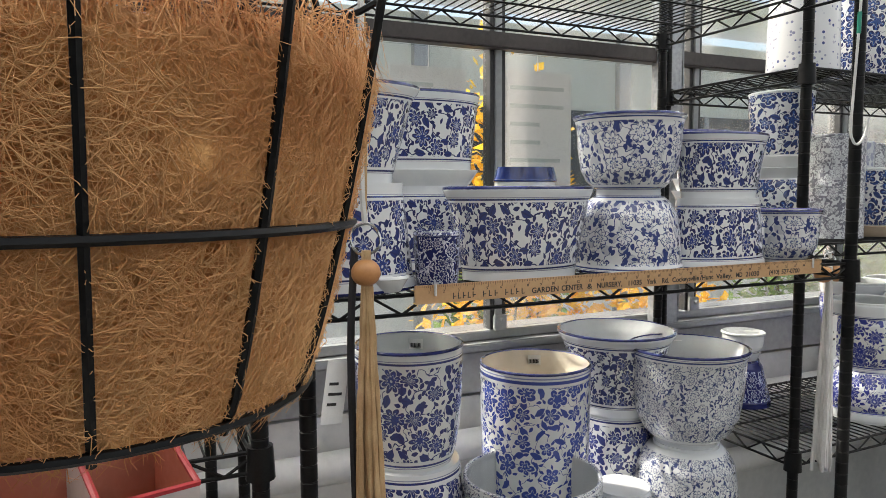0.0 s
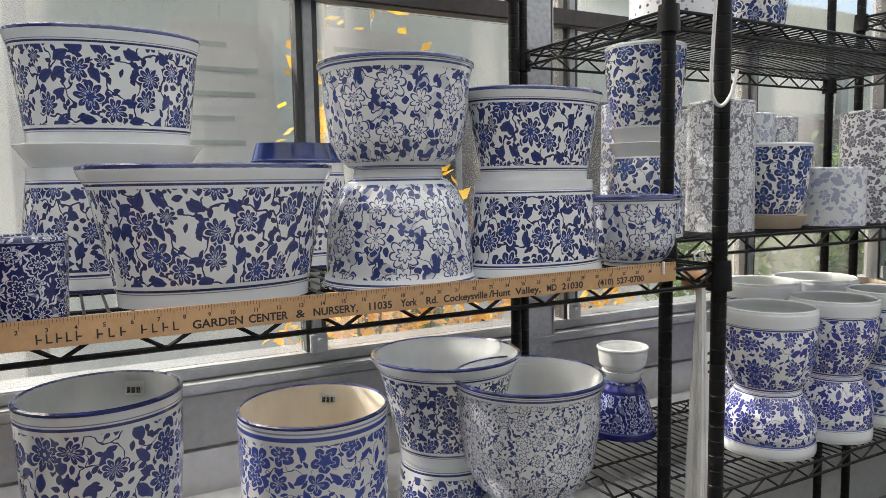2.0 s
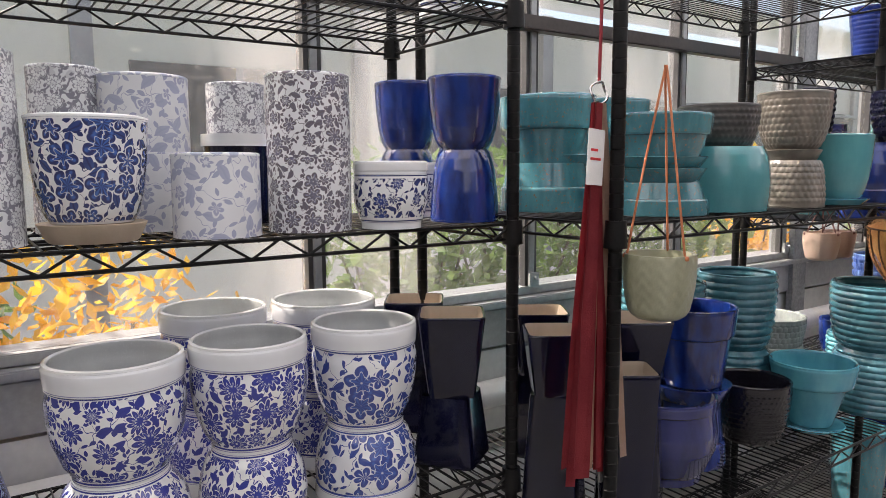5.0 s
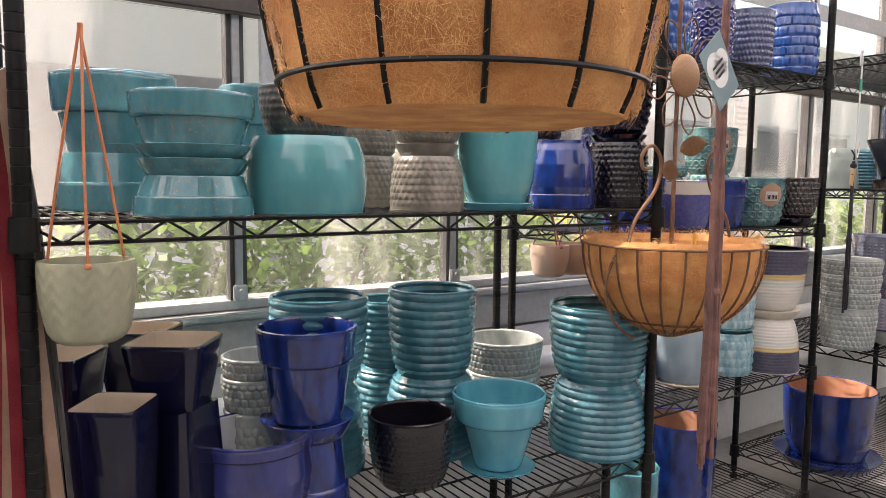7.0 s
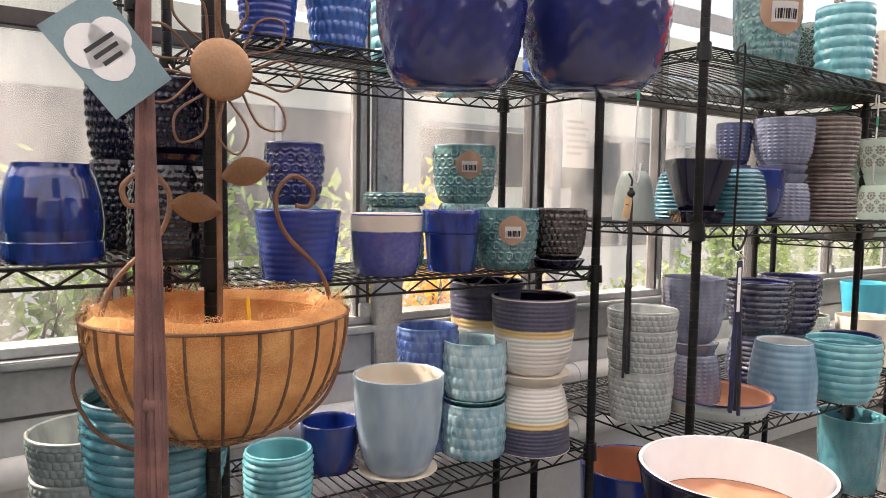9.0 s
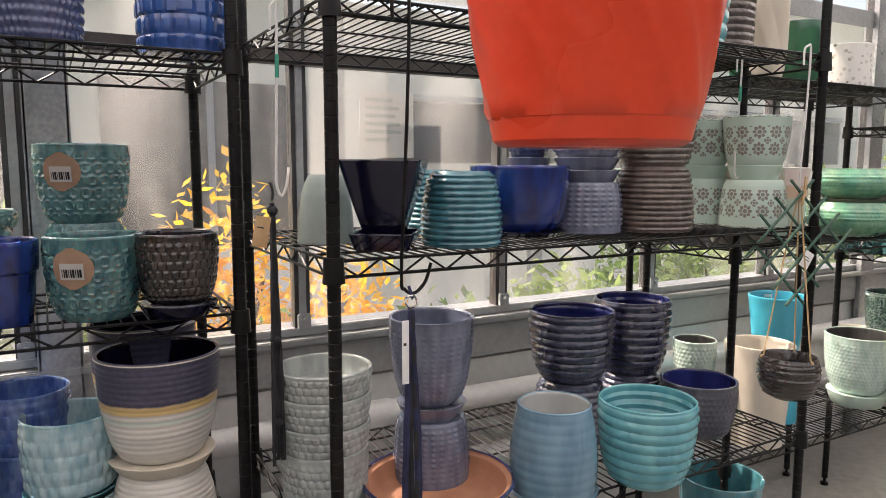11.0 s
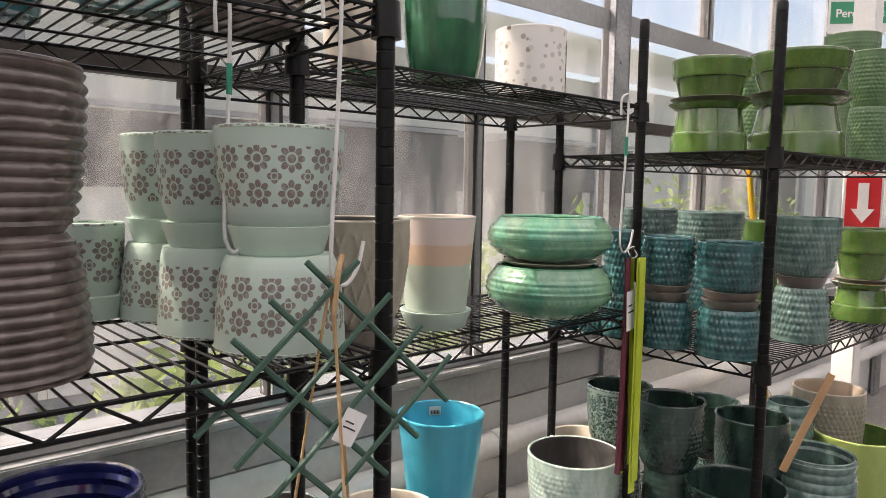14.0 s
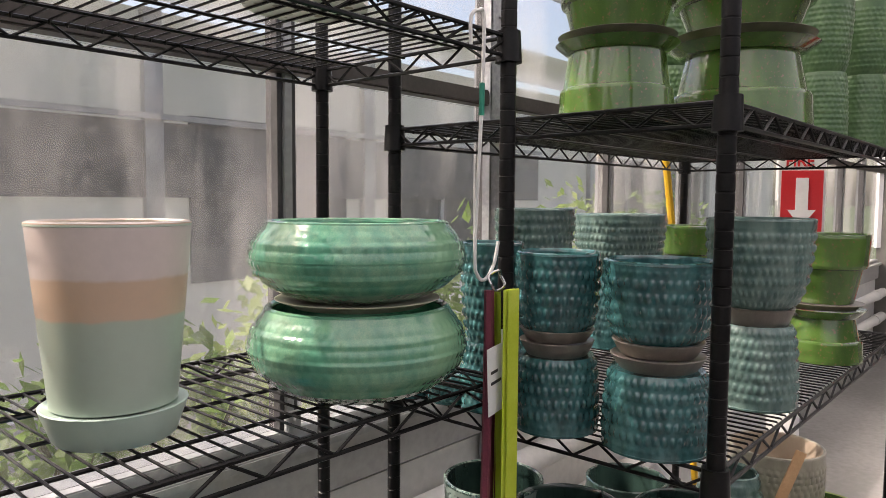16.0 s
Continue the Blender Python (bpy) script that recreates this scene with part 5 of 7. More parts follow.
bas = coco_basket(3.590, -0.115, 0.884, 0.05, 0.198, 0.21, 26, 4500, "round rusted wire basket with coconut liner on a flower stake", rust, 12, True, (0.16, 1.0), 0.0026)
# stake with scrolls, leaves and a wire flower
part("stake", rod(bmesh.new(), (0, 0.0, 0.0), (0.0, 0.0, 0.86), 0.005, 8), rust, bas)
for s in (-1, 1):
    pts = [(s * 0.19, -0.03, 0.20), (s * 0.165, -0.03, 0.27), (s * 0.10, -0.03, 0.34), (s * 0.085, -0.03, 0.40), (s * 0.115, -0.03, 0.435), (s * 0.15, -0.03, 0.415), (s * 0.145, -0.03, 0.385), (s * 0.12, -0.03, 0.385)]
    part("scroll", tube(bmesh.new(), curve_points(pts, 6), 0.0042, 7), rust, bas)
    pts = [(s * 0.195, 0.0, 0.19), (s * 0.22, 0, 0.12), (s * 0.19, 0, 0.04), (s * 0.12, 0, -0.01)]
    part("brace", tube(bmesh.new(), curve_points(pts, 6), 0.0032, 6), rust, bas)


def leaf_blade(bm, base, tip, width, bend=(0, 0, 0)):
    base, tip, bend = Vector(base), Vector(tip), Vector(bend)
    d = tip - base
    side = d.cross(Vector((0, 1, 0))).normalized() * width
    rows = []
    for k in range(7):
        t = k / 6
        c = base + d * t + bend * 4 * t * (1 - t)
        w = math.sin(math.pi * min(1, t * 0.96 + 0.02)) ** 0.8
        rows.append([bm.verts.new(c + side * w * s - Vector((0, 0.004, 0)) * (1 - abs(s))) for s in (-1, 0, 1)])
    for a, b in zip(rows, rows[1:]):
        for i in range(2):
            bm.faces.new((a[i], a[i + 1], b[i + 1], b[i]))
    bmesh.ops.solidify(bm, geom=bm.faces[:], thickness=0.0012)


copper_leaf = worn("brown_copper_sheet", (0.26, 0.14, 0.07), (0.38, 0.22, 0.12), 20, 0.45, 0.4)
for z0, dx, dz in ((0.43, 0.075, 0.02), (0.375, -0.085, 0.012)):
    bm = bmesh.new()
    leaf_blade(bm, (0, -0.012, z0), (dx, -0.03, z0 + dz), 0.024)
    part("leaf", bm, copper_leaf, bas)
bm = bmesh.new()
bmesh.ops.create_uvsphere(bm, u_segments=20, v_segments=10, radius=0.05, matrix=Matrix.LocRotScale((0, -0.02, 0.60), None, (1, 0.3, 1)))
part("flower_disc", bm, copper_leaf, bas)
for k in range(9):
    a = 2 * math.pi * k / 9
    c, s = math.cos(a), math.sin(a)
    pts = [(0.04 * c, -0.015, 0.6 + 0.04 * s), (0.10 * c - 0.025 * s, -0.02, 0.6 + 0.10 * s + 0.025 * c), (0.135 * c, -0.02, 0.6 + 0.135 * s), (0.10 * c + 0.025 * s, -0.02, 0.6 + 0.10 * s - 0.025 * c), (0.04 * c, -0.015, 0.6 + 0.04 * s)]
    part("petal", tube(bmesh.new(), curve_points(pts, 5), 0.0022, 5), rust, bas)


def tassel(name, x, y, top, knot, bottom, count, spread, materials, label, flat=0.0, seed=1, ring=0.016, r=0.0035):
    """Strands that hang from a ring; flat above 0 makes them straps of that width."""
    t = thing(name, x, y, knot, label, "plant hanger")
    rng = random.Random(seed)
    if ring:
        part("ring", tube(bmesh.new(), [(ring * math.cos(a), 0.004 * math.sin(3 * a), 0.012 + ring * math.sin(a)) for a in (2 * math.pi * k / 20 for k in range(21))], 0.0022, 6), steel, t, "bright steel ring")
    if top > knot + 0.03:
        part("cord", tube(bmesh.new(), curve_points([(0, 0, ring * 1.5), (0.002, 0, (top - knot) * 0.5), (0, 0.01, top - knot)], 5), 0.003, 6), materials[0], t)
    for k in range(count):
        a = rng.uniform(0, 2 * math.pi)
        f = math.sqrt(rng.random())
        ex, ey = spread * f * math.cos(a), spread * 0.6 * f * math.sin(a)
        low = (bottom - knot) * rng.uniform(0.93, 1.0)
        pts = curve_points([(ex * 0.12, ey * 0.12, -0.004), (ex * 0.35, ey * 0.35, low * 0.25), (ex * 0.7 + rng.uniform(-1, 1) * 0.004, ey * 0.7, low * 0.6), (ex, ey, low)], 5)
        bm = bmesh.new()
        if flat:
            rows = []
            tw = rng.uniform(-0.6, 0.6)
            for p in pts:
                s = Vector((math.cos(tw), math.sin(tw), 0)) * flat / 2
                rows.append((bm.verts.new(p - s), bm.verts.new(p + s)))
            for p, q in zip(rows, rows[1:]):
                bm.faces.new((p[0], p[1], q[1], q[0]))
            bmesh.ops.solidify(bm, geom=bm.faces[:], thickness=0.0016)
        else:
            tube(bm, pts, [r * (1 + 0.18 * math.sin(i * 2.1 + k)) for i in range(len(pts))], 6)
        part("strap" if flat else "strand", bm, materials[k % len(materials)], t)
    return t


def bead(parent, material, r, place):
    bm = bmesh.new()
    bmesh.ops.create_uvsphere(bm, u_segments=18, v_segments=12, radius=r, matrix=Matrix.LocRotScale(place, None, (1, 1, 0.92)))
    part("bead", bm, material, parent, "turned wooden bead")


def card(parent, name, material, w, h, place, rx=0, ry=0, rz=0, bars=3, ink=None):
    c = part(name, box(bmesh.new(), -w / 2, w / 2, -0.0006, 0.0006, -h, 0, 0.0004), material, parent, "hanging card tag")
    c.matrix_basis = pose(*place, rx, ry, rz)
    bm = bmesh.new()
    for k in range(bars):
        z0 = -h * (0.35 + 0.16 * k)
        box(bm, -w * 0.32, w * (0.1 + 0.2 * (k % 2)), -0.0011, -0.0005, z0 - h * 0.045, z0)
    part("print", bm, ink or print_ink, c)
    return c


t = tassel("tassel_hanger", -0.094, -0.05, 1.72, 1.215, 0.80, 14, 0.026, [tan_cord], "tan braided cord tassel with wooden bead on a white cord", 0, 4, 0.022, 0.0042)
bead(t, bead_wood, 0.021, (0, 0, -0.035))
part("loop", tube(bmesh.new(), curve_points([(0, 0, 0.03), (-0.004, 0, 0.12), (0, 0, 0.505)], 6), 0.0045, 6), white_cord, t, "white cord")
part("hanger", tube(bmesh.new(), curve_points([(-0.012, 0.012, 0.0), (-0.02, 0.012, -0.15), (-0.016, 0.012, -0.4)], 5), 0.006, 6), black_cord, t, "black knotted cord")
card(t, "tag", paper, 0.045, 0.09, (-0.035, 0.02, -0.16), 0, 12, 30)
t = tassel("tassel_hanger", 1.098, 0.11, 1.15, 1.118, 0.62, 22, 0.03, [white_cord], "white cotton tassels with wooden beads on steel rings", 0, 6, 0.017, 0.004)
for s in (-1, 1):
    bead(t, bead_wood, 0.021, (s * 0.021, 0, -0.022))
card(t, "tag", paper, 0.04, 0.11, (0.06, 0.03, -0.13), 0, 0, 10)
t = tassel("strap_hanger", 2.238, -0.045, 1.75, 1.385, 0.70, 18, 0.075, [red_strap, red_strap, red_strap, tan_strap], "red and tan suede strap plant hanger on a steel ring", 0.017, 9, 0.019)
for k in range(4):
    part("strap", tube(bmesh.new(), curve_points([(0.006, 0.01, 0), (0.03 + 0.004 * k, 0.015, -0.2), (0.04 + 0.012 * k, 0.015, -0.7)], 6), 0.0045, 5), grey_strap, t, "dark grey strap")
card(t, "tag", paper, 0.047, 0.094, (-0.022, -0.018, -0.05), 0, 4, 8, 2, red_sign)
t = tassel("cord_hanger", 4.785, 0.06, 1.36, 1.325, 0.78, 7, 0.012, [black_cord], "black knotted cotton cord hanger", 0, 11, 0.0, 0.004)
for k, z0 in enumerate((-0.02, -0.28, -0.45)):
    bead(t, black_cord, 0.011, (0, 0, z0))
card(t, "tag", tan_cord, 0.03, 0.06, (-0.02, -0.01, -0.03), 0, 10, 0, 1)
t = tassel("tassel_hanger", 4.981, -0.155, 1.17, 1.13, 0.70, 12, 0.02, [navy_cord, navy_cord, black_cord], "navy and black cord hanger on steel rings", 0, 13, 0.012, 0.005)
card(t, "tag", paper, 0.014, 0.12, (-0.018, -0.012, -0.02), 0, 0, 0, 1)
t = tassel("strap_hanger", 7.188, 0.108, 1.31, 1.285, 0.72, 5, 0.02, [lime_strap, lime_strap, maroon_strap], "lime and maroon strap hanger with a white tag", 0.014, 15, 0.016)
for k in range(2):
    part("strap", box(bmesh.new(), -0.013 + 0.004 * k, 0.013 + 0.004 * k, -0.024 - 0.005 * k, -0.0215 - 0.005 * k, -0.60 + 0.03 * k, 0.002, 0.0006), lime_strap, t, "wide lime suede strap")
part("strap", tube(bmesh.new(), curve_points([(-0.018, 0, 0), (-0.02, 0.0, -0.2), (-0.03, 0, -0.55)], 5), 0.007, 6), maroon_strap, t, "maroon strap")
card(t, "tag", paper, 0.05, 0.10, (-0.018, -0.012, -0.08), 0, -4, 10, 2)
card(t, "tag", paper, 0.045, 0.085, (0.03, 0.004, -0.065), 0, 14, -10, 2)
t = tassel("macrame_hanger", 3.432, -0.345, 1.80, 1.62, 0.655, 16, 0.021, [mauve_cord], "long brown-mauve macrame cord hanger with knots", 0, 17, 0.0, 0.0048)
for z0, r0 in ((-0.01, 0.016), (-0.60, 0.014), (-0.80, 0.015)):
    bead(t, mauve_cord, r0, (0, 0, z0))
tag = card(t, "tag", teal_card, 0.085, 0.125, (-0.085, -0.026, -0.125), 0, -40, 5, 0)
bm = bmesh.new()
for cx, cz, rr in ((-0.012, -0.045, 0.026), (0.014, -0.05, 0.024), (0.0, -0.068, 0.027)):
    bmesh.ops.create_circle(bm, cap_ends=True, segments=18, radius=rr, matrix=Matrix.LocRotScale((cx, -0.0012, cz), Euler((radians(90), 0, 0)), (1, 1, 1)))
part("print", bm, paper, tag, "white printed blot")
bm = bmesh.new()
for k in range(3):
    box(bm, -0.02 + 0.004 * k, 0.02 - 0.003 * k, -0.0018, -0.0013, -0.05 - 0.011 * k, -0.045 - 0.011 * k)
part("print", bm, print_ink, tag, "lines of small print")
part("ribbon", tube(bmesh.new(), curve_points([(0.19, 0.19, -0.50), (0.195, 0.19, -0.6), (0.19, 0.19, -0.72)], 5), 0.004, 5), yellow_paint, t, "yellow ribbon")


def s_hook(x, y, top, bottom, material, label, w=0.03, sleeve=None, turn=0.0, r=0.0028):
    h = thing("hook", x, y, bottom, label, "hook", "", turn)
    d = top - bottom
    pts = [(-w * 0.55, 0, d - 0.05), (-w * 0.55, 0, d - 0.012), (-w * 0.2, 0, d), (w * 0.1, 0, d - 0.012), (0.0, 0, d * 0.6), (-w * 0.25, 0, 0.045), (-w * 0.1, 0, 0.008), (w * 0.3, 0, 0.0), (w * 0.75, 0, 0.02), (w, 0, 0.055)]
    part("wire", tube(bmesh.new(), curve_points(pts, 7), r, 7), material, h)
    if sleeve:
        part("sleeve", rod(bmesh.new(), (0.001, 0, d * 0.62), (0.002, 0, d * 0.74), r + 0.0014, 8), sleeve, h, "green plastic sleeve")
    return h


s_hook(0.977, -0.02, 1.745, 1.386, white_wire, "white coated wire hook on the shelf edge", 0.045, green_sleeve)
s_hook(6.16, -0.13, 1.705, 1.325, white_wire, "white coated wire hook on the shelf edge", 0.04, None)
s_hook(6.085, 0.02, 1.70, 1.36, white_wire, "white coated wire hook on the shelf edge", 0.03, green_sleeve)
s_hook(7.172, 0.128, 1.685, 1.298, white_wire, "white coated wire hook on the shelf edge", 0.045, green_sleeve)
s_hook(4.80, 0.06, 1.70, 1.335, white_wire, "white coated wire hook on the shelf edge", 0.02, green_sleeve)
s_hook(4.981, -0.14, 1.70, 1.155, black_steel, "twisted black steel hook on the shelf edge", 0.05, None, 0, 0.0034)
s_hook(3.60, -0.06, 1.80, 1.45, white_wire, "white coated wire hook on the shelf edge", 0.03, None)


def hanging_pot(x, y, z, r, h, style, cord, up, label, belly=1.0, lines=3):
    p = thing("hanging_pot", x, y, z, label, "hanging pot")
    prof = [(0.0, 0.0), (r * 0.62, 0.0), (r * 0.78, h * 0.06)]
    for k in range(1, 25):
        f = 0.06 + 0.94 * k / 24
        prof.append((r * (0.78 + 0.22 * math.sin(min(1, f * 1.25) * math.pi / 2) + (belly - 1) * math.sin(math.pi * f)), h * f))
    top = prof[-1][0]
    prof += [(top - 0.006, h), (top - 0.008, h * 0.9), (r * 0.7, h * 0.1), (0.0, h * 0.08)]

    def zig(q, i):
        if not 3 < i < 26 or style not in ("indigo", "herring"):
            return 0.0
        u, v = q / (2 * math.pi) * 14, prof[i][1] / 0.022
        return 0.0022 * (0.5 + 0.5 * math.sin(2 * math.pi * (v + 2 * abs(frac(u) - 0.5))))
    ribs = (lambda q, i: 0.0012 * math.sin(i * 2.4)) if style == "blackmetal" else zig
    part("body", lathe(bmesh.new(), prof, 96, ribs), MAT["indigo" if style == "indigo" else ("celadon" if style == "herring" else style)], p)
    for k in range(lines):
        a = 2 * math.pi * (k + 0.2) / lines
        c, s = (top - 0.003) * math.cos(a), (top - 0.003) * math.sin(a)
        part("cord", tube(bmesh.new(), curve_points([(c, s, h - 0.012), (c * 0.6, s * 0.6, h + (up - h) * 0.4), (0.002 * k, 0, up)], 5), 0.0022, 5), cord, p)
        bead(p, cord, 0.005, (c * 1.03, s * 1.03, h - 0.004))
    return p


MAT["celadon"] = glaze("celadon_crackle", (0.24, 0.25, 0.16), (0.38, 0.38, 0.27), 0.3, 0.4)
MAT["blush"] = glaze("blush_clay", (0.45, 0.32, 0.25), (0.55, 0.42, 0.34), 0.5, 0.1)
orange_cord = worn("orange_leather_cord", (0.42, 0.13, 0.05), (0.55, 0.20, 0.09), 40, 0.7)
hanging_pot(2.335, -0.105, 1.005, 0.062, 0.115, "herring", orange_cord, 0.44, "celadon green pot with pressed leaves, hung on orange cord")
hanging_pot(3.49, 0.20, 0.985, 0.052, 0.085, "blush", mauve_cord, 0.17, "small blush clay pot hung from the shelf")
hanging_pot(3.585, 0.20, 0.985, 0.052, 0.085, "blush", mauve_cord, 0.17, "small blush clay pot hung from the shelf")
hanging_pot(3.682, -0.641, 1.40, 0.076, 0.145, "indigo", orange_cord, 0.48, "indigo blue herringbone pot hung on cord", 1.06)
hanging_pot(3.872, -0.668, 1.415, 0.084, 0.155, "indigo", orange_cord, 0.47, "indigo blue herringbone pot hung on cord", 1.06)
hanging_pot(6.146, -0.133, 0.765, 0.072, 0.115, "blackmetal", tan_cord, 0.57, "black brown ribbed pot hung on tan cord", 1.14)


def bucket(x, y, z):
    b = thing("bucket", x, y, z, "glossy orange plastic hanging bucket planter with swirled sides", "bucket")
    prof = [(0.0, 0.0), (0.100, 0.0), (0.108, 0.006), (0.113, 0.028), (0.1145, 0.029)]
    prof += [(0.1145 + 0.038 * k / 22, 0.03 + 0.23 * k / 22) for k in range(1, 23)]
    prof += [(0.160, 0.262), (0.162, 0.285), (0.156, 0.287), (0.150, 0.26), (0.105, 0.01), (0.0, 0.008)]

    def swirl(q, i):
        if not 4 < i < 27:
            return 0.0
        ph = 7 * q / (2 * math.pi) + prof[i][1] * 5.5
        return 0.0032 * max(0.0, 1 - abs(frac(ph) - 0.5) * 9) + 0.003 * frac(ph)
    part("body", lathe(bmesh.new(), prof, 128, swirl), orange_plastic, b)
    for s in (-1, 1):
        part("hanger", tube(bmesh.new(), curve_points([(s * 0.155, 0, 0.28), (s * 0.11, 0, 0.42), (0, 0, 0.60)], 6), 0.0035, 6), orange_plastic, b, "orange plastic hanger arm")


bucket(4.933, -0.696, 1.414)


def trellis():
    t = thing("trellis", 6.146, -0.140, 1.19, "small green painted stick trellis hung from a hook, with a tag", "trellis", "", -14)
    for k in range(4):
        o = -0.09 + 0.06 * k
        for s in (-1, 1):
            a = Vector((s * (-0.10) + o * 0.75, 0.004 * s, 0.10 + s * o * 0.75))
            d = Vector((s * 0.20, 0, -0.20))
            part("stick", rod(bmesh.new(), a, a + d, 0.0042, 6), green_stick, t)
    part("tie", tube(bmesh.new(), curve_points([(0.0, -0.004, 0.10), (0.004, -0.008, 0.15), (0.012, 0, 0.175)], 4), 0.004, 5), tan_cord, t)
    card(t, "tag", paper, 0.03, 0.045, (0.03, -0.012, -0.025), 0, 30, 0, 2)


trellis()


def sunflower_bowl(x, y, z):
    b = thing("painted_bowl", x, y, z, "large white bowl with navy rim, painted green leaves and yellow flowers", "bowl")
    r, h = 0.20, 0.23
    prof = [(0.0, 0.0), (r * 0.55, 0.0), (r * 0.62, 0.012), (r * 0.80, h * 0.3), (r * 0.93, h * 0.65), (r, h - 0.01), (r + 0.004, h), (r - 0.008, h + 0.002)]
    inner = [(r - 0.012, h - 0.01), (r * 0.86, h * 0.6)]
    part("body", lathe(bmesh.new(), prof, 64), MAT["ink"], b)
    part("inside", lathe(bmesh.new(), inner[::-1] + [(r - 0.008, h + 0.0035), (r - 0.0005, h + 0.004)], 64), MAT["white"], b, "white glazed inside")
    part("base", lathe(bmesh.new(), [(0.0, h * 0.585), (r * 0.862, h * 0.595)], 48), MAT["terracotta"], b, "bare terracotta bottom")
    leafy = worn("painted_leaf_green", (0.16, 0.33, 0.06), (0.25, 0.44, 0.10), 20, 0.2)
    gold = worn("painted_yellow", (0.75, 0.45, 0.02), (0.80, 0.55, 0.05), 20, 0.2)
    for k in range(8):
        q = math.radians(-190 + 24 * k)
        rr = r * 0.93
        curved_plate(b, "painted_leaf" if k % 2 else "painted_petal", leafy if k % 2 else gold, r * 0.80, r * (0.99 if k % 2 else 0.95), q, h * (0.62 if k % 2 else 0.46), 0.12 if k % 2 else 0.07, 0.16 if k % 2 else 0.10, 0.009 if k % 2 else 0.014, "painted patch", False, True)
    return b


sunflower_bowl(4.60, -0.41, 0.485)
pot("indigo", 4.60, -0.41, 0.0, 0.16, 0.135, 0.485, True)

# signs and far fittings by the house's east part


def fire_sign(x, y, z, turn):
    s = thing("fire_sign", x, y, z, "white and red sign with an arrow on a post", "sign", "", turn)
    part("plate", box(bmesh.new(), -0.075, 0.075, 0, 0.002, -0.15, 0.15, 0.0005), white_paint, s)
    part("border", box(bmesh.new(), -0.066, 0.066, -0.0012, 0.0006, -0.14, 0.075), red_sign, s, "red field")
    text_part("lettering", "FIRE", 0.05, red_sign, s, (-0.055, -0.001, 0.09))
    bm = bmesh.new()
    box(bm, -0.02, 0.02, -0.003, -0.001, -0.06, 0.05)
    v = [bm.verts.new(p) for p in ((-0.045, -0.003, -0.06), (0.045, -0.003, -0.06), (0, -0.003, -0.12))]
    bm.faces.new(v[::-1])
    part("arrow", bm, white_paint, s, "white arrow")


fire_sign(9.00, 0.17, 1.45, -62)
fire_sign(9.12, -0.335, 1.435, -42)


def steel_post(x, y):
    bm = bmesh.new()
    box(bm, x - 0.045, x + 0.045, y - 0.045, y + 0.045, 0, EAVE, 0.004)
    tagged(part("column", bm, white_paint), "white painted steel post", "column", "", "structure")


steel_post(9.09, 0.225)
steel_post(9.20, -0.27)
ext = thing("fire_extinguisher", 9.03, -0.36, 0.98, "red fire extinguisher hung on a post", "fire extinguisher")
part("cylinder", lathe(bmesh.new(), [(0.0, 0.0), (0.05, 0.0), (0.058, 0.02), (0.058, 0.28), (0.04, 0.32), (0.018, 0.335), (0.018, 0.36), (0.0, 0.36)], 28), red_sign, ext)
part("handle", box(bmesh.new(), -0.045, 0.02, -0.012, 0.012, 0.36, 0.385, 0.004), black_steel, ext)
part("hose", tube(bmesh.new(), curve_points([(0.02, -0.01, 0.36), (0.075, -0.02, 0.3), (0.065, -0.03, 0.12)], 5), 0.008, 6), black_steel, ext)
sign = thing("hanging_sign", 9.74, 0.47, 2.30, "green and white hanging plant department sign", "sign", "", -48)
part("plate", box(bmesh.new(), -0.16, 0.16, 0, 0.004, -0.02, 0.15, 0.001), white_paint, sign)
part("panel", box(bmesh.new(), -0.15, 0.15, -0.0014, 0.001, 0.03, 0.14), green_sign, sign, "green panel")
text_part("lettering", "Perennials", 0.058, white_paint, sign, (-0.125, -0.0018, 0.062))
for s in (-1, 1):
    part("cable", rod(bmesh.new(), (s * 0.13, 0.002, 0.15), (s * 0.13, 0.002, 0.95), 0.003, 5), steel, sign)
bm = rod(bmesh.new(), (8.9, 0.42, 0.0), (8.62, 0.50, 1.62), 0.012, 8)
tagged(part("broom_handle", bm, yellow_paint), "yellow painted broom handle leaning by the rack", "broom")
bm = box(bmesh.new(), -0.012, 0.012, -0.0015, 0.0015, 0, 0.31, 0.0008)
st = part("paint_stick", bm, beech)
st.matrix_basis = pose(7.70, -0.08, 0.66, 0, 24, -40)
tagged(st, "flat beech paint stick standing in a pot", "stick")

# ---- outside ----


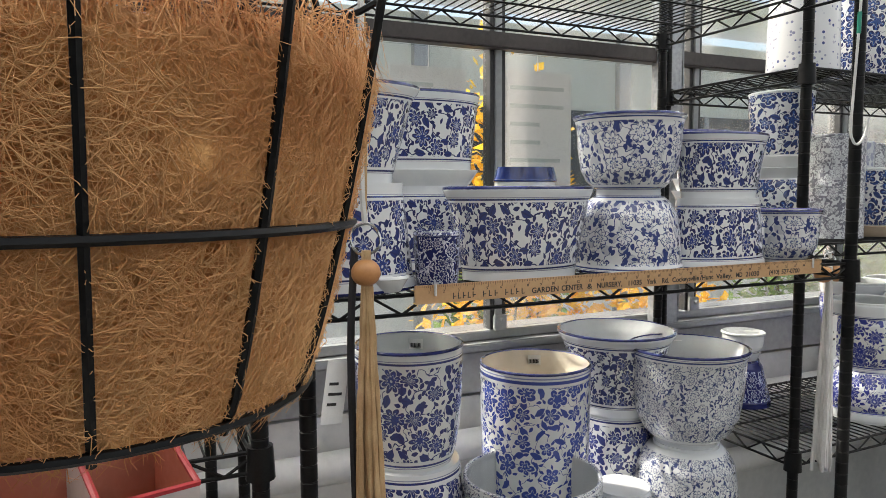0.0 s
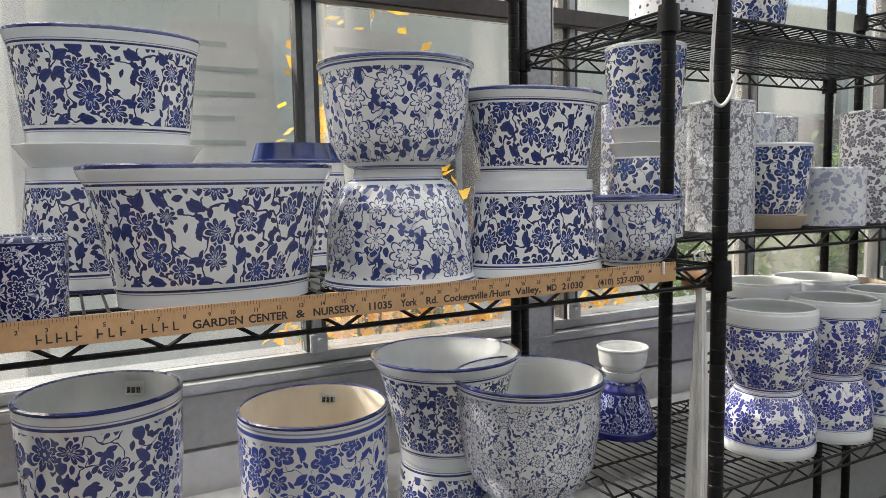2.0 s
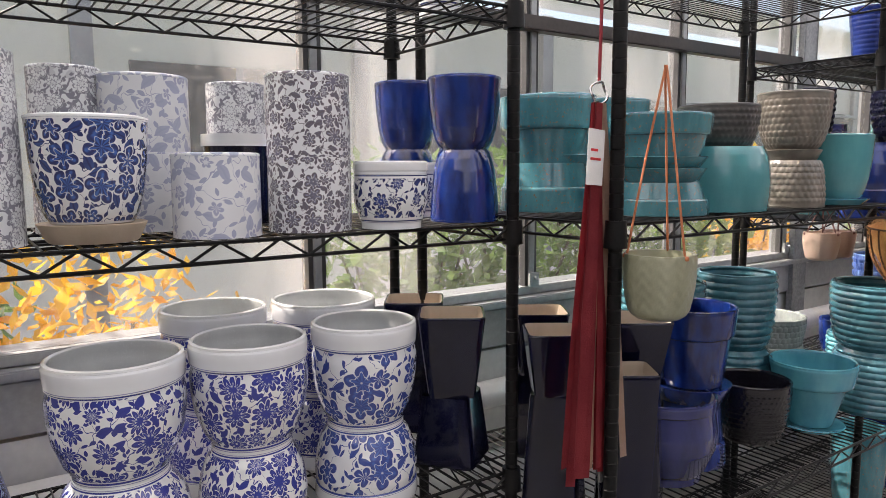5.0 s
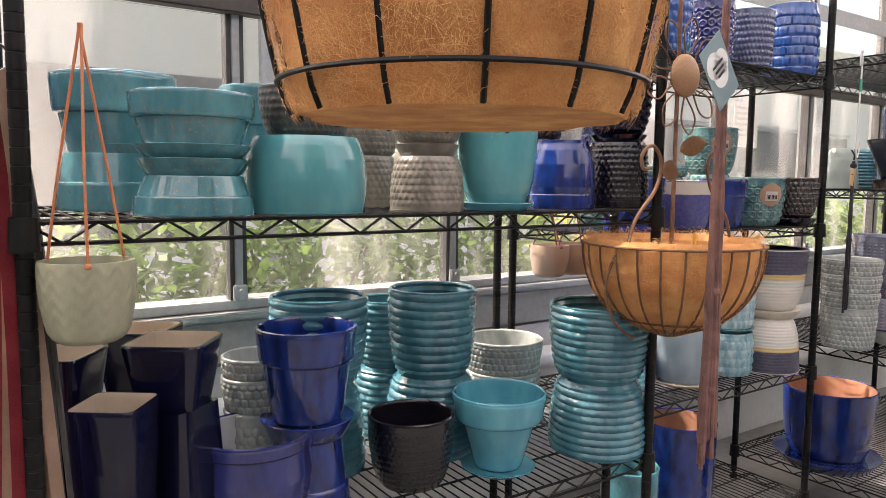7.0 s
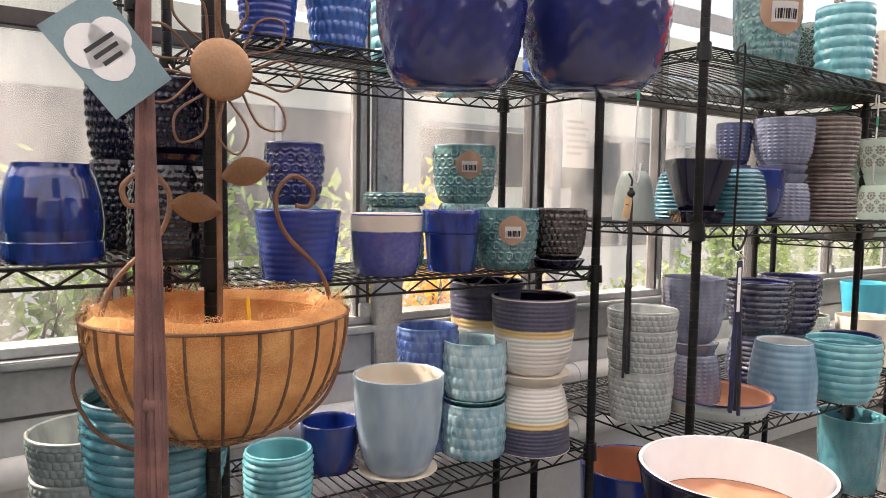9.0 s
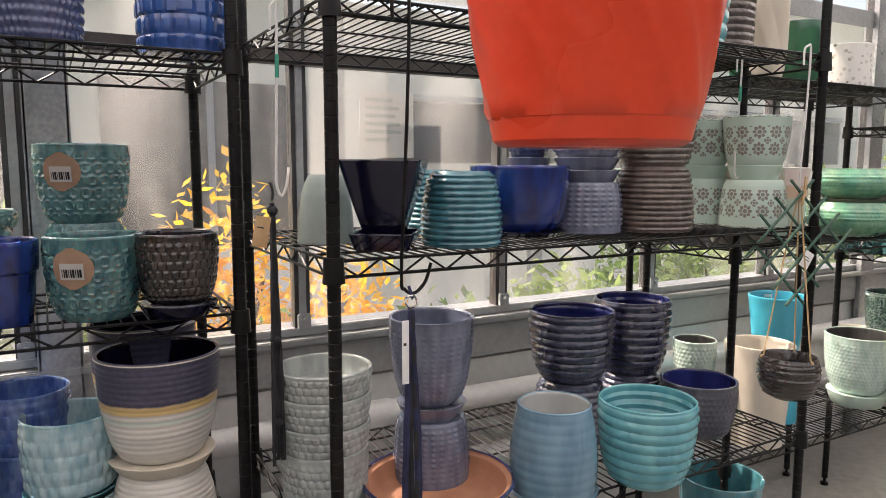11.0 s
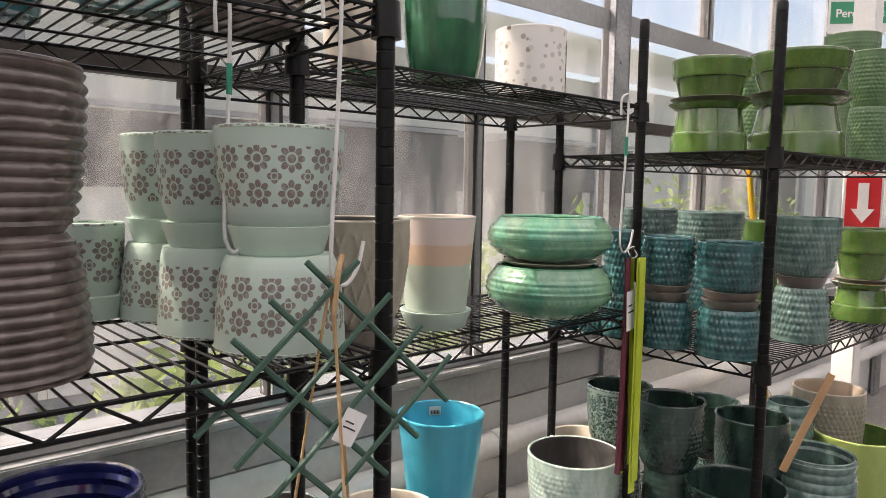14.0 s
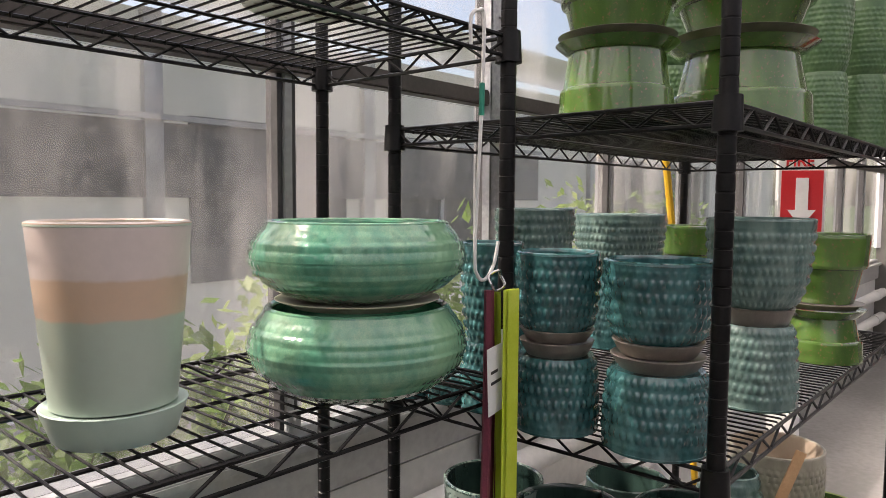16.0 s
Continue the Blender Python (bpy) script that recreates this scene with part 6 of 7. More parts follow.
def clump(x, y, z, rx, rz, count, size, a, b, label, seed, name="shrub", cat="shrub"):
    """A plant of many small leaves round a few stems."""
    s = thing(name, x, y, z, label, cat, "plants outside the windows")
    rng = random.Random(seed)
    bm = bmesh.new()
    for k in range(6):
        q = rng.uniform(0, 6.28)
        tube(bm, curve_points([(0, 0, 0), (0.2 * rx * math.cos(q), 0.2 * rx * math.sin(q), rz * 0.8), (0.6 * rx * math.cos(q), 0.5 * rx * math.sin(q), rz * 1.5)], 3), 0.006, 5)
    part("stems", bm, worn("plant_stem", (0.05, 0.06, 0.02), (0.10, 0.10, 0.04), 20, 0.8) if "plant_stem" not in bpy.data.materials else bpy.data.materials["plant_stem"], s)
    verts, faces = [], []
    for _ in range(count):
        q, f, u = rng.uniform(0, 6.28), rng.random() ** 0.4, rng.uniform(-1, 1)
        c = Vector((rx * f * math.cos(q) * math.sqrt(1 - u * u), rx * 0.8 * f * math.sin(q) * math.sqrt(1 - u * u), rz + rz * f * u * (0.8 + 0.4 * rng.random())))
        d = Vector((rng.uniform(-1, 1), rng.uniform(-1, 1), rng.uniform(-0.3, 1))).normalized()
        w = d.cross(Vector((rng.uniform(-1, 1), rng.uniform(-1, 1), 1))).normalized()
        l = size * rng.uniform(0.6, 1.4)
        i = len(verts)
        verts += [c, c + d * l * 0.5 + w * l * 0.24, c + d * l, c + d * l * 0.5 - w * l * 0.24]
        faces.append((i, i + 1, i + 2, i + 3))
    me = bpy.data.meshes.new("leaves")
    me.from_pydata([tuple(v) for v in verts], [], faces)
    key = "leaf_%.2f_%.2f" % (a[0], a[1])
    if key not in bpy.data.materials:
        n = Nodes(key)
        r = n.tree.nodes.new("ShaderNodeNewGeometry").outputs["Random Per Island"]
        n.done(n.mix(r, a, b), 0.5)
        t = n.add("ShaderNodeBsdfTranslucent", Color=n.mix(r, tuple(1.5 * q for q in a), tuple(1.4 * q for q in b)))
        m = n.add("ShaderNodeMixShader", Fac=0.5)
        n.tree.links.new(n.bsdf.outputs[0], m.inputs[1])
        n.tree.links.new(t.outputs[0], m.inputs[2])
        n.tree.links.new(m.outputs[0], n.out.inputs[0])
    me.materials.append(bpy.data.materials[key])
    o = new("leaves", me)
    o.parent = s


GREEN_A, GREEN_B = (0.06, 0.13, 0.025), (0.17, 0.27, 0.06)
GOLD_A, GOLD_B = (0.70, 0.36, 0.02), (0.80, 0.58, 0.06)
PALE_A, PALE_B = (0.20, 0.30, 0.08), (0.34, 0.42, 0.14)
rows = [(-0.2, 1.35, 0.35, 0.42, 0), (0.45, 1.3, 0.3, 0.30, 2), (1.0, 1.45, 0.34, 0.95, 1), (1.6, 1.25, 0.36, 0.62, 1), (2.1, 1.5, 0.3, 0.42, 1), (2.75, 1.4, 0.4, 0.72, 0),
        (3.3, 1.45, 0.42, 0.74, 0), (3.95, 1.5, 0.4, 0.80, 0), (4.45, 1.35, 0.3, 0.66, 2), (4.95, 1.4, 0.28, 0.72, 1), (5.5, 1.5, 0.3, 0.55, 1), (6.0, 1.35, 0.4, 0.44, 0),
        (6.6, 1.4, 0.38, 0.50, 2), (7.3, 1.5, 0.4, 0.60, 0), (8.0, 1.6, 0.4, 0.66, 2), (9.0, 1.6, 0.5, 0.7, 0), (10.2, 1.7, 0.5, 0.8, 2), (11.5, 1.8, 0.5, 0.8, 0)]
for i, (x, y, rx, rz, tone) in enumerate(rows):
    a, b, lab = ((GREEN_A, GREEN_B, "green leafy shrub outside the glass"), (GOLD_A, GOLD_B, "golden yellow flowering plant outside the glass"), (PALE_A, PALE_B, "pale green shrub outside the glass"))[tone]
    clump(x, y, -0.2, rx * 1.15, rz + 0.05, 2400, 0.075 if tone != 1 else 0.06, a, b, lab, 40 + i)
    if tone == 1:
        clump(x + 0.2, y + 0.3, -0.2, rx, rz * 0.7, 1200, 0.08, GREEN_A, GREEN_B, "green leafy shrub outside the glass", 90 + i)

pale_wall = worn("pale_house_cladding", (0.32, 0.33, 0.33), (0.44, 0.44, 0.44), 1.5, 0.6)
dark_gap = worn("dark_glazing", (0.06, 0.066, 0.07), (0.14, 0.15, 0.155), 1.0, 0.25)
slab("pavement", -14, 26, 0.96, 5.6, -0.2, -0.19, worn("pale_gravel", (0.24, 0.23, 0.21), (0.36, 0.35, 0.32), 6, 0.9, 0.0, 0.5), "pale gravel yard beside the greenhouse", "pavement")


def clouded_sheet():
    """White plastic sheeting of a greenhouse that the sun shines through."""
    n = Nodes("clouded_white_sheet")
    p = n.local()
    big = n.noise(p, 0.8, 5)
    n.done(n.mix(n.step(big, 0.3, 0.7), (0.70, 0.71, 0.70), (0.52, 0.54, 0.54)), 0.5)
    t = n.add("ShaderNodeBsdfTranslucent", Color=(0.78, 0.79, 0.78, 1))
    m = n.add("ShaderNodeMixShader", Fac=0.6)
    n.tree.links.new(n.bsdf.outputs[0], m.inputs[1])
    n.tree.links.new(t.outputs[0], m.inputs[2])
    n.tree.links.new(m.outputs[0], n.out.inputs[0])
    return n.mat


sheeting = clouded_sheet()
house = thing("greenhouse_building", 5.0, 5.0, -0.2, "pale neighbouring greenhouse with dark bays and a glazed roof", "building")
part("wall", box(bmesh.new(), -16, 20, 0, 0.01, 0, 3.1), sheeting, house)
for k in range(14):
    x = -14 + 2.3 * k
    if k % 3 != 1:
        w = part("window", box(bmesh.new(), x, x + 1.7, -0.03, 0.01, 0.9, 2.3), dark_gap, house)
        part("frame", box(bmesh.new(), x + 0.82, x + 0.88, -0.05, -0.025, 0.9, 2.3), pale_wall, w)
    part("post", box(bmesh.new(), x + 1.9, x + 2.05, -0.08, -0.005, 0, 3.1), alu, house)
# the shade along the front is a dark coloured sheet
part("window", box(bmesh.new(), 2.2, 9.5, -0.07, -0.035, 1.62, 2.22), dark_gap, house, "long band of glazing with its shade put into the dark colour")
part("rail", box(bmesh.new(), 2.2, 9.5, -0.12, -0.08, 2.235, 2.28), alu, house)
bm = bmesh.new()
v = [bm.verts.new(p) for p in ((-16, -0.3, 3.1), (20, -0.3, 3.1), (20, 3.5, 4.9), (-16, 3.5, 4.9))]
bm.faces.new(v)
bmesh.ops.solidify(bm, geom=bm.faces[:], thickness=0.05)
part("roof", bm, sheeting, house)


def poster(x, z, w, h, seed):
    p = thing("poster", x, WALL + 0.09, z, "faded white printed poster hung outside the glass", "poster")
    part("sheet", box(bmesh.new(), -w / 2, w / 2, 0, 0.002, 0, h, 0.0005), white_paint, p)
    rng = random.Random(seed)
    bm = bmesh.new()
    for k in range(6):
        box(bm, -w * 0.4, -w * 0.4 + w * rng.uniform(0.4, 0.8), -0.0014, -0.0004, h * (0.9 - 0.12 * k) - 0.012, h * (0.9 - 0.12 * k))
    part("print", bm, worn("faded_print", (0.45, 0.50, 0.48), (0.55, 0.58, 0.56), 20, 0.7) if "faded_print" not in bpy.data.materials else bpy.data.materials["faded_print"], p, "rows of faded print")
    part("string", rod(bmesh.new(), (0, 0.001, h), (0, 0.001, EAVE - z), 0.002, 5), white_cord, p)


poster(0.43, 1.19, 0.24, 0.46, 1)
poster(0.80, 1.20, 0.25, 0.46, 2)
poster(5.42, 1.42, 0.20, 0.22, 3)

# ---- pots on the racks ----

stack(-0.087, 0.138, 1.138, ("vine", 0.130, 0.108, 0.168, True), ("vine", 0.090, 0.139, 0.152))
stack(0.161, 0.380, 1.138, ("vine", 0.136, 0.113, 0.166, True), ("saucer_white", 0.128, 0.128, 0.032), ("vine", 0.110, 0.131, 0.151))
stack(0.060, 0.046, 1.138, ("scroll", 0.034, 0.038, 0.089))
stack(-0.029, 0.046, 1.138, ("dish", 0.024, 0.038, 0.024))
stack(0.257, 0.165, 1.138, ("vine", 0.117, 0.155, 0.161))
stack(0.457, 0.450, 1.138, ("vine", 0.104, 0.081, 0.177, True), ("blue_dish", 0.084, 0.075, 0.032, True))
stack(0.507, 0.117, 1.138, ("floral", 0.109, 0.062, 0.151, True), ("floral", 0.061, 0.107, 0.146))
stack(0.718, 0.129, 1.138, ("vine", 0.121, 0.103, 0.139, True), ("vine", 0.093, 0.121, 0.128))
stack(0.931, 0.380, 1.138, ("vine", 0.095, 0.075, 0.127, True), ("saucer_white", 0.089, 0.089, 0.026), ("saucer_white", 0.088, 0.088, 0.030), ("vine", 0.072, 0.092, 0.117))
stack(0.909, 0.087, 1.138, ("floral", 0.044, 0.078, 0.111))

stack(0.126, 0.330, 0.500, ("peony", 0.118, 0.102, 0.246, True), ("peony", 0.087, 0.112, 0.240))
stack(0.342, 0.200, 0.500, ("ring_pot", 0.117, 0.141, 0.221))
stack(0.450, 0.360, 0.500, ("pomegranate", 0.107, 0.126, 0.405))
stack(0.762, 0.460, 0.500, ("peony", 0.108, 0.093, 0.228, True), ("vine", 0.097, 0.151, 0.207))
stack(0.852, 0.300, 0.500, ("ivy", 0.134, 0.079, 0.179, True), ("ivy", 0.076, 0.145, 0.234))
stack(0.655, 0.300, 0.500, ("ivy", 0.074, 0.064, 0.098, True))

stack(1.107, 0.264, 1.165, ("rose", 0.074, 0.060, 0.155, True), ("saucer_white", 0.064, 0.068, 0.027), ("saucer_white", 0.068, 0.059, 0.028), ("rose", 0.056, 0.077, 0.155))
stack(1.267, 0.500, 1.165, ("floral_cylinder", 0.052, 0.051, 0.144), ("floral_cylinder", 0.051, 0.050, 0.141))
stack(1.332, 0.273, 1.165, ("carved_cylinder", 0.070, 0.069, 0.135), ("carved_cylinder", 0.069, 0.068, 0.133))
stack(1.486, 0.470, 1.165, ("carved_cylinder", 0.058, 0.057, 0.139), ("carved_cylinder", 0.057, 0.057, 0.138))
stack(1.488, 0.266, 1.165, ("saucer_tan", 0.076, 0.076, 0.029), ("rose", 0.057, 0.083, 0.154))
stack(1.605, 0.440, 1.165, ("leaf_cylinder", 0.076, 0.075, 0.136), ("leaf_cylinder", 0.076, 0.076, 0.130))
stack(1.666, 0.237, 1.165, ("leaf_cylinder", 0.069, 0.068, 0.130))
stack(1.784, 0.480, 1.165, ("navy_white", 0.059, 0.064, 0.170), ("carved_cylinder", 0.056, 0.055, 0.098))
stack(1.831, 0.246, 1.165, ("paisley_cylinder", 0.072, 0.071, 0.129), ("paisley_cylinder", 0.072, 0.071, 0.134))
stack(1.968, 0.200, 1.165, ("bulb", 0.054, 0.067, 0.117))
stack(2.205, 0.420, 1.165, ("bulb", 0.058, 0.070, 0.116))
stack(2.176, 0.259, 1.165, ("cobalt", 0.070, 0.048, 0.142, True), ("cobalt", 0.047, 0.074, 0.142))
stack(2.165, 0.460, 1.165, ("cobalt", 0.071, 0.048, 0.147, True), ("cobalt", 0.048, 0.071, 0.145))

stack(1.509, 0.279, 0.655, ("lotus", 0.106, 0.072, 0.140, True), ("lotus", 0.071, 0.104, 0.188))
stack(1.716, 0.259, 0.655, ("lotus", 0.093, 0.068, 0.150, True), ("lotus", 0.068, 0.099, 0.182))
stack(1.936, 0.253, 0.655, ("orchid", 0.098, 0.072, 0.144, True), ("orchid", 0.071, 0.099, 0.189))
stack(1.721, 0.470, 0.655, ("lotus", 0.098, 0.071, 0.156, True), ("lotus", 0.071, 0.102, 0.193))
stack(1.956, 0.471, 0.655, ("lotus", 0.107, 0.078, 0.149, True), ("lotus", 0.077, 0.111, 0.192))
stack(1.290, 0.522, 0.655, ("navy_vase", 0.083, 0.048, 0.131), ("saucer_white", 0.048, 0.050, 0.026), ("white_cup", 0.044, 0.062, 0.057))
stack(2.164, 0.289, 0.655, ("square", 0.079, 0.060, 0.143, True), ("square", 0.057, 0.081, 0.172))
stack(2.206, 0.500, 0.655, ("square", 0.076, 0.058, 0.125, True), ("square", 0.058, 0.081, 0.183))

stack(2.526, 0.052, 1.175, ("teal", 0.102, 0.081, 0.065, True), ("saucer_teal", 0.095, 0.095, 0.029), ("saucer_teal", 0.095, 0.098, 0.023), ("teal", 0.080, 0.104, 0.084))
stack(2.463, 0.300, 1.175, ("teal", 0.097, 0.077, 0.092, True), ("saucer_teal", 0.090, 0.093, 0.032), ("teal", 0.077, 0.095, 0.132))
stack(2.806, 0.450, 1.175, ("teal", 0.116, 0.092, 0.089, True), ("teal", 0.088, 0.114, 0.184))
stack(2.736, 0.060, 1.175, ("teal_jar", 0.110, 0.097, 0.139, True), ("dark", 0.064, 0.087, 0.090))
stack(2.986, 0.026, 1.175, ("lattice", 0.076, 0.062, 0.110, True), ("saucer_taupe", 0.066, 0.066, 0.025), ("lattice", 0.053, 0.083, 0.133))
stack(2.988, 0.300, 1.175, ("lattice", 0.078, 0.065, 0.118, True), ("lattice", 0.061, 0.077, 0.077))
stack(3.155, 0.010, 1.175, ("saucer_aqua", 0.082, 0.085, 0.016), ("aqua", 0.062, 0.088, 0.156))
stack(3.363, 0.025, 1.175, ("neck", 0.077, 0.058, 0.157, True))
stack(3.551, 0.026, 1.175, ("black_carved", 0.076, 0.066, 0.159, True), ("saucer_ink", 0.069, 0.069, 0.020), ("ink", 0.054, 0.078, 0.125))
stack(3.501, 0.250, 1.175, ("black_carved", 0.059, 0.052, 0.175, True), ("ink", 0.043, 0.058, 0.152))
stack(2.440, 0.300, 1.175, ("teal", 0.106, 0.089, 0.106, True), ("teal", 0.079, 0.109, 0.145))

stack(2.640, 0.107, 0.560, ("indigo", 0.085, 0.116, 0.192))
stack(2.762, 0.127, 0.560, ("terra_blue", 0.087, 0.069, 0.154, True), ("saucer_cobalt", 0.077, 0.095, 0.040), ("terra_blue", 0.072, 0.102, 0.186))
stack(3.004, 0.113, 0.560, ("black_carved", 0.066, 0.097, 0.159))
stack(3.217, 0.066, 0.560, ("saucer_aqua", 0.075, 0.088, 0.012), ("terra_aqua", 0.055, 0.112, 0.173))
stack(3.522, 0.042, 0.560, ("rib_teal", 0.120, 0.094, 0.182, True), ("rib_teal", 0.094, 0.124, 0.190))
stack(3.161, 0.270, 0.560, ("rib_teal", 0.116, 0.087, 0.195, True), ("rib_teal", 0.083, 0.108, 0.215))
stack(2.866, 0.300, 0.560, ("rib_teal", 0.104, 0.077, 0.203, True), ("rib_teal", 0.077, 0.111, 0.207))
stack(3.441, 0.330, 0.560, ("hex", 0.087, 0.102, 0.053), ("hex", 0.093, 0.105, 0.096), ("hex", 0.098, 0.111, 0.089))
stack(2.699, 0.250, 0.560, ("hex", 0.061, 0.070, 0.188), ("hex", 0.063, 0.074, 0.072), ("hex", 0.063, 0.073, 0.043))
stack(3.131, 0.450, 0.560, ("rib_teal", 0.088, 0.070, 0.183, True), ("rib_teal", 0.065, 0.082, 0.176))
stack(3.864, 0.220, 0.100, ("teal_plain", 0.077, 0.089, 0.269))
stack(2.492, 0.080, 0.560, ("square", 0.081, 0.063, 0.277, True), ("square", 0.058, 0.081, 0.117))
stack(2.379, 0.000, 0.560, ("square", 0.048, 0.064, 0.319))
stack(2.313, 0.130, 0.560, ("square", 0.070, 0.052, 0.253, True), ("square", 0.055, 0.074, 0.129))
stack(2.492, 0.380, 0.560, ("square", 0.078, 0.063, 0.207, True), ("square", 0.059, 0.083, 0.154))

stack(3.884, 0.265, 1.095, ("band", 0.083, 0.100, 0.157))
stack(3.953, 0.450, 1.095, ("mosaic", 0.077, 0.061, 0.168, True), ("mosaic_indigo", 0.053, 0.076, 0.155))
stack(4.115, 0.255, 1.095, ("cream_blue", 0.074, 0.090, 0.149))
stack(4.305, 0.243, 1.095, ("terra_blue", 0.062, 0.078, 0.157))
stack(4.475, 0.225, 1.095, ("mosaic", 0.063, 0.089, 0.163))
stack(4.623, 0.177, 1.095, ("saucer_ink", 0.061, 0.076, 0.025), ("black_mosaic", 0.054, 0.079, 0.139))
stack(4.472, 0.420, 1.095, ("mosaic", 0.083, 0.070, 0.175, True), ("mosaic", 0.066, 0.095, 0.166))
stack(4.257, 0.460, 1.095, ("mosaic", 0.084, 0.071, 0.164, True), ("mosaic", 0.075, 0.087, 0.038))

stack(4.584, 0.227, 0.575, ("navy_cream", 0.111, 0.078, 0.192, True), ("saucer_cream", 0.081, 0.107, 0.030), ("navy_cream", 0.080, 0.122, 0.215))
stack(4.580, 0.440, 0.575, ("navy_cream", 0.101, 0.073, 0.185, True), ("navy_cream", 0.073, 0.118, 0.273))
stack(4.414, 0.278, 0.575, ("drop_cyan", 0.085, 0.088, 0.146), ("saucer_teal", 0.089, 0.091, 0.017), ("drop_cyan", 0.079, 0.089, 0.154))
stack(4.335, 0.400, 0.575, ("drop_blue", 0.081, 0.085, 0.222), ("drop_blue", 0.076, 0.088, 0.123))
stack(4.162, 0.268, 0.575, ("saucer_cream", 0.093, 0.103, 0.012), ("mist", 0.080, 0.118, 0.245))
stack(4.020, 0.376, 0.575, ("cobalt", 0.058, 0.077, 0.127))
stack(3.830, 0.250, 0.575, ("rib_cyan", 0.069, 0.075, 0.128))

stack(3.801, 0.232, 1.615, ("band", 0.054, 0.071, 0.160))
stack(3.973, 0.239, 1.615, ("drop_indigo", 0.057, 0.079, 0.175))
stack(4.187, 0.228, 1.615, ("mosaic_indigo", 0.060, 0.068, 0.192))
stack(4.402, 0.241, 1.615, ("rope", 0.073, 0.080, 0.192))
stack(4.670, 0.251, 1.615, ("weave", 0.092, 0.086, 0.250))
stack(4.217, 0.400, 1.615, ("rib_cyan", 0.052, 0.060, 0.249))

stack(4.136, 0.250, 0.100, ("terracotta_lined", 0.102, 0.119, 0.356))
stack(4.997, 0.200, 0.140, ("saucer_cobalt", 0.164, 0.195, 0.044), ("terracotta_lined", 0.133, 0.168, 0.263))

stack(4.939, 0.182, 1.225, ("sage", 0.063, 0.034, 0.149, True))
stack(5.004, 0.008, 1.225, ("tray", 0.065, 0.078, 0.034), ("square", 0.047, 0.097, 0.146))
stack(5.178, -0.005, 1.225, ("rib_aqua", 0.085, 0.061, 0.157, True))
stack(5.266, 0.280, 1.225, ("rib_aqua", 0.068, 0.047, 0.158, True))
stack(5.417, 0.117, 1.225, ("saucer_ink", 0.100, 0.118, 0.012), ("cobalt", 0.085, 0.123, 0.155))
stack(5.625, 0.115, 1.225, ("peri", 0.095, 0.083, 0.127, True), ("saucer_peri", 0.086, 0.083, 0.031), ("saucer_peri", 0.077, 0.085, 0.031), ("peri", 0.072, 0.102, 0.159))
stack(5.538, 0.250, 1.225, ("peri", 0.069, 0.054, 0.154, True), ("saucer_peri", 0.056, 0.062, 0.036), ("peri_dark", 0.045, 0.061, 0.148))
stack(5.812, 0.062, 1.225, ("rib_brown", 0.102, 0.080, 0.167, True), ("rib_brown", 0.078, 0.102, 0.192))
stack(6.159, 0.016, 1.225, ("mint", 0.092, 0.074, 0.130, True), ("saucer_mint", 0.072, 0.073, 0.041), ("mint", 0.068, 0.090, 0.133))
stack(6.125, 0.170, 1.225, ("mint", 0.081, 0.071, 0.132, True), ("saucer_mint", 0.073, 0.075, 0.038), ("mint", 0.061, 0.081, 0.131))
stack(6.120, 0.330, 1.225, ("mint", 0.081, 0.066, 0.128, True), ("saucer_mint", 0.067, 0.069, 0.041), ("mint", 0.058, 0.076, 0.136))
stack(6.011, 0.382, 1.225, ("saucer_mint", 0.045, 0.052, 0.040), ("mint", 0.038, 0.050, 0.119))

stack(4.898, 0.100, 0.640, ("hex", 0.084, 0.094, 0.151), ("hex", 0.088, 0.099, 0.057), ("hex", 0.091, 0.101, 0.063), ("hex", 0.093, 0.103, 0.056))
stack(5.177, 0.130, 0.640, ("peri", 0.093, 0.077, 0.162, True), ("saucer_peri", 0.065, 0.083, 0.036), ("peri", 0.061, 0.100, 0.203))
stack(5.660, 0.200, 0.640, ("rib_navy", 0.105, 0.076, 0.161, True), ("rib_navy", 0.073, 0.117, 0.195))
stack(5.917, 0.231, 0.640, ("rib_navy", 0.102, 0.076, 0.140, True), ("rib_navy", 0.074, 0.112, 0.220))
stack(5.408, -0.047, 0.640, ("blue_jar", 0.107, 0.086, 0.204))
stack(5.632, -0.120, 0.640, ("rib_cyan", 0.076, 0.115, 0.199))
stack(5.987, 0.032, 0.640, ("dimple", 0.074, 0.105, 0.154))
stack(5.124, 0.000, 0.640, ("speckled", 0.095, 0.170, 0.069))
stack(6.189, 0.100, 0.140, ("teal_plain", 0.099, 0.124, 0.297))

stack(6.030, 0.250, 1.692, ("diamond", 0.059, 0.077, 0.286))
stack(6.191, 0.180, 1.692, ("rib_brown", 0.083, 0.088, 0.259))
stack(6.420, 0.200, 1.672, ("facet", 0.054, 0.071, 0.321))
stack(5.863, 0.350, 1.692, ("teal_plain", 0.072, 0.084, 0.282))
stack(5.549, 0.150, 1.692, ("mosaic", 0.081, 0.111, 0.348))
stack(5.967, 0.098, 1.692, ("rib_cyan", 0.082, 0.098, 0.312))

stack(6.446, 0.277, 1.135, ("saucer_taupe", 0.095, 0.108, 0.047), ("wicker", 0.087, 0.126, 0.206))
stack(6.723, 0.321, 1.135, ("saucer_mint", 0.074, 0.082, 0.041), ("ombre", 0.070, 0.089, 0.211))
stack(7.056, 0.264, 1.135, ("green_bowl", 0.060, 0.160, 0.126), ("saucer_cream", 0.121, 0.121, 0.012), ("green_bowl", 0.060, 0.158, 0.110))

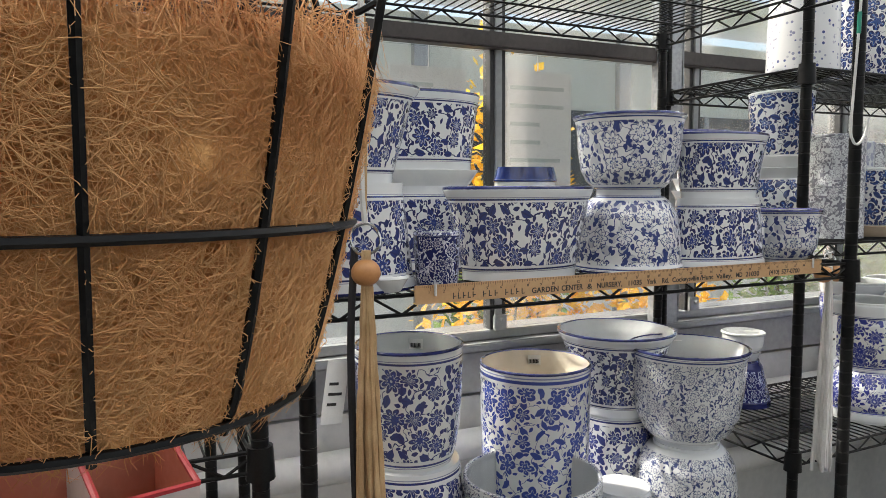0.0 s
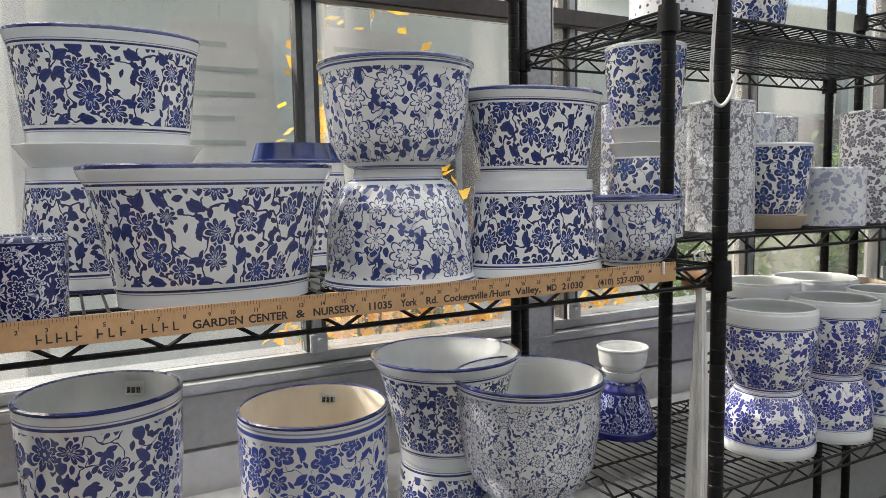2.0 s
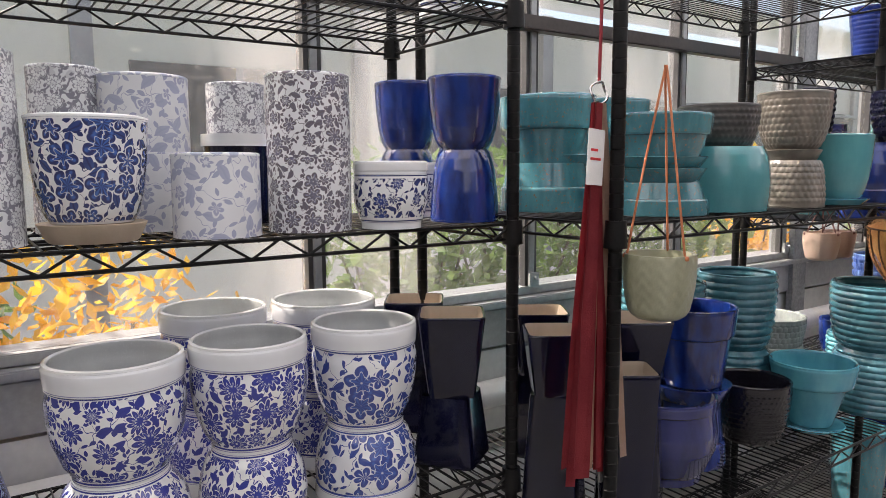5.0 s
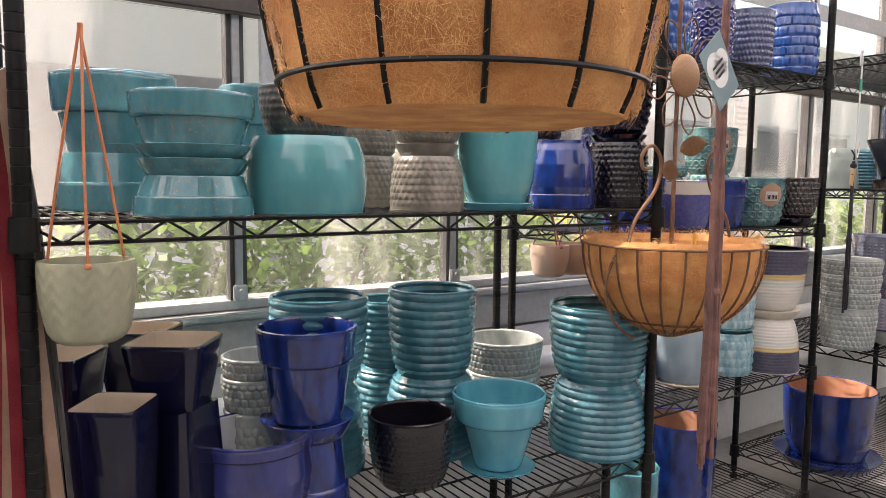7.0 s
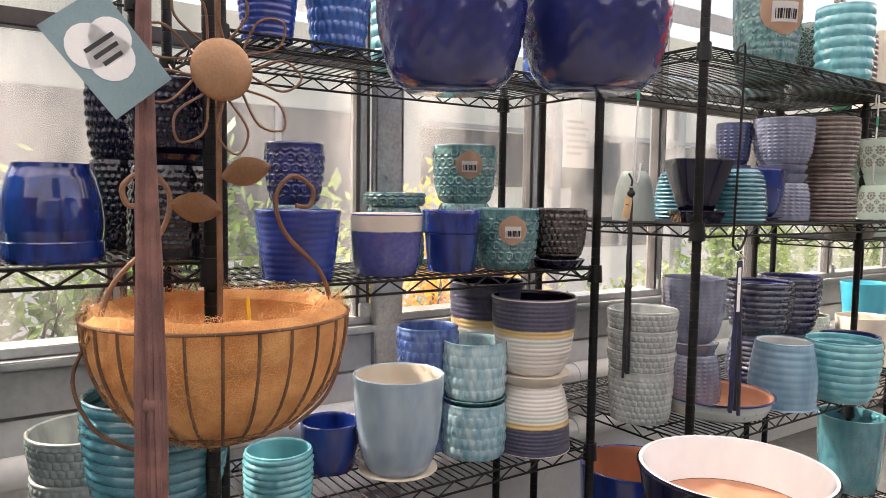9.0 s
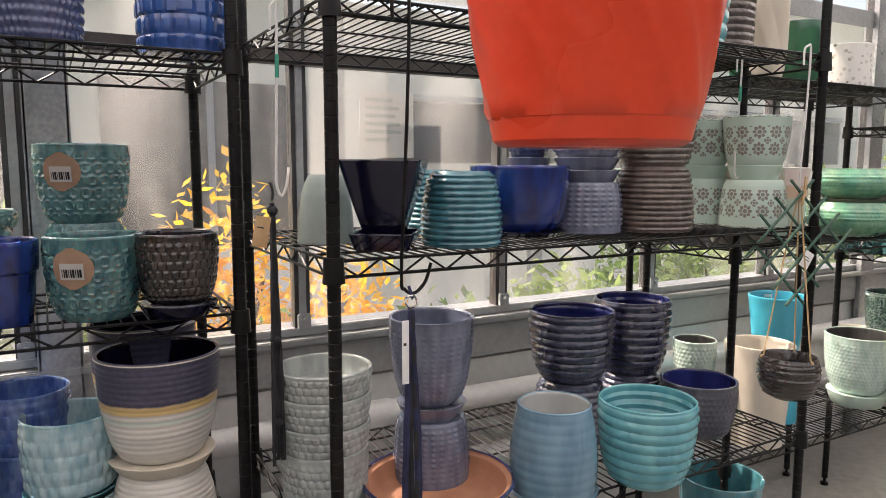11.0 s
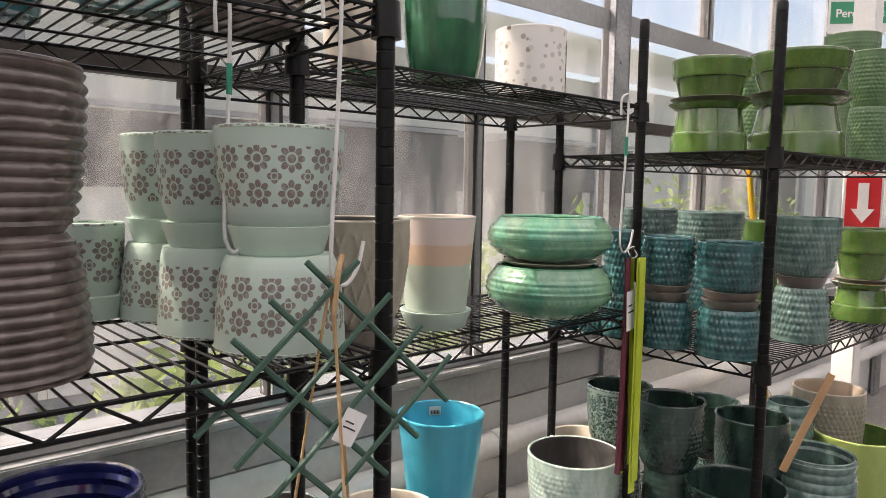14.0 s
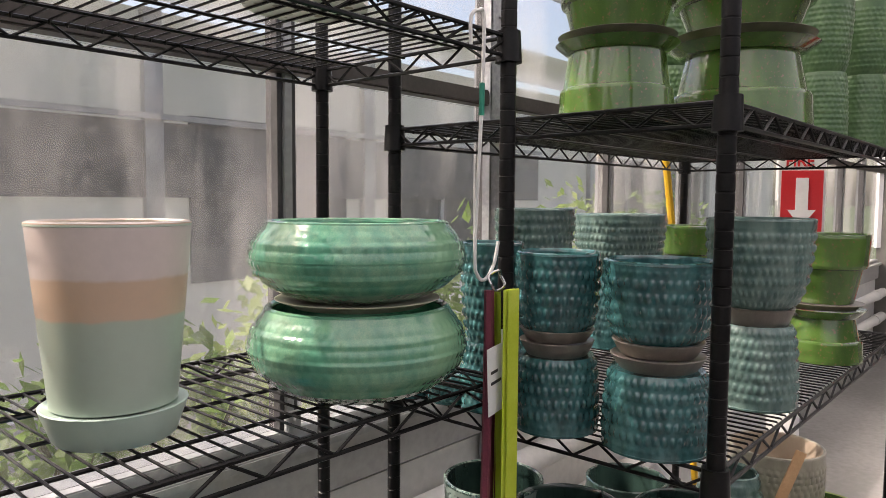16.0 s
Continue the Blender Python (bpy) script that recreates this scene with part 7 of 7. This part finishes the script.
stack(6.696, 0.274, 1.672, ("emerald", 0.066, 0.091, 0.205))
stack(6.964, 0.265, 1.672, ("terrazzo", 0.083, 0.084, 0.153))
stack(6.572, 0.400, 1.672, ("emerald", 0.034, 0.050, 0.226))

stack(7.210, 0.283, 0.445, ("saucer_mint", 0.097, 0.111, 0.054), ("mint_scale", 0.084, 0.129, 0.230))
stack(6.768, 0.346, 0.445, ("cyan", 0.090, 0.076, 0.240, True), ("cyan", 0.076, 0.104, 0.229))
stack(6.504, 0.220, 0.445, ("cream", 0.087, 0.113, 0.348))
stack(6.369, 0.380, 0.445, ("mint_scale", 0.061, 0.053, 0.177, True), ("saucer_mint", 0.057, 0.065, 0.020), ("mint_scale", 0.053, 0.074, 0.145))
stack(7.387, 0.400, 0.450, ("cream", 0.074, 0.091, 0.254))

stack(7.371, -0.061, 1.045, ("hive", 0.081, 0.069, 0.119, True), ("saucer_hive", 0.064, 0.071, 0.022), ("saucer_hive", 0.069, 0.069, 0.022), ("hive", 0.062, 0.084, 0.119))
stack(7.347, 0.103, 1.045, ("hive", 0.069, 0.061, 0.121, True), ("saucer_hive", 0.061, 0.061, 0.024), ("saucer_hive", 0.059, 0.061, 0.019), ("hive", 0.056, 0.068, 0.123))
stack(7.364, 0.250, 1.045, ("hive", 0.056, 0.048, 0.121, True), ("hive", 0.043, 0.056, 0.174))
stack(7.569, 0.300, 1.045, ("hive", 0.070, 0.058, 0.225, True), ("knit", 0.055, 0.081, 0.128))
stack(8.032, 0.350, 1.045, ("hive", 0.096, 0.081, 0.189, True), ("knit", 0.081, 0.117, 0.147))
stack(7.349, 0.330, 1.045, ("hive", 0.045, 0.037, 0.053, True))
stack(7.320, 0.420, 1.045, ("hive", 0.044, 0.035, 0.049, True))
stack(7.714, -0.096, 1.045, ("knit", 0.074, 0.061, 0.149, True), ("saucer_knit", 0.065, 0.065, 0.031), ("knit", 0.060, 0.093, 0.160))
stack(8.216, -0.091, 1.045, ("green", 0.087, 0.067, 0.102, True), ("saucer_green", 0.092, 0.092, 0.020), ("saucer_hive", 0.088, 0.088, 0.014), ("green", 0.063, 0.093, 0.160))
stack(8.349, 0.300, 1.045, ("green", 0.066, 0.057, 0.137, True), ("green", 0.053, 0.073, 0.164))

stack(7.523, 0.100, 1.553, ("green", 0.101, 0.084, 0.121, True), ("saucer_green", 0.108, 0.108, 0.018), ("saucer_hive", 0.104, 0.104, 0.014), ("green", 0.078, 0.103, 0.102))
stack(7.812, -0.018, 1.553, ("green", 0.133, 0.104, 0.146, True), ("saucer_green", 0.140, 0.140, 0.020), ("saucer_hive", 0.134, 0.134, 0.018), ("green", 0.097, 0.137, 0.112))
stack(8.471, 0.000, 1.553, ("dot", 0.071, 0.062, 0.204, True), ("dot", 0.057, 0.075, 0.191))
stack(8.705, -0.050, 1.553, ("dot", 0.075, 0.065, 0.222, True), ("dot", 0.061, 0.079, 0.202))
stack(8.703, 0.150, 1.553, ("dot", 0.090, 0.079, 0.266, True), ("dot", 0.074, 0.098, 0.243))
stack(8.083, 0.250, 1.553, ("dot", 0.060, 0.051, 0.194, True), ("dot", 0.051, 0.063, 0.150))

stack(7.440, 0.300, 0.450, ("diamond", 0.077, 0.064, 0.216, True), ("diamond", 0.060, 0.097, 0.209))
stack(7.420, 0.120, 0.450, ("etch", 0.072, 0.063, 0.234), ("diamond_dark", 0.063, 0.096, 0.195))
stack(7.905, 0.250, 0.450, ("diamond", 0.077, 0.068, 0.118, True), ("diamond_dark", 0.068, 0.096, 0.182))
stack(7.781, 0.050, 0.450, ("diamond_dark", 0.070, 0.108, 0.323))
stack(7.473, -0.050, 0.450, ("etch", 0.107, 0.130, 0.226))
stack(7.875, -0.100, 0.450, ("rib_green", 0.086, 0.112, 0.229))
stack(8.392, 0.050, 0.450, ("knit_tan", 0.099, 0.121, 0.302))
stack(8.300, -0.080, 0.450, ("lime", 0.107, 0.136, 0.189))
stack(8.179, 0.100, 0.450, ("beehive", 0.080, 0.069, 0.278))

stack(-0.500, 0.220, 1.360, ("vine", 0.085, 0.115, 0.215))
stack(-0.362, 0.200, 1.360, ("rose", 0.052, 0.066, 0.190))
stack(-0.279, 0.250, 0.930, ("peony", 0.042, 0.034, 0.134, True), ("peony", 0.034, 0.045, 0.106))

stack(1.192, 0.276, 1.580, ("polka", 0.086, 0.081, 0.217))
stack(1.423, 0.283, 1.580, ("rose", 0.069, 0.083, 0.245))
stack(2.182, 0.350, 1.580, ("vine", 0.044, 0.058, 0.208))
